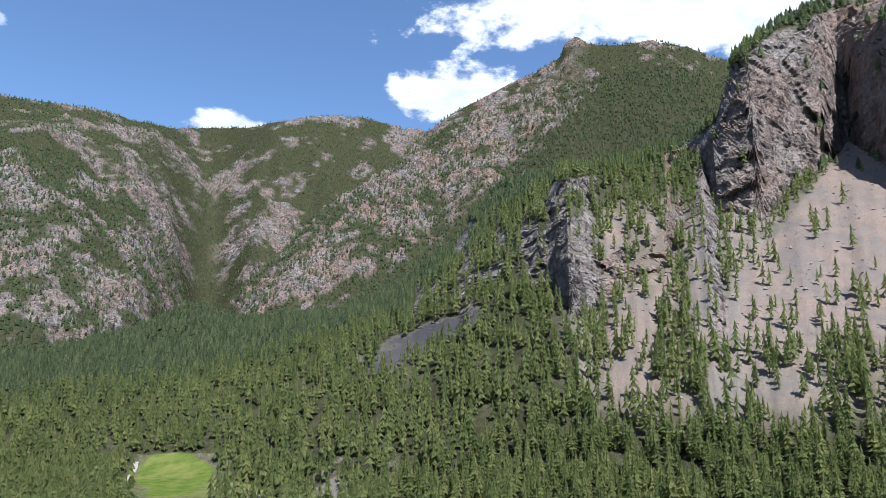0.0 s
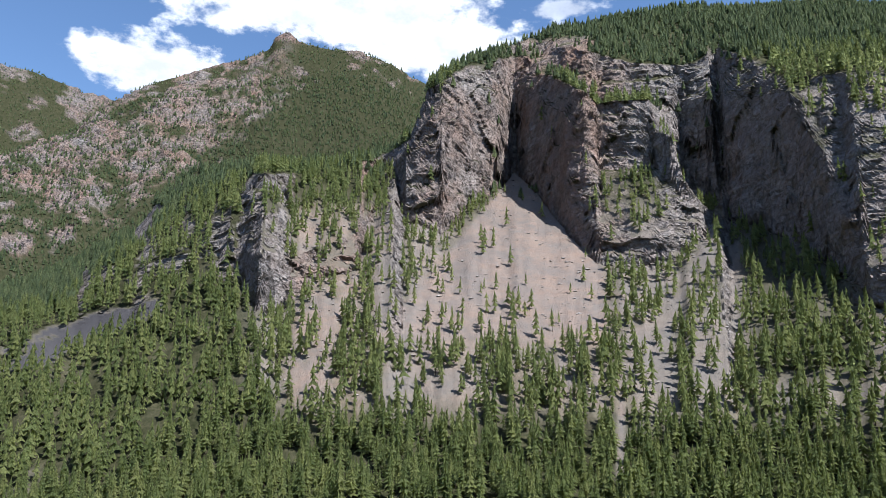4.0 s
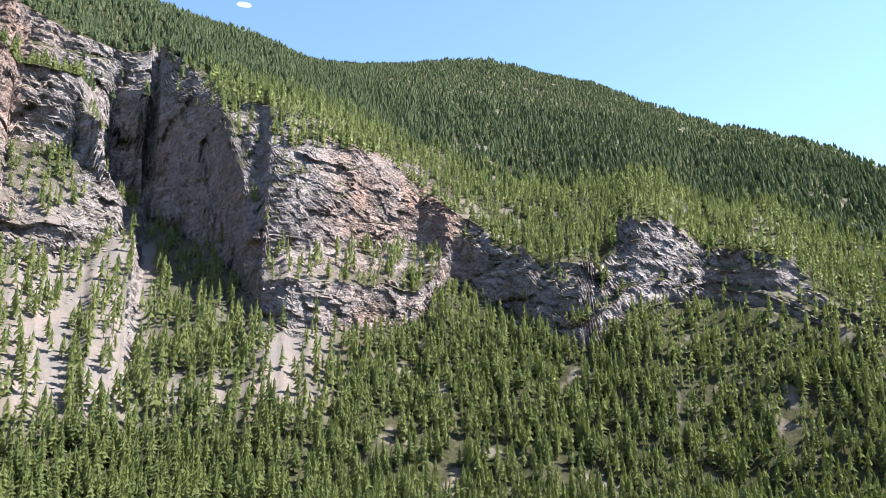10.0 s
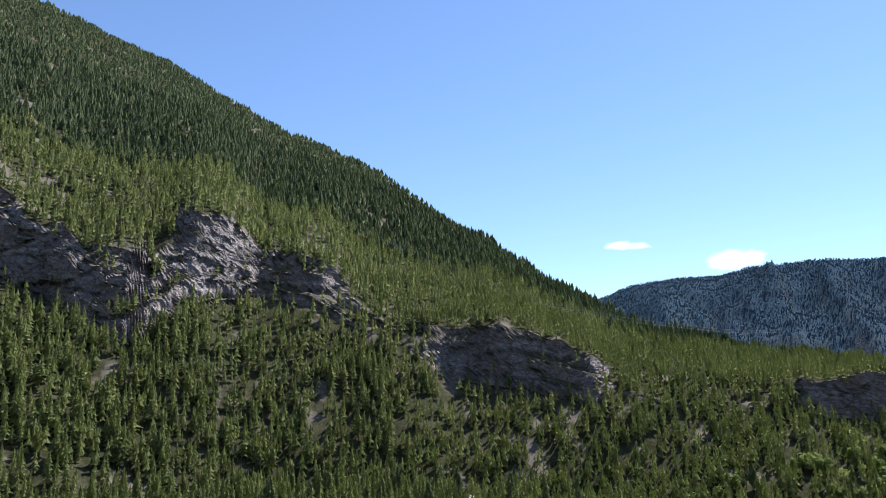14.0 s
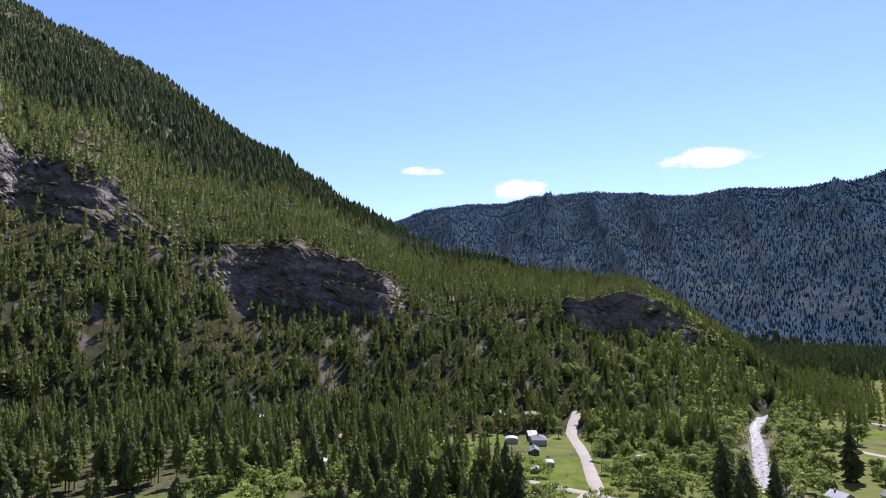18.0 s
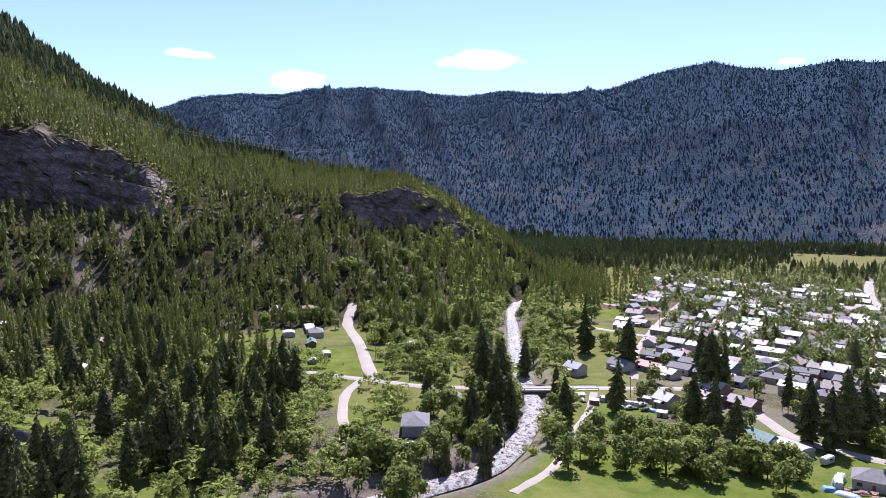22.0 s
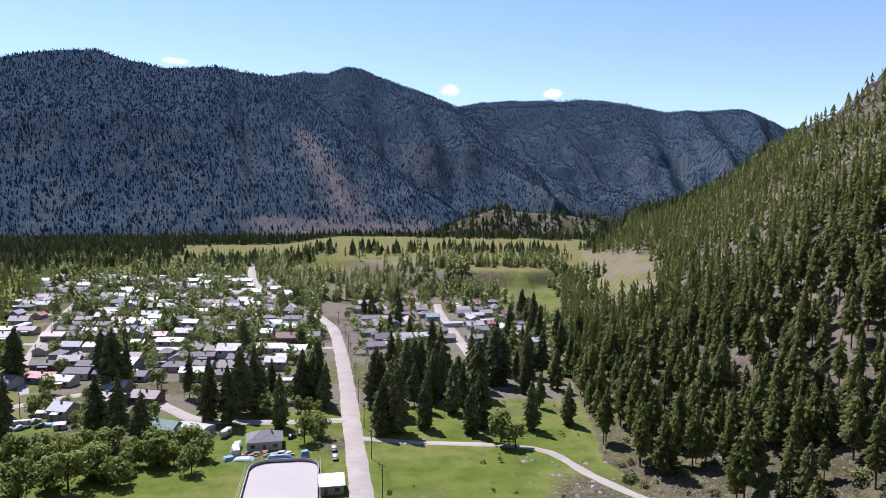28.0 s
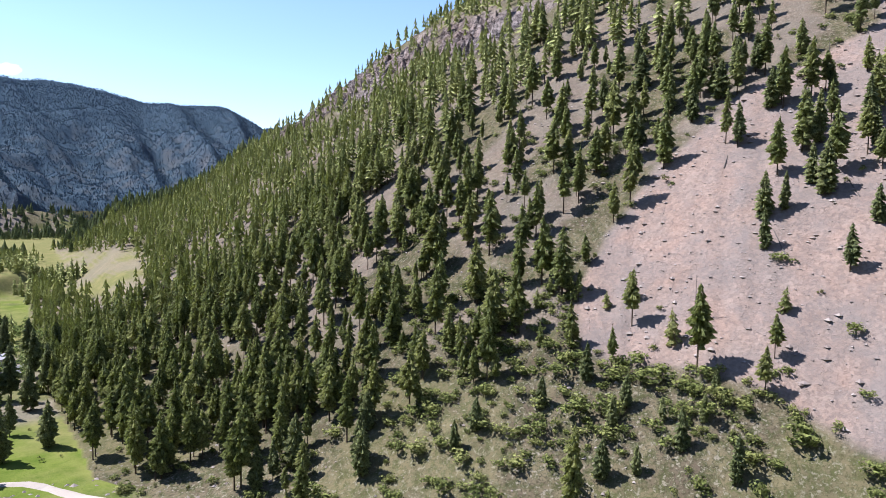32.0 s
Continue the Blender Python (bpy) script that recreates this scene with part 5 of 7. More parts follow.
def part(name, bm, material, parent, label="", shade=False):
    """One mesh object under a thing or a part."""
    me = bpy.data.meshes.new(name)
    bm.to_mesh(me)
    bm.free()
    me.materials.append(material)
    if shade:
        me.polygons.foreach_set("use_smooth", [True] * len(me.polygons))
    ob = new(name, me)
    ob.parent = parent
    if label:
        tagged(ob, label)
    return ob


def solid(pts, faces):
    bm = bmesh.new()
    vs = [bm.verts.new(p) for p in pts]
    for f in faces:
        bm.faces.new([vs[i] for i in f])
    bmesh.ops.recalc_face_normals(bm, faces=bm.faces)
    return bm


def box(x0, y0, z0, x1, y1, z1, bevel=0.0, bm=None):
    bm = bm or bmesh.new()
    m = Matrix.LocRotScale(((x0 + x1) / 2, (y0 + y1) / 2, (z0 + z1) / 2), None, (x1 - x0, y1 - y0, z1 - z0))
    made = bmesh.ops.create_cube(bm, size=1, matrix=m)["verts"]
    if bevel:
        es = list({e for v in made for e in v.link_edges})
        bmesh.ops.bevel(bm, geom=es, offset=bevel, segments=2, affect="EDGES")
    return bm


def rod(p0, p1, r0, r1, n=8, bm=None):
    bm = bm or bmesh.new()
    p0, p1 = Vector(p0), Vector(p1)
    d = p1 - p0
    m = Matrix.Translation((p0 + p1) / 2) @ d.to_track_quat("Z", "Y").to_matrix().to_4x4()
    bmesh.ops.create_cone(bm, cap_ends=True, segments=n, radius1=r0, radius2=r1, depth=d.length, matrix=m)
    return bm


def thing(name, label, category, group=""):
    return tagged(new(name), label, category, group)


def paint(name, a, b, rough=0.6, scale=2.0, spec=0.4, metal=0.0, stretch=None):
    k = Mat(name, rough, spec, metal)
    info = k.n("ShaderNodeObjectInfo").outputs["Random"]
    n = k.noise(scale, 5, 0.65, stretch=stretch)
    c = k.mix(n, a, b)
    return k.colour(k.mix(k.math("MULTIPLY", info, 0.25), c, (0.2, 0.18, 0.16))).bump(n, 0.01, 0.3).m


def ribbed(name, a, b, rough=0.4):
    """Ribbed sheet metal or shingled roofing."""
    k = Mat(name, rough, 0.5)
    w = k.n("ShaderNodeTexWave", Vector=k.co, Scale=2.2, Distortion=0.4, Detail=2.0)
    n = k.noise(0.8, 5, 0.7)
    c = k.mix(k.span(n, 0.3, 0.7), a, b)
    return k.colour(c).bump(w.outputs["Fac"], 0.03, 0.5).m


ROOF = {"white": ribbed("roof_white", (0.5, 0.5, 0.5), (0.66, 0.66, 0.65)), "silver": ribbed("roof_silver", (0.36, 0.37, 0.39), (0.56, 0.57, 0.58)),
        "grey": ribbed("roof_grey", (0.16, 0.16, 0.165), (0.28, 0.275, 0.275), 0.8), "pink": ribbed("roof_pink", (0.40, 0.33, 0.32), (0.52, 0.44, 0.42), 0.7),
        "green": ribbed("roof_green", (0.14, 0.26, 0.22), (0.25, 0.40, 0.34)), "rust": ribbed("roof_rust", (0.22, 0.11, 0.085), (0.33, 0.18, 0.14), 0.7),
        "tan": ribbed("roof_tan", (0.33, 0.28, 0.23), (0.45, 0.4, 0.34), 0.7), "red": ribbed("roof_red", (0.42, 0.10, 0.09), (0.55, 0.2, 0.17), 0.5),
        "cream": ribbed("roof_cream", (0.6, 0.57, 0.5), (0.74, 0.71, 0.64)), "brown": ribbed("roof_brown", (0.16, 0.1, 0.07), (0.26, 0.17, 0.12), 0.8)}
WALL = [paint("siding_white", (0.66, 0.65, 0.62), (0.78, 0.77, 0.74), stretch=(0.3, 0.3, 6)), paint("siding_blue", (0.30, 0.36, 0.40), (0.42, 0.47, 0.5), stretch=(0.3, 0.3, 6)),
        paint("siding_beige", (0.46, 0.41, 0.33), (0.57, 0.52, 0.43), stretch=(0.3, 0.3, 6)), paint("siding_brown", (0.2, 0.13, 0.09), (0.3, 0.2, 0.14), stretch=(0.3, 0.3, 6)),
        paint("siding_grey", (0.3, 0.3, 0.3), (0.42, 0.42, 0.41), stretch=(0.3, 0.3, 6))]
M_TRIM = paint("trim_white", (0.7, 0.7, 0.68), (0.8, 0.8, 0.78))
M_DOOR = paint("door_paint", (0.2, 0.12, 0.08), (0.32, 0.2, 0.14))
M_BRICK = paint("chimney_brick", (0.22, 0.12, 0.09), (0.34, 0.2, 0.15), 0.85, 6)
M_WOOD = paint("weathered_wood", (0.12, 0.09, 0.065), (0.25, 0.2, 0.15), 0.85, 3, stretch=(4, 4, 0.5))
M_CONC = paint("concrete", (0.42, 0.41, 0.39), (0.55, 0.54, 0.51), 0.85, 0.7)
M_STEEL = paint("galvanised_steel", (0.45, 0.46, 0.47), (0.6, 0.6, 0.6), 0.4, 3, 0.5, 0.6)
M_RUBBER = paint("tyre_rubber", (0.02, 0.02, 0.02), (0.04, 0.04, 0.04), 0.8)


def glass_material():
    k = Mat("window_glass", 0.08, 0.6)
    return k.colour(k.mix(k.noise(0.7), (0.02, 0.026, 0.03), (0.05, 0.06, 0.065))).m


M_GLASS = glass_material()


def road_material():
    k = Mat("street_surface", 0.9, 0.2)
    big, mid, fine = k.noise(0.06, 5), k.noise(0.5, 5, 0.7), k.noise(9.0, 3)
    c = k.mix(k.span(big, 0.35, 0.65), (0.43, 0.385, 0.325), (0.55, 0.495, 0.42))
    c = k.mix(k.span(mid, 0.52, 0.7, 0.0, 0.6), c, (0.32, 0.285, 0.24))
    c = k.mix(k.span(fine, 0.4, 0.7, 0.0, 0.35), c, (0.52, 0.47, 0.4))
    c = k.mix(k.span(k.noise(0.18, 6, 0.75), 0.54, 0.7, 0.0, 0.45), c, (0.3, 0.28, 0.25))
    return k.colour(c).bump(fine, 0.02, 0.4).m


def water_material():
    k = Mat("white_water", 0.25, 0.5)
    a, b = k.noise(0.5, 7, 0.75, stretch=(1, 1, 1)), k.noise(2.2, 6, 0.8)
    foam = k.span(k.math("ADD", k.math("MULTIPLY", a, 0.6), k.math("MULTIPLY", b, 0.4)), 0.44, 0.57)
    c = k.mix(foam, (0.11, 0.11, 0.095), (0.7, 0.675, 0.63))
    k.colour(c)
    k.set(k.b.inputs["Roughness"], k.span(foam, 0, 1, 0.15, 0.7))
    return k.bump(k.math("ADD", a, b), 0.6, 0.8).m


M_ROAD, M_WATER = road_material(), water_material()


def ribbon(name, line, width, lift, material, label, category, level=None, drop=0.6):
    """A street or stream laid on the ground, with sloping shoulders."""
    co, faces = [], []
    xs, ys = np.array([p.x for p in line]), np.array([p.y for p in line])
    zs = np.full(len(xs), level) if level is not None else land(xs, ys)[0] + lift
    if level is None:
        for _ in range(3):
            zs[1:-1] = (zs[:-2] + 2 * zs[1:-1] + zs[2:]) / 4
    rnd = random.Random(len(line))
    for i, p in enumerate(line):
        d = (line[min(i + 1, len(line) - 1)] - line[max(i - 1, 0)]).normalized()
        s = Vector((-d.y, d.x, 0))
        w = width / 2 + rnd.uniform(-0.25, 0.25)
        for k, dz in ((-w - 1.0, -drop), (-w, -0.06), (0, 0.03), (w, -0.06), (w + 1.0, -drop)):
            q = p + s * k
            co.append((q.x, q.y, zs[i] + dz))
    for i in range(len(line) - 1):
        for k in range(4):
            a = i * 5 + k
            faces.append((a, a + 5, a + 6, a + 1))
    me = mesh_from(name, np.array(co), np.array(faces))
    me.materials.append(material)
    ob = new(name, me)
    return tagged(ob, label, category, kind="structure")


for st_name, st_w, _ in STREETS:
    worn = "pale worn asphalt street through the town" if st_w > 4.5 else "narrow pale gravel lane beside grass"
    ribbon(st_name, COURSES[st_name], st_w, 0.16, M_ROAD, worn, "road")
ribbon("creek", flow(CREEK, 6), 7.0, 0, M_WATER, "fast white-water creek running between wooded banks", "creek", level=-1.7, drop=1.2)

# ---------------------------------------------------------------- houses


def house(style, L, D, H, wall_mat, seed, fine=True):
    """A house with its long side along x, standing on z = 0."""
    rnd = random.Random(seed)
    shape, tone = style.split("_")
    words = {"white": "white metal", "silver": "silver metal", "grey": "dark grey shingle", "pink": "dusty pink shingle", "green": "green metal", "rust": "rust-brown shingle",
             "tan": "tan shingle", "red": "faded red metal", "cream": "cream metal", "brown": "brown"}[tone]
    kinds = {"gable": "gabled house", "hip": "hip-roofed house", "vault": "low shed", "flat": "long mobile home", "shed": "gabled shed"}[shape]
    ob = thing("house" if shape in ("gable", "hip") else "mobile_home" if shape == "flat" else "shed", "%s with a %s roof on a grassy plot" % (kinds, words), "house" if shape != "vault" else "shed", "houses of the town")
    x, y, o = L / 2, D / 2, 0.5
    roof = ROOF[tone]
    if shape in ("gable", "shed"):
        p = D * rnd.uniform(0.2, 0.33)
        part("wall", solid([(-x, -y, -0.5), (x, -y, -0.5), (x, y, -0.5), (-x, y, -0.5), (-x, -y, H), (x, -y, H), (x, y, H), (-x, y, H), (-x, 0, H + p), (x, 0, H + p)],
                           [(0, 1, 5, 4), (2, 3, 7, 6), (1, 2, 6, 9, 5), (3, 0, 4, 8, 7), (4, 5, 9, 8), (6, 7, 8, 9), (3, 2, 1, 0)]), wall_mat, ob)
        k = p / y
        for s in (-1, 1):
            bm = solid([(-x - o, s * (y + o), H - k * o), (x + o, s * (y + o), H - k * o), (x + o, 0, H + p), (-x - o, 0, H + p),
                        (-x - o, s * (y + o), H - k * o + 0.18), (x + o, s * (y + o), H - k * o + 0.18), (x + o, 0, H + p + 0.18), (-x - o, 0, H + p + 0.18)],
                       [(0, 1, 2, 3), (4, 5, 6, 7), (0, 1, 5, 4), (1, 2, 6, 5), (2, 3, 7, 6), (3, 0, 4, 7)])
            part("roof_slope", bm, roof, ob)
        top = H + p
    elif shape == "hip":
        p = D * 0.27
        part("wall", box(-x, -y, -0.5, x, y, H), wall_mat, ob)
        r = max(x - y, 0.4)
        b = [(-x - o, -y - o, H), (x + o, -y - o, H), (x + o, y + o, H), (-x - o, y + o, H), (-r, 0, H + p), (r, 0, H + p)]
        part("roof", solid(b, [(0, 1, 5, 4), (1, 2, 5), (2, 3, 4, 5), (3, 0, 4), (3, 2, 1, 0)]), roof, ob)
        top = H + p
    elif shape == "vault":
        part("wall", box(-x, -y, -0.5, x, y, H * 0.8), wall_mat, ob)
        pts, n = [], 8
        for sx in (-x - 0.2, x + 0.2):
            for i in range(n + 1):
                t = math.pi * i / n
                pts.append((sx, -(y + 0.25) * math.cos(t), H * 0.8 + D * 0.17 * math.sin(t)))
        fs = [(i, i + 1, n + 2 + i, n + 1 + i) for i in range(n)] + [tuple(range(n + 1)), tuple(range(n + 1, 2 * n + 2)), (0, n, 2 * n + 1, n + 1)]
        part("roof", solid(pts, fs), roof, ob)
        top = H * 0.8 + D * 0.17
    else:
        part("wall", box(-x, -y, -0.5, x, y, H), wall_mat, ob)
        b = [(-x - 0.3, -y - 0.3, H), (x + 0.3, -y - 0.3, H), (x + 0.3, y + 0.3, H), (-x - 0.3, y + 0.3, H), (-x - 0.3, 0, H + 0.55), (x + 0.3, 0, H + 0.55)]
        part("roof", solid(b, [(0, 1, 5, 4), (2, 3, 4, 5), (1, 2, 5), (3, 0, 4), (3, 2, 1, 0)]), roof, ob)
        top = H + 0.5
    if shape != "vault":
        for s in (-1, 1):
            n = max(2, int(L / 4)) if fine else 2 if s > 0 else 1
            for i in range(n):
                cx = -x + L * (i + 0.5) / n + rnd.uniform(-0.3, 0.3)
                wz, wh, ww = 1.0, 1.2, rnd.choice((1.1, 1.5, 2.0))
                if s > 0 and i == n // 2:
                    part("door", box(cx - 0.48, s * y - 0.05, 0.1, cx + 0.48, s * y + 0.07, 2.15), M_DOOR, ob)
                    continue
                if H > 4 and rnd.random() < 0.7:
                    wz = 2.9
                if not fine:
                    part("window", box(cx - ww / 2, s * y - 0.03, wz, cx + ww / 2, s * y + 0.06, wz + wh), M_GLASS, ob)
                    continue
                fr = part("window", box(cx - ww / 2 - 0.1, s * y - 0.03, wz - 0.1, cx + ww / 2 + 0.1, s * y + 0.05, wz + wh + 0.1), M_TRIM, ob)
                part("pane", box(cx - ww / 2, s * y - 0.04, wz, cx + ww / 2, s * y + 0.07 * 1.0, wz + wh), M_GLASS, fr)
        if shape in ("gable", "hip") and rnd.random() < 0.7:
            cx = rnd.uniform(-x * 0.5, x * 0.5)
            part("chimney", box(cx - 0.35, 0.3, H, cx + 0.35, 1.0, top + 0.9, 0.04), M_BRICK if rnd.random() < 0.5 else M_STEEL, ob)
        if shape == "gable" and rnd.random() < (0.45 if fine else 0.15):
            part("porch_roof", solid([(-x * 0.5, y, H - 0.4), (x * 0.3, y, H - 0.4), (x * 0.3, y + 2.4, H - 0.9), (-x * 0.5, y + 2.4, H - 0.9), (-x * 0.5, y, H - 0.28), (x * 0.3, y, H - 0.28), (x * 0.3, y + 2.4, H - 0.78), (-x * 0.5, y + 2.4, H - 0.78)],
                                     [(0, 1, 2, 3), (4, 5, 6, 7), (0, 1, 5, 4), (1, 2, 6, 5), (2, 3, 7, 6), (3, 0, 4, 7)]), roof, ob)
            for px in (-x * 0.48, x * 0.28):
                part("porch_post", box(px - 0.08, y + 2.2, -0.4, px + 0.08, y + 2.36, H - 0.86), M_TRIM, ob)
    return ob


def build_houses():
    rnd = random.Random(21)
    made = {}
    for i, (x, y, turn, L, D, H, style) in enumerate(ALL_HOMES):
        near = i < len(ALL_HOMES) - len(PLOTS)
        key = (style, i) if near else (style, i % 3)
        z = ground_z(x, y)
        m = pose(x, y, z, 0, 0, turn)
        if key in made:
            copy_thing(made[key], m)
        else:
            w = rnd.choices(WALL, (5, 2, 3, 1, 2))[0]
            if style in ("gable_pink", "gable_tan", "gable_rust") and near:
                w = WALL[3]
            made[key] = house(style, L, D, H, w, i, near)
            made[key].matrix_world = m


build_houses()

# ---------------------------------------------------------------- trees that stand alone


def leaf_material(name, dark, light, fresh, share=0.42):
    k = Mat(name, 0.75, 0.1)
    isl = k.n("ShaderNodeNewGeometry").outputs["Random Per Island"]
    info = k.n("ShaderNodeObjectInfo").outputs["Random"]
    c = k.mix(isl, dark, light)
    return leafy(k, k.mix(k.span(info, 0.4, 1.0, 0.0, 0.75), c, fresh), share)


M_LEAF = leaf_material("broad_leaves", (0.24, 0.34, 0.075), (0.5, 0.63, 0.15), (0.62, 0.72, 0.18), 0.55)
M_SPRUCE = leaf_material("spruce_needles", (0.16, 0.2, 0.09), (0.4, 0.46, 0.19), (0.5, 0.54, 0.22), 0.55)
M_SHRUB = leaf_material("shrub_leaves", (0.13, 0.15, 0.045), (0.25, 0.27, 0.085), (0.3, 0.3, 0.12))


def mesh_part(name, tri, material, parent, label=""):
    me = mesh_from(name, tri[0], tri[1], False)
    me.materials.append(material)
    ob = new(name, me)
    ob.parent = parent
    return tagged(ob, label)


def lone_conifer(seed, width, bare, label):
    """A tall conifer one metre high, to be scaled: trunk, and a crown of many drooping boughs."""
    rnd = random.Random(seed)
    ob = thing("conifer_tree", label, "tree", "conifers")
    v, f, m = conifer(rnd, 330, width, bare, 6, 0.72, 0.4, 0.2)
    for name, k, mat in (("trunk", 1, M_BARK), ("crown", 0, M_SPRUCE)):
        fs = f[m == k]
        use, inv = np.unique(fs, return_inverse=True)
        mesh_part(name, (v[use], inv.reshape(-1, 3)), mat, ob)
    return ob


def lone_broadleaf(seed, label, blobs=12, leaves=46, squat=0.75, mat=None, kind="broadleaf_tree", stem=True):
    """A leafy tree about one metre high: trunk, limbs, a crown of loose clumps of leaves."""
    rnd = random.Random(seed)
    ob = thing(kind, label, "tree" if stem else "bush", "leafy trees" if stem else "bushes")
    centres = []
    for i in range(blobs):
        t, u = rnd.uniform(0, 6.28), rnd.random()
        rad = 0.36 * math.sqrt(rnd.random()) * (1.15 - 0.6 * u)
        centres.append((rad * math.cos(t), rad * math.sin(t), (0.26 if stem else 0.12) + (0.56 if stem else 0.5) * u, rnd.uniform(0.15, 0.25)))
    v, f = [], []
    for cx, cy, cz, cr in centres:
        for _ in range(leaves):
            d = Vector((rnd.gauss(0, 1), rnd.gauss(0, 1), rnd.gauss(0, 1))).normalized()
            c = Vector((cx, cy, cz)) + d * cr * rnd.uniform(0.65, 1.1) * Vector((1, 1, squat)).length / 1.6
            a = d.cross(Vector((rnd.gauss(0, 1), rnd.gauss(0, 1), rnd.gauss(0, 1)))).normalized()
            b = (d + Vector((0, 0, 0.5))).cross(a).normalized()
            s = rnd.uniform(0.034, 0.064)
            n = len(v)
            v += [c - a * s, c + a * s * 0.4 + b * s, c + a * s, c - b * s * 0.8]
            f += [(n, n + 3, n + 2), (n, n + 2, n + 1)]
    mesh_part("crown", (np.array(v), np.array(f)), mat or M_LEAF, ob)
    if stem:
        bm = rod((0, 0, -0.06), (0, 0, 0.5), 0.028, 0.014, 6)
        part("trunk", bm, M_BARK, ob)
        for cx, cy, cz, cr in centres[:1]:
            part("limb", rod((0, 0, 0.25), (cx, cy, cz), 0.012, 0.004, 5), M_BARK, ob)
    return ob


def shrub_far(rnd):
    """A loose shrub one metre high."""
    v, f = [], []
    for i in range(6):
        t, q = rnd.uniform(0, 6.28), rnd.uniform(0.05, 0.4)
        c0 = Vector((q * math.cos(t), q * math.sin(t), rnd.uniform(0.2, 0.7)))
        for _ in range(22):
            d = Vector((rnd.gauss(0, 1), rnd.gauss(0, 1), rnd.gauss(0, 0.8))).normalized()
            c = c0 + d * rnd.uniform(0.14, 0.3)
            a = d.cross(Vector((rnd.gauss(0, 1), rnd.gauss(0, 1), rnd.gauss(0, 1)))).normalized()
            b = d.cross(a)
            s, n = rnd.uniform(0.06, 0.12), len(v)
            v += [c - a * s, c + b * s, c + a * s * 0.8 - b * s * 0.6]
            f.append((n, n + 1, n + 2))
    return np.array(v), np.array(f)


def leafy_far(rnd):
    """A small far leafy tree one metre high."""
    v, f = [], []
    for i in range(7):
        t, u = rnd.uniform(0, 6.28), rnd.random()
        c0 = Vector((0.28 * math.cos(t) * (1.1 - 0.5 * u), 0.28 * math.sin(t) * (1.1 - 0.5 * u), 0.2 + 0.6 * u))
        for _ in range(20):
            d = Vector((rnd.gauss(0, 1), rnd.gauss(0, 1), rnd.gauss(0, 1))).normalized()
            c = c0 + d * rnd.uniform(0.12, 0.24)
            a = d.cross(Vector((rnd.gauss(0, 1), rnd.gauss(0, 1), rnd.gauss(0, 1)))).normalized()
            b = d.cross(a)
            s, n = rnd.uniform(0.055, 0.1), len(v)
            v += [c - a * s, c + b * s, c + a * s * 0.8 - b * s * 0.6]
            f.append((n, n + 1, n + 2))
    return np.array(v), np.array(f)


SPRUCES = [lone_conifer(31, 0.2, 0.05, "tall dark green fir standing among the houses"), lone_conifer(32, 0.24, 0.06, "tall broad dark green spruce in grass"),
           lone_conifer(33, 0.17, 0.18, "tall slim green pine with a bare lower trunk"), lone_conifer(34, 0.22, 0.1, "tall ragged green fir on the creek bank")]
LEAFY = [lone_broadleaf(41, "round leafy green tree in a garden"), lone_broadleaf(42, "spreading bright green cottonwood near the creek", 15, 42), lone_broadleaf(43, "dense leafy green tree with a low crown", 13, 44)]
M_GARDEN = needle_material("garden_leaves", (0.12, 0.185, 0.06), (0.3, 0.39, 0.12), (0.4, 0.47, 0.16), (0.42, 0.52, 0.16), 0.5)
M_THICKET = needle_material("thicket_leaves", (0.22, 0.3, 0.07), (0.44, 0.54, 0.13), (0.56, 0.63, 0.17), (0.6, 0.7, 0.2), 0.5)
M_SCRUB = needle_material("scrub_leaves", (0.2, 0.24, 0.07), (0.38, 0.43, 0.13), (0.48, 0.5, 0.17), share=0.35)
BUSHES = [lone_broadleaf(51, "low green bush in the grass", 5, 26, 0.6, M_SHRUB, "bush", False), lone_broadleaf(52, "rounded yellow-green bush on the slope", 6, 24, 0.6, M_SHRUB, "bush", False)]


def stand(sources, spots, lo, hi, rng):
    """Stands copies of the source trees on spots."""
    for x, y in spots:
        src = sources[int(rng.integers(len(sources)))]
        h = rng.uniform(lo, hi)
        m = pose(x, y, ground_z(x, y) - 0.1, 0, 0, rng.uniform(0, 360)) @ Matrix.Diagonal((h * rng.uniform(0.85, 1.15), h * rng.uniform(0.85, 1.15), h, 1))
        ob = copy_thing(src, Matrix())
        ob.matrix_basis = m


def drop_source(sources):
    for s in sources:
        for o in (*s.children_recursive, s):
            bpy.data.objects.remove(o)


def spread(rng, n, x0, x1, y0, y1, rule, gap=3.0):
    """Random clear spots in a rectangle."""
    x, y = rng.uniform(x0, x1, n * 6), rng.uniform(y0, y1, n * 6)
    k = clear_of(x, y, gap) & rule(x, y)
    out = []
    for q in zip(x[k], y[k]):
        if all(math.hypot(q[0] - p[0], q[1] - p[1]) > gap for p in out):
            out.append(q)
        if len(out) >= n:
            break
    return out


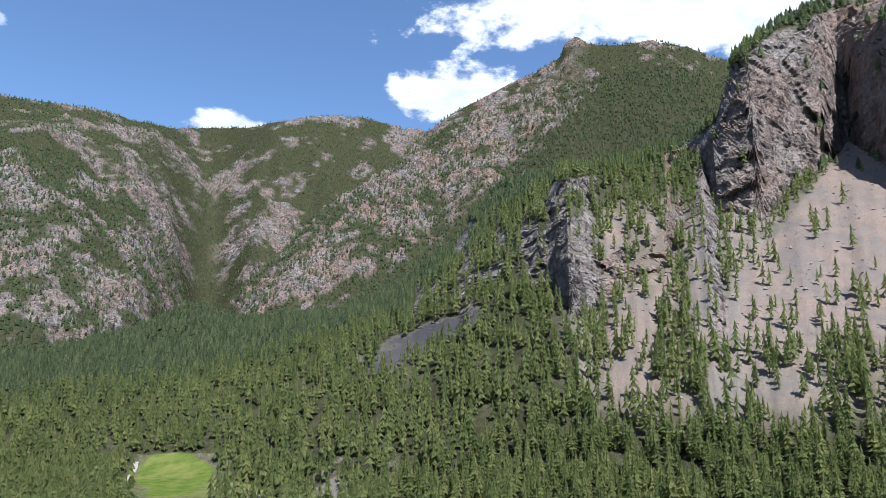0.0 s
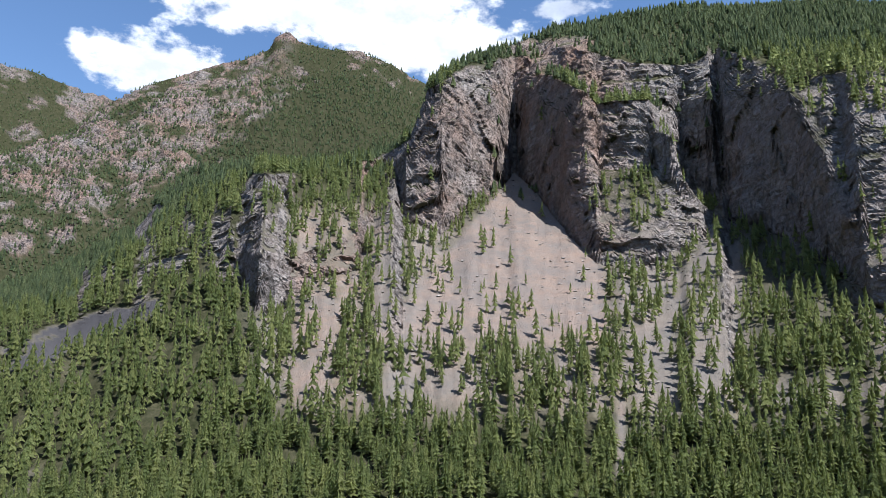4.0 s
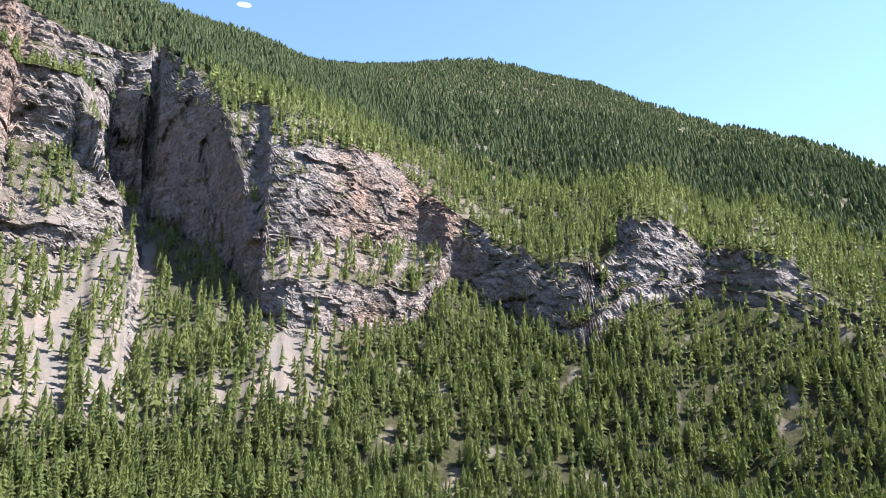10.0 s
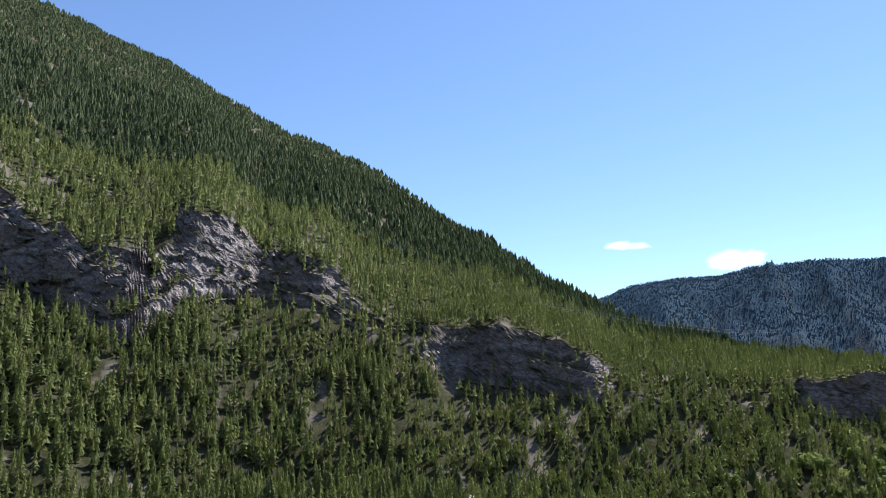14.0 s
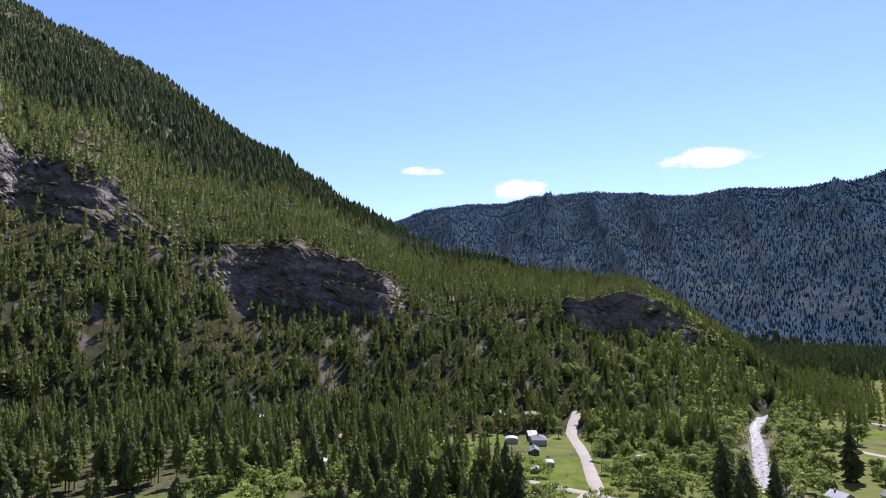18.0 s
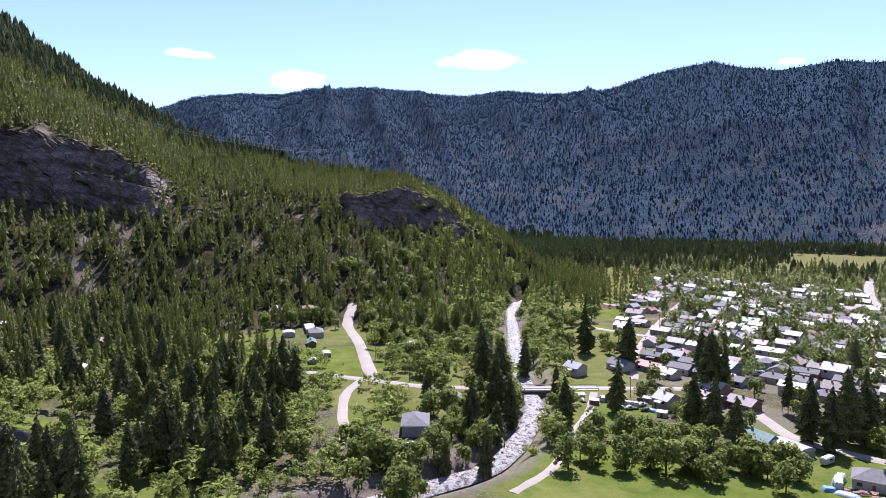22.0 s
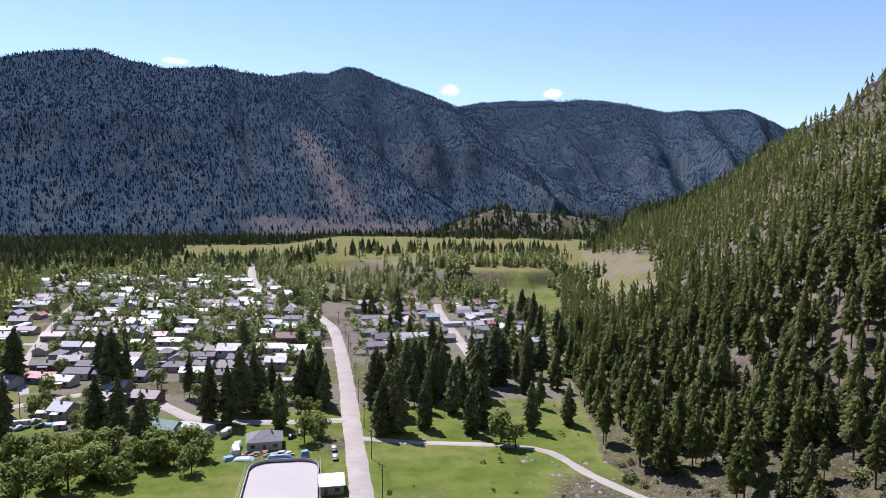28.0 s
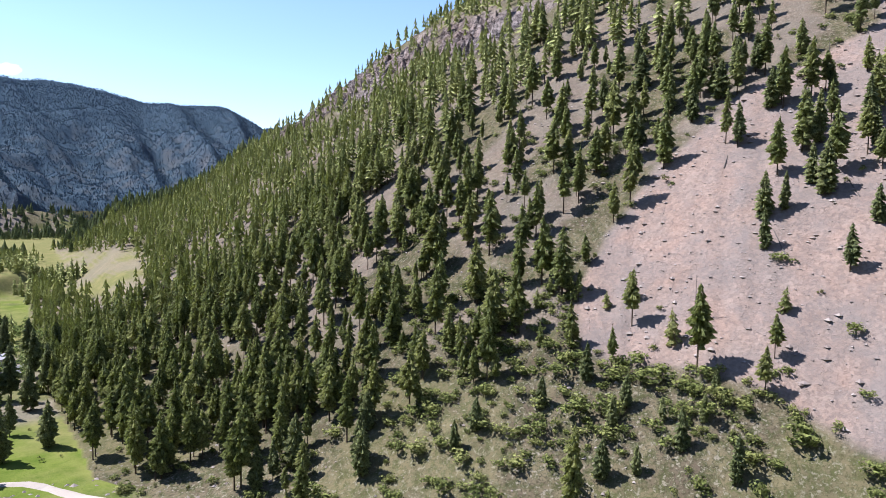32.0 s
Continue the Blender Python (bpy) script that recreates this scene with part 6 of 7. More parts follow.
def build_lone_trees():
    rng = np.random.default_rng(77)
    # tall firs of the town, of the lane and of the creek banks
    town = [(44, -283), (36, -277), (28, -297), (33, -290), (16, -270), (4, -309), (-2, -293), (2, -302), (8, -300), (97, -339), (90, -342), (94, -334), (115, -274), (142, -352), (146, -358), (176, -369), (107, -362), (63, -256), (71, -258), (80, -262)]
    lane = [(-22, -256), (-28, -259), (-25, -268), (-29, -280), (-40, -262), (-43, -314), (-60, -287), (-74, -312), (-70, -300), (-89, -342), (-55, -314), (-95, -309), (-109, -328), (-38, -307), (-23, -292), (-50, -300), (-82, -320)]
    bank = [(308, -182), (267, -186), (252, -196), (246, -204), (260, -178), (233, -200), (210, -124), (223, -150), (215, -161), (379, -217), (417, -363), (160, -252), (164, -260), (152, -236), (190, -282), (182, -272), (196, -296)]
    stand(SPRUCES, town, 21, 31, rng)
    stand(SPRUCES, lane, 20, 30, rng)
    stand(SPRUCES, bank, 20, 31, rng)
    stand(SPRUCES, [(159, -236), (145, -237), (139, -217), (148, -213), (136, -181), (125, -189), (184, -231), (148, -281), (123, -241), (180, -308)], 15, 24, rng)
    a_of = lambda x, y: polar(x, y)[0]
    stand(SPRUCES, spread(rng, 85, 170, 470, -250, 20, lambda x, y: (a_of(x, y) < np.where(np.hypot(x, y) < 430, 130, 136)) & (np.hypot(x, y) > 175) & (np.hypot((x - 290) / 38, (y + 110) / 32) > 1) & (np.hypot((x - 255) / 28, (y + 222) / 22) > 1), 6), 15, 28, rng)
    stand(SPRUCES, spread(rng, 26, 20, 220, -460, -300, lambda x, y: x < 60 + (-y - 300) * 0.5, 8), 12, 22, rng)
    stand(SPRUCES, spread(rng, 24, -115, -22, -345, -252, lambda x, y: x > -120, 6), 16, 27, rng)
    stand(SPRUCES, spread(rng, 14, 200, 246, -120, -8, lambda x, y: np.hypot(x, y) > 214, 5), 14, 24, rng)
    stand(SPRUCES, spread(rng, 30, -150, -24, -560, -300, lambda x, y: x > -160, 5), 14, 26, rng)
    stand(SPRUCES, [(230, -22), (236, -10), (228, -50), (232, -62), (226, -72), (221, -84), (214, -96), (238, -40), (204, -108), (212, -120)], 17, 26, rng)
    prng = random.Random(12)
    belt = [conifer(prng, 26, prng.uniform(0.22, 0.3), 0.05, 3, slim=0.7) for _ in range(5)]
    spots = spread(rng, 240, 40, 330, -1000, -770, lambda x, y: fbm(x / 60, y / 60, n=2, seed=3) > 0.47, 3) + spread(rng, 430, -260, 40, -780, -590, lambda x, y: fbm(x / 50, y / 50, n=2, seed=4) > 0.45, 3)
    spots += spread(rng, 200, 0, 270, -790, -390, lambda x, y: x < 90 + (-y - 300) * 0.45, 3) + spread(rng, 60, -170, -30, -600, -330, lambda x, y: x > -180, 3)
    bx, by = np.array([p[0] for p in spots]), np.array([p[1] for p in spots])
    plant("valley_conifers", belt, bx, by, land(bx, by)[0] - 0.1, rng.uniform(10, 21, len(bx)), "dark green conifers scattered round the town and along the bench", "trees", [M_NEEDLE, M_BARK], rng)
    ahead = lambda x, y: np.where(polar(x, y)[0] < 100, polar(x, y)[0] + 360, polar(x, y)[0])
    stand(SPRUCES, [(-219, -57), (-233, -55), (-229, -60), (-240, -45), (-243, -50), (-217, -34), (-256, -77), (-260, -52), (-264, -57), (-274, -71), (-281, -53), (-267, -39), (-232, -30)], 11, 19, rng)
    stand(SPRUCES, [(-268, -98), (-291, -82), (-279, -91), (-282, -95), (-286, -88), (-315, -119), (-256, -35), (-259, -115), (-277, -140), (-302, -136), (-290, -128), (-296, -120)], 11, 19, rng)
    stand(SPRUCES, [(-162, -97), (-145, -114), (-151, -111), (-170, -76), (-164, -77), (-153, -74), (-157, -67), (-169, -66), (-164, -59), (-171, -56), (-178, -56), (-172, -89), (-162, -45), (-154, -135)], 7, 13, rng)
    stand(SPRUCES, [(-131, -135), (-134, -139), (-143, -145), (-146, -149), (-122, -163), (-118, -165), (-128, -160)], 12, 18, rng)
    drop_source(SPRUCES)
    rows = [(103, -205), (96, -213), (88, -217), (80, -222), (71, -226), (62, -231), (108, -236), (118, -222), (135, -257), (46, -246), (1, -258), (6, -252), (75, -219), (92, -222), (54, -238), (-65, -241), (-69, -236)]
    stand(LEAFY, rows, 8, 14, rng)
    stand(LEAFY, spread(rng, 34, 38, 118, -252, -208, lambda x, y: y < -214 - (x < 90) * (90 - x) * 0.2, 3.5), 7, 13, rng)
    left = lambda x, y: ((a_of(x, y) < 128) | (a_of(x, y) > 137) | (np.hypot(x, y) > 475)) & (creek_distance(x, y) > 14) & (np.hypot((x - 255) / 30, (y + 226) / 18) > 1)
    stand(LEAFY, spread(rng, 110, 205, 420, -470, -255, lambda x, y: left(x, y) & (y < -262 - (x - 205) * 0.2), 5), 8, 15, rng)
    stand(LEAFY, spread(rng, 48, 118, 205, -262, -150, lambda x, y: (creek_distance(x, y) < 46) & (x > 128 - (y + 150) * 0.1), 4), 7, 14, rng)
    stand(LEAFY, spread(rng, 50, 160, 330, -700, -300, lambda x, y: creek_distance(x, y) < 34, 5), 8, 14, rng)
    stand(LEAFY, spread(rng, 22, 190, 330, -230, -60, lambda x, y: np.hypot(x, y) > 190, 7), 7, 13, rng)
    stand(LEAFY, spread(rng, 70, 0, 220, -440, -270, lambda x, y: x < 90 + (-y - 250) * 0.6, 4.5), 5, 10, rng)
    gardens = [(t[0], t[1], np.zeros(len(t[1]), int)) for t in (leafy_far(random.Random(i)) for i in range(5))]
    spots = spread(rng, 820, 0, 285, -800, -360, lambda x, y: x < 90 + (-y - 300) * 0.45, 2.4) + spread(rng, 150, -170, -20, -620, -330, lambda x, y: x > -180, 3.5)
    gx, gy = np.array([p[0] for p in spots]), np.array([p[1] for p in spots])
    plant("garden_trees", gardens, gx, gy, land(gx, gy)[0] - 0.1, rng.uniform(5, 11, len(gx)), "leafy garden trees and hedges between the houses", "trees", [M_GARDEN], rng)
    rule = lambda x, y: ((a_of(x, y) > 136.5) & (np.hypot(x, y) > 345) & (np.hypot((x - 365) / 55, (y + 425) / 36) > 0.5)) | ((creek_distance(x, y) > 9) & (creek_distance(x, y) < 24) & (np.hypot(x, y) > 215))
    spots = spread(rng, 450, 120, 440, -620, -200, lambda x, y: rule(x, y) & (creek_distance(x, y) > 8) & ((x > 168 - (y + 289) * 0.62) | (creek_distance(x, y) < 26)), 3.2)
    spots += spread(rng, 330, 130, 380, -255, -90, lambda x, y: (a_of(x, y) < 140) & (np.hypot(x, y) > 190), 4)
    gx, gy = np.array([p[0] for p in spots]), np.array([p[1] for p in spots])
    plant("bank_thicket", gardens, gx, gy, land(gx, gy)[0] - 0.1, rng.uniform(5, 12, len(gx)), "bright green leafy thicket along the creek banks", "trees", [M_THICKET], rng, (0.9, 1.5))
    drop_source(LEAFY)
    ah = lambda x, y: np.where(polar(x, y)[0] < 100, polar(x, y)[0] + 360, polar(x, y)[0])
    shrubs = [(t[0], t[1], np.zeros(len(t[1]), int)) for t in (shrub_far(random.Random(60 + i)) for i in range(6))]
    spots = spread(rng, 720, -340, -70, -260, 70, lambda x, y: (ah(x, y) > 205) & (np.hypot(x, y) > 160) & (np.hypot(x, y) < 340), 2.0)
    spots += spread(rng, 650, -330, -80, -230, 70, lambda x, y: (ah(x, y) > 226) & (np.hypot(x, y) > 175) & (np.hypot(x, y) < 330) & (land(x, y)[0] < 60), 1.5)
    sx, sy = np.array([p[0] for p in spots]), np.array([p[1] for p in spots])
    sz, sform = land(sx, sy)
    stony = cover(sx, sy, sz, sform, 0 * sx)[0][1] > 0.75
    few = ~stony | (rng.random(len(sx)) < 0.1)
    sx, sy = sx[few], sy[few]
    plant("slope_shrubs", shrubs, sx, sy, land(sx, sy)[0] - 0.1, rng.uniform(1.5, 3.0, len(sx)) + 2.5 * rng.random(len(sx)) ** 3, "green and yellow-green shrubs dotted over the stony slope", "shrubs", [M_SCRUB], rng, (1.2, 2.2))
    firs = [conifer(prng, 60, prng.uniform(0.24, 0.32), 0.03, 3, 0.6, slim=0.36) for _ in range(5)]
    spots = spread(rng, 95, -330, -90, -220, 60, lambda x, y: (ah(x, y) > 233) & (np.hypot(x, y) > 200) & (np.hypot(x, y) < 335) & (land(x, y)[0] < 62) & (fbm(x / 30, y / 30, n=2, seed=9) > 0.44), 3.5)
    fx, fy = np.array([p[0] for p in spots]), np.array([p[1] for p in spots])
    plant("young_firs", firs, fx, fy, land(fx, fy)[0] - 0.1, rng.uniform(5, 11, len(fx)), "young green firs at the foot of the stony slope", "trees", [M_NEEDLE, M_BARK], rng)
    stand(BUSHES, spread(rng, 24, -330, -70, -260, 60, lambda x, y: (ah(x, y) > 205) & (np.hypot(x, y) > 160) & (np.hypot(x, y) < 330), 3), 2.2, 5.0, rng)
    stand(BUSHES, spread(rng, 60, 160, 330, -300, -120, lambda x, y: np.hypot(x, y) > 190, 3), 1.5, 4, rng)
    stand(BUSHES, spread(rng, 30, -110, -20, -300, -180, lambda x, y: np.hypot(x, y) > 200, 3), 1.2, 3, rng)
    drop_source(BUSHES)


build_lone_trees()

# ---------------------------------------------------------------- works and loose things of the town


def ring(rx, ry, corner, n=6):
    """The outline of a rounded rectangle."""
    out = []
    for cx, cy, t0 in ((rx - corner, ry - corner, 0), (-rx + corner, ry - corner, 90), (-rx + corner, -ry + corner, 180), (rx - corner, -ry + corner, 270)):
        for i in range(n + 1):
            t = radians(t0 + 90 * i / n)
            out.append((cx + corner * math.cos(t), cy + corner * math.sin(t)))
    return out


def extrude(outline, z0, z1):
    n = len(outline)
    return solid([(x, y, z0) for x, y in outline] + [(x, y, z1) for x, y in outline], [(i, (i + 1) % n, n + (i + 1) % n, n + i) for i in range(n)] + [tuple(range(n)), tuple(range(n, 2 * n))])


def wall_ring(outer, inner, z0, z1):
    n = len(outer)
    pts = [(x, y, z) for ln, z in ((outer, z0), (outer, z1), (inner, z1), (inner, z0)) for x, y in ln]
    fs = []
    for k in range(4):
        for i in range(n):
            j = (i + 1) % n
            a, b = k * n, ((k + 1) % 4) * n
            fs.append((a + i, a + j, b + j, b + i))
    return solid(pts, fs)


def build_rink():
    ob = thing("hockey_rink", "outdoor hockey rink with a pale concrete floor and white boards", "rink")
    ob.matrix_world = pose(12.3, -204.5, ground_z(12, -204) + 0.1, 0, 0, -0.5)
    part("floor_slab", extrude(ring(11.0, 29.0, 6.5), -0.3, 0.12), paint("rink_concrete", (0.56, 0.525, 0.47), (0.68, 0.635, 0.57), 0.8, 0.15), ob, "pale grey concrete slab")
    part("rink_wall", wall_ring(ring(11.25, 29.25, 6.7), ring(11.12, 29.12, 6.6), 0.0, 1.25), paint("rink_boards", (0.66, 0.66, 0.68), (0.76, 0.76, 0.77)), ob, "white rink boards")
    part("kick_plate", wall_ring(ring(11.115, 29.115, 6.6), ring(11.06, 29.06, 6.55), 0.1, 0.4), paint("kick_strip", (0.04, 0.04, 0.05), (0.08, 0.08, 0.1)), ob, "dark kick strip")
    part("top_rail", wall_ring(ring(11.3, 29.3, 6.75), ring(11.08, 29.08, 6.55), 1.251, 1.32), M_STEEL, ob)
    for x, y in ring(11.9, 29.9, 7.2, 3):
        part("fence_post", rod((x, y, -0.3), (x, y, 3.2), 0.04, 0.04, 6), M_STEEL, ob)
    for z in (1.6, 3.15):
        part("fence_rail", wall_ring(ring(11.93, 29.93, 7.23, 4), ring(11.88, 29.88, 7.18, 4), z, z + 0.05), M_STEEL, ob)


def build_bridge():
    ob = thing("road_bridge", "short concrete bridge with pale railings over the creek", "bridge")
    a, b = Vector((172, -277, 0)), Vector((138, -304, 0))
    mid, d = (a + b) / 2, b - a
    ob.matrix_world = pose(mid.x, mid.y, 0, 0, 0, math.degrees(math.atan2(d.y, d.x)))
    h = d.length / 2
    part("deck", box(-h, -3.6, -0.5, h, 3.6, 0.12), M_CONC, ob)
    for s in (-1, 1):
        part("girder", box(-h, s * 3.2 - 0.2, -1.4, h, s * 3.2 + 0.2, -0.51), paint("girder_green", (0.05, 0.12, 0.1), (0.1, 0.18, 0.15)), ob, "dark green steel girder")
        part("railing", box(-h, s * 3.5 - 0.06, 0.75, h, s * 3.5 + 0.06, 1.0, 0.02), paint("rail_pale", (0.5, 0.42, 0.38), (0.62, 0.55, 0.5)), ob)
        for i in range(9):
            x = -h + 0.3 + (2 * h - 0.6) * i / 8
            part("rail_post", box(x - 0.1, s * 3.5 - 0.1, 0.121, x + 0.1, s * 3.5 + 0.1, 0.74), M_CONC, ob)
        part("abutment", box(s * h - 1.2, -3.8, -4, s * h + 1.2, 3.8, -0.52), M_CONC, ob)


def pole_thing():
    ob = thing("utility_pole", "weathered wooden utility pole with a crossarm beside the street", "pole", "utility poles")
    part("post", rod((0, 0, -1), (0, 0, 10.5), 0.17, 0.11, 8), M_WOOD, ob)
    part("crossarm", box(-1.2, -0.06, 9.6, 1.2, 0.06, 9.75), M_WOOD, ob)
    for x in (-1.0, -0.4, 0.4, 1.0):
        part("insulator", rod((x, 0, 9.75), (x, 0, 9.98), 0.05, 0.04, 6), M_CONC, ob)
    part("transformer", rod((0.28, 0, 8.2), (0.28, 0, 9.1), 0.22, 0.22, 10), M_STEEL, ob)
    return ob


def build_poles():
    spots = [(-18, -201), (-17, -233), (-16.5, -266), (-16, -300), (-16, -328), (-16, -376), (-15.5, -398), (-15, -436), (-12, -480)]
    src = pole_thing()
    src.matrix_world = pose(*spots[0], ground_z(*spots[0]), 0, 0, 2)
    for x, y in spots[1:] + [(133, -213), (120, -300), (217, -259), (236, -262), (262, -283), (300, -316), (60, -318), (74, -402), (14, -523), (48, -640), (95, -520), (148, -392), (168, -470)]:
        copy_thing(src, pose(x, y, ground_z(x, y), 0, 0, random.Random(int(x * 7 + y)).uniform(-8, 8)))
    # wires along the main street
    line = thing("overhead_wire", "thin dark wires strung along the street poles", "wire")
    for k in (-1.0, -0.4, 0.4, 1.0):
        bm = bmesh.new()
        for (x0, y0), (x1, y1) in zip(spots, spots[1:]):
            for i in range(4):
                p = []
                for t in (i / 4, (i + 1) / 4):
                    p.append((x0 + (x1 - x0) * t + k, y0 + (y1 - y0) * t, 10.0 - 2.2 * t * (1 - t)))
                rod(p[0], p[1], 0.025, 0.025, 3, bm)
        part("wire", bm, M_RUBBER, line)
    # the line across the wooded hill
    far = thing("power_line", "thin high-voltage cables strung across the wooded hillside", "wire")
    pts = [compass(a, 0) * (r * 1.0) + Vector((0, 0, EYE_Z + r * math.tan(radians(e)))) for a, e, r in ((97, 14.6, 1000), (100.7, 12.4, 900), (116.2, 6.15, 760), (127.5, 4.0, 800), (134, 3.6, 900))]
    for s in (0.0, 5.0):
        bm = bmesh.new()
        for p, q in zip(pts, pts[1:]):
            for i in range(6):
                u, v = i / 6, (i + 1) / 6
                f = lambda t: p + (q - p) * t + Vector((0, 0, s * 0.6 - 12 * t * (1 - t) + 3))
                rod(f(u), f(v), 0.13, 0.13, 3, bm)
        part("cable", bm, M_STEEL, far)


def car_thing(name, colour, label, kind="car"):
    ob = thing(name, label, kind, "parked cars")
    van = kind == "truck"
    side = [(-2.2, 0.35), (2.2, 0.35), (2.25, 0.8), (1.35, 0.95), (0.85, 1.5 if not van else 1.75), (-1.2, 1.5 if not van else 1.75), (-1.75, 1.0), (-2.25, 0.9)]
    if van:
        side = [(-2.6, 0.4), (2.5, 0.4), (2.55, 0.95), (1.6, 1.1), (1.05, 1.8), (-0.3, 1.8), (-0.5, 1.15), (-2.6, 1.1)]
    n = len(side)
    bm = solid([(x, -0.86, z) for x, z in side] + [(x, 0.86, z) for x, z in side], [tuple(range(n)), tuple(range(n, 2 * n))] + [(i, (i + 1) % n, n + (i + 1) % n, n + i) for i in range(n)])
    bmesh.ops.bevel(bm, geom=list(bm.edges), offset=0.07, segments=2, affect="EDGES")
    part("body", bm, colour, ob, shade=True)
    top = 1.42 if not van else 1.7
    x0, x1 = (-1.15, 0.85) if not van else (-0.25, 1.05)
    for s in (-1, 1):
        part("side_window", box(x0, s * 0.845 - 0.03, 1.02, x1 - 0.1, s * 0.845 + 0.03, top - 0.05, 0.01), M_GLASS, ob)
    part("windscreen", solid([(x1 + 0.02, -0.7, top), (x1 + 0.02, 0.7, top), (x1 + 0.5, 0.72, 1.0), (x1 + 0.5, -0.72, 1.0), (x1 - 0.1, -0.7, top - 0.1), (x1 - 0.1, 0.7, top - 0.1), (x1 + 0.3, 0.72, 0.95), (x1 + 0.3, -0.72, 0.95)],
                             [(0, 1, 2, 3), (4, 5, 6, 7), (0, 1, 5, 4), (1, 2, 6, 5), (2, 3, 7, 6), (3, 0, 4, 7)]), M_GLASS, ob)
    for x in (-1.4, 1.4):
        for s in (-1, 1):
            w = part("wheel", rod((x, s * 0.72, 0.33), (x, s * 0.92, 0.33), 0.33, 0.33, 14), M_RUBBER, ob)
            part("rim", rod((x, s * 0.9, 0.33), (x, s * 0.935, 0.33), 0.19, 0.19, 10), M_STEEL, w)
    for s in (-1, 1):
        part("headlight", box(2.13 + 0.3 * van, s * 0.62 - 0.14, 0.66, 2.27 + 0.3 * van, s * 0.62 + 0.14, 0.79, 0.02), M_TRIM, ob)
    return ob


def build_cars():
    rnd = random.Random(8)
    tones = [("white", (0.75, 0.75, 0.74), (0.82, 0.82, 0.8)), ("silver", (0.42, 0.43, 0.45), (0.5, 0.5, 0.52)), ("red", (0.42, 0.02, 0.03), (0.5, 0.04, 0.05)), ("black", (0.02, 0.02, 0.022), (0.035, 0.035, 0.04)), ("blue", (0.04, 0.1, 0.28), (0.06, 0.14, 0.34))]
    src = []
    for nm, a, b in tones:
        src.append(car_thing("car", paint("car_%s" % nm, a, b, 0.25, 1.0, 0.6), "%s car parked at the roadside" % nm))
    src.append(car_thing("pickup_truck", paint("truck_white", (0.72, 0.72, 0.72), (0.8, 0.8, 0.8), 0.3, 1.0, 0.6), "white pickup truck parked on gravel", "truck"))
    spots = [(-4.5, -243, 93, 0), (-4.7, -234.5, 92, 0), (164, -187, 20, 2), (158, -190, 25, 5), (156, -184, 10, 3), (11, -258, 80, 3), (8, -262, 95, 1)]
    for h in PLOTS[::6]:
        t = radians(h[2])
        spots.append((h[0] + math.sin(t) * 7.5 + rnd.uniform(-3, 3), h[1] - math.cos(t) * 7.5 + rnd.uniform(-1, 1), h[2] + rnd.uniform(-10, 10), rnd.randrange(6)))
    for _ in range(16):
        spots.append((rnd.uniform(104, 134), rnd.uniform(-296, -278), rnd.uniform(0, 180), rnd.randrange(6)))
    used = []
    for x, y, t, k in spots:
        if min([math.hypot(x - u[0], y - u[1]) for u in used] + [9]) < 3.2 or float(home_distance(np.array([x]), np.array([y]))[0]) < 0.5 - 3.0:
            continue
        used.append((x, y))
        copy_thing(src[k], pose(x, y, ground_z(x, y) + 0.02, 0, 0, t))
    drop_source(src)


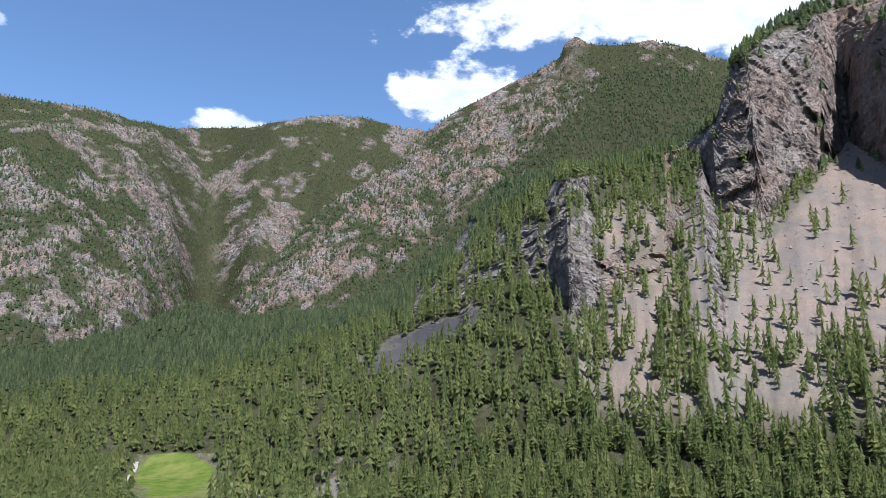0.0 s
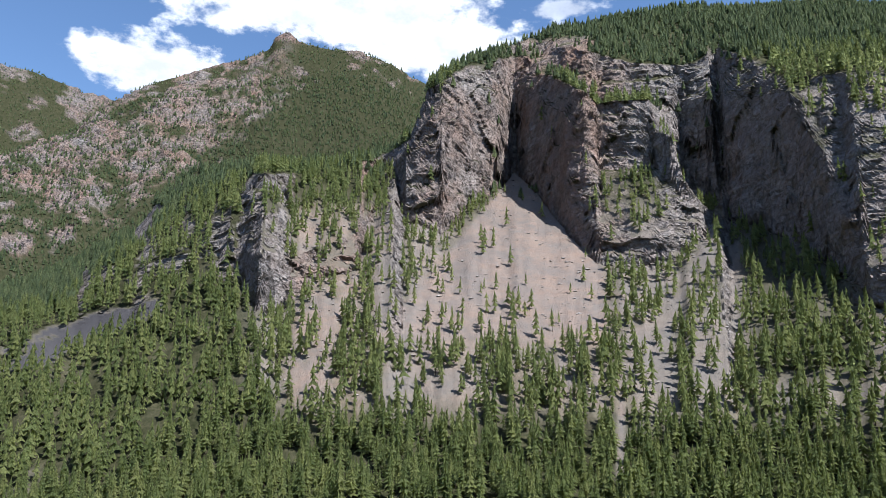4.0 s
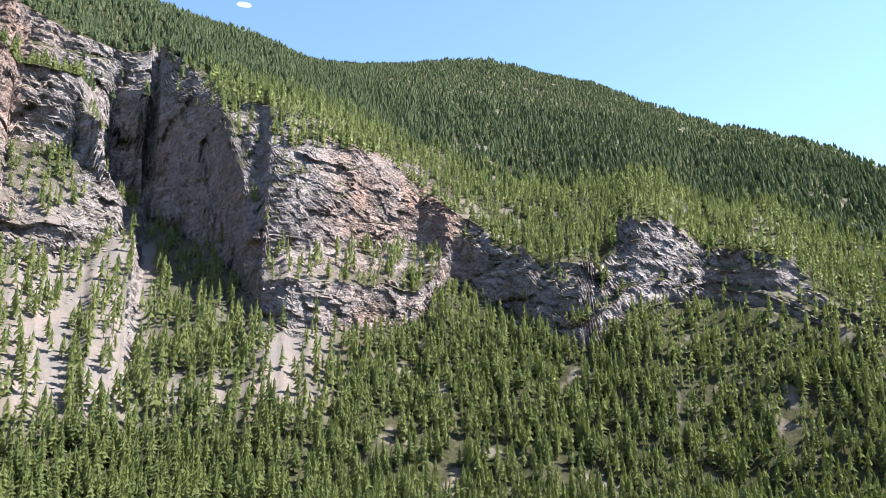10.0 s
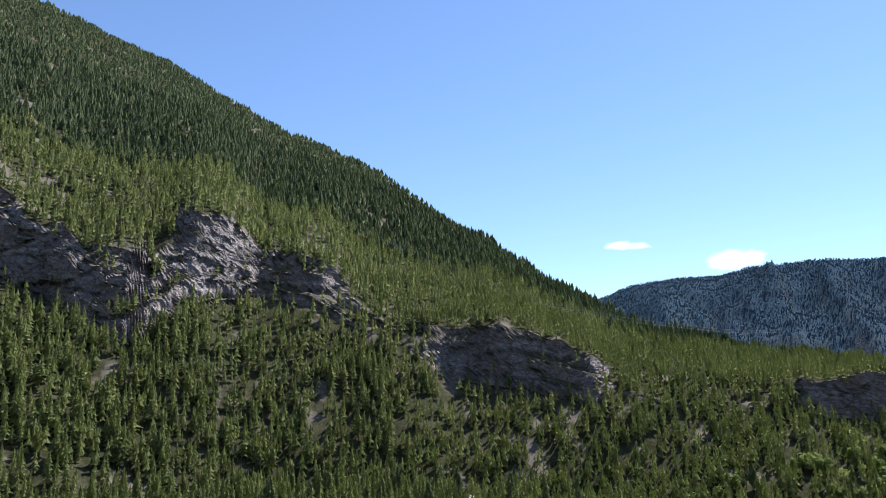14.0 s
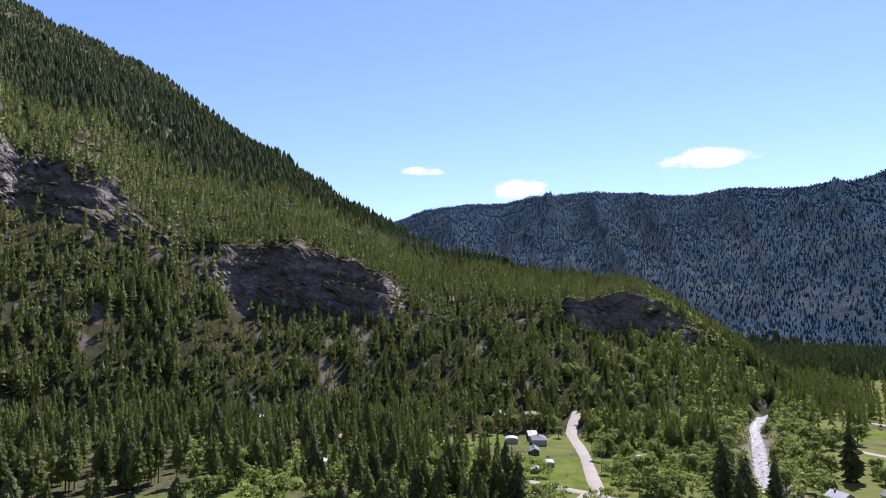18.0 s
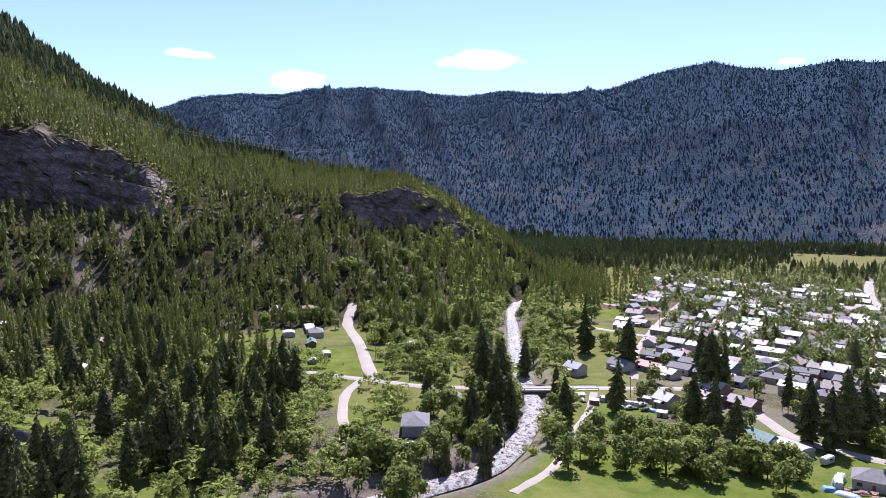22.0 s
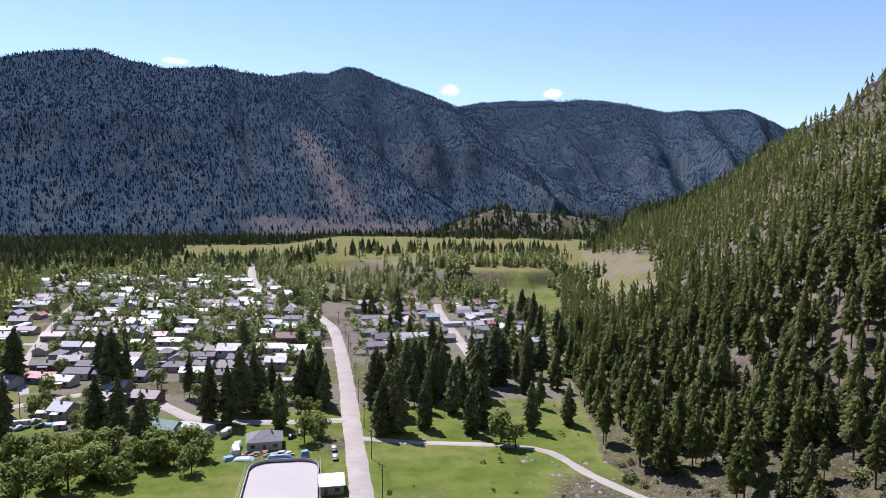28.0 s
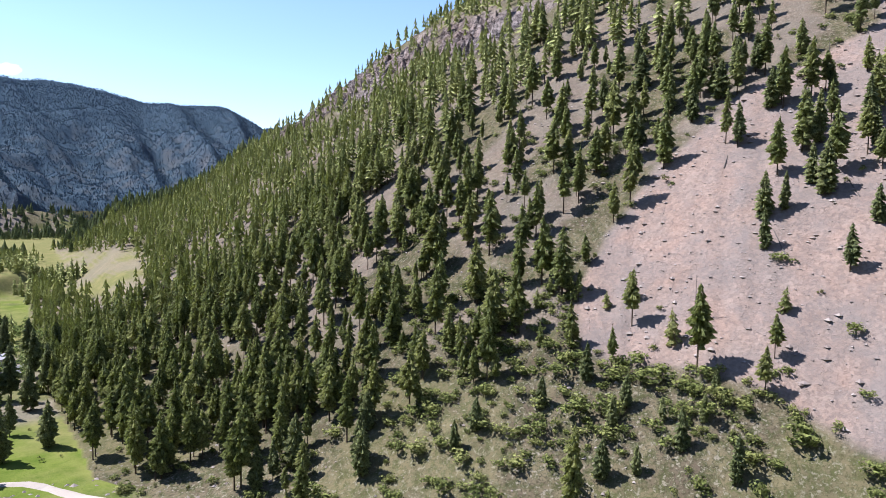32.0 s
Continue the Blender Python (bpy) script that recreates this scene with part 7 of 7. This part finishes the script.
def build_clutter():
    """Sheds, trailers, tarpaulins and stacks in the yards."""
    rnd = random.Random(14)
    blue = paint("tarp_blue", (0.1, 0.3, 0.45), (0.25, 0.5, 0.65), 0.5, 1.5)
    teal = paint("tarp_teal", (0.45, 0.62, 0.6), (0.6, 0.72, 0.7), 0.5, 1.5)

    def trailer():
        ob = thing("camper_trailer", "white camper trailer parked in a yard", "trailer", "yard trailers")
        part("body", box(-3, -1.15, 0.55, 3, 1.15, 2.75, 0.22), M_TRIM, ob)
        part("stripe", box(-2.9, -1.17, 1.2, 2.9, 1.17, 1.4), M_DOOR, ob)
        for s in (-1, 1):
            part("window", box(-1.2, s * 1.15 - 0.03, 1.6, 0.4, s * 1.15 + 0.03, 2.2, 0.01), M_GLASS, ob)
            part("wheel", rod((0, s * 0.85, 0.33), (0, s * 1.08, 0.33), 0.33, 0.33, 12), M_RUBBER, ob)
        part("drawbar", box(3.0, -0.1, 0.5, 4.1, 0.1, 0.6), M_STEEL, ob)
        part("jack", box(3.8, -0.06, 0.0, 3.92, 0.06, 0.5), M_STEEL, ob)
        return ob

    def shed(mat, words):
        ob = thing("garden_shed", "small %s shed behind a house" % words, "shed", "garden sheds")
        part("wall", solid([(-2, -1.5, -0.3), (2, -1.5, -0.3), (2, 1.5, -0.3), (-2, 1.5, -0.3), (-2, -1.5, 2.1), (2, -1.5, 2.1), (2, 1.5, 2.1), (-2, 1.5, 2.1), (-2, 0, 2.8), (2, 0, 2.8)],
                           [(0, 1, 5, 4), (2, 3, 7, 6), (1, 2, 6, 9, 5), (3, 0, 4, 8, 7), (4, 5, 9, 8), (6, 7, 8, 9), (3, 2, 1, 0)]), mat, ob)
        for s in (-1, 1):
            part("roof_slope", solid([(-2.2, s * 1.75, 2.0), (2.2, s * 1.75, 2.0), (2.2, 0, 2.82), (-2.2, 0, 2.82), (-2.2, s * 1.75, 2.1), (2.2, s * 1.75, 2.1), (2.2, 0, 2.92), (-2.2, 0, 2.92)],
                                     [(0, 1, 2, 3), (4, 5, 6, 7), (0, 1, 5, 4), (1, 2, 6, 5), (2, 3, 7, 6), (3, 0, 4, 7)]), ROOF["white" if rnd.random() < 0.6 else "silver"], ob)
        part("door", box(-0.5, 1.46, 0, 0.5, 1.56, 1.9), M_DOOR, ob)
        return ob

    def tarp(mat, words, w, d, h):
        """A sagging tarpaulin over a heap."""
        ob = thing("tarpaulin", "%s tarpaulin spread over stacked goods in a yard" % words, "tarpaulin", "tarpaulins")
        n = 8
        pts = []
        for i in range(n + 1):
            for j in range(n + 1):
                u, v = i / n * 2 - 1, j / n * 2 - 1
                e = max(abs(u), abs(v))
                pts.append((u * w / 2 * (1 + rnd.uniform(-0.03, 0.03)), v * d / 2, h * (1 - smooth(np.array(e), 0.72, 1.0)) * rnd.uniform(0.85, 1.05) + 0.03))
        part("sheet", solid(pts, [(i * (n + 1) + j, (i + 1) * (n + 1) + j, (i + 1) * (n + 1) + j + 1, i * (n + 1) + j + 1) for i in range(n) for j in range(n)]), mat, ob, shade=True)
        return ob
    src = [trailer(), shed(WALL[0], "white"), shed(WALL[4], "grey"), shed(WALL[3], "brown timber"), tarp(blue, "blue", 5, 3, 1.2)]
    used = []
    for h in PLOTS:
        for _ in range(2):
            if rnd.random() < 0.76:
                continue
            x, y = h[0] + rnd.uniform(-10, 10), h[1] + rnd.choice((-1, 1)) * rnd.uniform(6, 10)
            p = np.array([x]), np.array([y])
            if float(home_distance(*p)[0]) < -1.5 or float(street_distance(*p)[0]) < 2.2 or min([math.hypot(x - u[0], y - u[1]) for u in used] + [9]) < 4.5:
                continue
            used.append((x, y))
            copy_thing(src[rnd.choices(range(5), (3, 4, 3, 2, 1))[0]], pose(x, y, ground_z(x, y), 0, 0, h[2] + rnd.uniform(-20, 20)))
    for x, y, t, k in [(137, -283, 60, 1), (35, -263, 70, 0), (29, -243, 100, 0), (52, -258, 20, 1), (113, -284, 10, 0), (126, -286, 40, 1), (104, -284, -10, 4), (118, -281, 5, 4), (110, -296, 0, 2), (270, -306, 30, 0), (262, -322, 35, 0), (128, -279, 20, 3), (98, -280, 8, 1)]:
        copy_thing(src[k], pose(x, y, ground_z(x, y), 0, 0, t))
    drop_source(src)
    # the crowded yard behind the rink
    for x, y, t, w, d, h, m, nm in [(14, -237.5, 0, 9, 2.2, 1.5, blue, "light blue"), (26, -238, -12, 7, 3.5, 0.9, teal, "pale teal"), (5.5, -239, 3, 3, 2.6, 2.0, blue, "light blue"), (31, -239, 30, 4, 3, 1.2, blue, "blue"), (29.5, -248, 85, 8, 3, 2.4, teal, "pale teal")]:
        ob = tarp(m, nm, w, d, h)
        ob.matrix_world = pose(x, y, ground_z(x, y), 0, 0, t)
    tones = [paint("crate_%d" % i, c, tuple(min(1, v * 1.3) for v in c), 0.7) for i, c in enumerate([(0.5, 0.3, 0.08), (0.6, 0.6, 0.58), (0.3, 0.08, 0.06), (0.12, 0.14, 0.12), (0.25, 0.2, 0.14)])]
    for i in range(34):
        x, y = rnd.uniform(9, 27), rnd.uniform(-243.5, -240)
        s = rnd.uniform(0.4, 1.1)
        ob = thing("crate", "old crate among goods stacked in a yard", "crate", "yard crates")
        ob.matrix_world = pose(x, y, ground_z(x, y), 0, 0, rnd.uniform(0, 90))
        body = part("box", box(-s, -s * 0.6, 0, s, s * 0.6, s * 0.8, 0.05), tones[i % 5], ob)
        part("lid", box(-s * 1.05, -s * 0.65, s * 0.8 + 0.002, s * 1.05, s * 0.65, s * 0.88, 0.02), tones[(i + 1) % 5], ob)


build_rink()
build_bridge()
build_poles()
build_cars()
build_clutter()

# ---------------------------------------------------------------- stones and dead wood


def rock_template(rnd):
    """A small broken stone of six corners."""
    v = [Vector((rnd.uniform(0.6, 1.1) * x, rnd.uniform(0.6, 1.1) * y, rnd.uniform(0.5, 1.0) * z)) for x, y, z in ((1, 0, 0), (-1, 0, 0), (0, 1, 0), (0, -1, 0), (0.2, 0, 0.8), (0, 0, -0.6))]
    f = [(0, 2, 4), (2, 1, 4), (1, 3, 4), (3, 0, 4), (2, 0, 5), (1, 2, 5), (3, 1, 5), (0, 3, 5)]
    return np.array([tuple(p) for p in v]), np.array(f), np.zeros(8, int)


def build_stones():
    rng = np.random.default_rng(9)
    rocks = [rock_template(random.Random(i)) for i in range(5)]
    k = Mat("loose_stone", 0.9, 0.2)
    tint = k.attr("tint").outputs["Fac"]
    k.colour(k.mix(tint, k.mix(k.noise(2.0), (0.2, 0.165, 0.145), (0.33, 0.27, 0.235)), (0.46, 0.41, 0.37)))

    def lay(name, n, a0, a1, r0, r1, lo, hi, rule, label):
        a, r = rng.uniform(a0, a1, n), np.sqrt(rng.uniform(r0 * r0, r1 * r1, n))
        x, y = r * np.sin(np.radians(a)), r * np.cos(np.radians(a))
        z, form = land(x, y)
        (rock, scree, grass, red), _, _ = cover(x, y, z, form, np.zeros(n))
        keep = rule(form, rock, scree, grass, a, r) & clear_of(x, y, 1.0) & in_sight(x, y, z + 1)
        x, y, z = x[keep], y[keep], z[keep]
        s = lo * (hi / lo) ** (rng.random(len(x)) ** 2.2)
        plant(name, rocks, x, y, z, s, label, "stones", [k.m], rng, (0.9, 1.6))
    lay("scree_stones", 9000, 236, 266, 150, 520, 0.16, 1.1, lambda f, ro, sc, g, a, r: (f == 7) & (sc > 0.5), "broken pinkish grey stones lying on the scree slope")
    lay("slope_stones", 1800, 203, 250, 160, 330, 0.15, 0.9, lambda f, ro, sc, g, a, r: (f == 7) & (sc <= 0.5), "scattered grey stones in dry grass")
    lay("talus_stones", 5000, 10, 66, 450, 1000, 0.4, 2.6, lambda f, ro, sc, g, a, r: (f == 1) & (sc > 0.5) & (ro < 0.3), "broken stones and boulders on the talus below the cliffs")
    lay("meadow_stones", 70, 196, 206, 195, 240, 0.4, 1.2, lambda f, ro, sc, g, a, r: f == 0, "pale boulders lying in the meadow beside the lane")


def build_dead_wood():
    rnd = random.Random(6)
    grey = paint("dead_wood", (0.1, 0.085, 0.075), (0.2, 0.175, 0.155), 0.9, 3)
    for a, r, h in ((250.8, 206, 14), (259, 300, 11), (262.4, 330, 12)):
        p = compass(a, 0) * r
        ob = thing("dead_tree", "bare grey dead tree standing on the scree", "tree", "dead trees")
        ob.matrix_world = pose(p.x, p.y, ground_z(p.x, p.y) - 0.2)
        part("trunk", rod((0, 0, -0.5), (0, 0, h), 0.2, 0.03, 7), grey, ob)
        for i in range(26):
            z = h * (0.15 + 0.8 * i / 26)
            t, ln = rnd.uniform(0, 6.28), (1 - z / h) * rnd.uniform(1.4, 3.2) + 0.3
            part("branch", rod((0, 0, z), (ln * math.cos(t), ln * math.sin(t), z + rnd.uniform(-0.4, 0.5)), 0.045, 0.012, 4), grey, ob)
    for a, r, t, ln in ((256.5, 228, 55, 9), (246.4, 285, 35, 7), (252.5, 262, 20, 6), (237, 205, 70, 5), (261, 246, 60, 7)):
        p = compass(a, 0) * r
        z0 = ground_z(p.x, p.y)
        d = Vector((math.cos(radians(t + 60 - a)), math.sin(radians(t + 60 - a)), 0)) * ln / 2
        ends = [(p + s * d) for s in (-1, 1)]
        ob = thing("fallen_log", "grey fallen log lying across the scree", "log", "fallen logs")
        bm = rod(*[(q.x, q.y, ground_z(q.x, q.y) + 0.15) for q in ends], 0.2, 0.11, 7)
        part("log", bm, grey, ob)
        part("stub", rod((p.x, p.y, z0 + 0.2), (p.x + 0.3, p.y, z0 + 1.0), 0.05, 0.02, 5), grey, ob)


build_stones()
build_dead_wood()
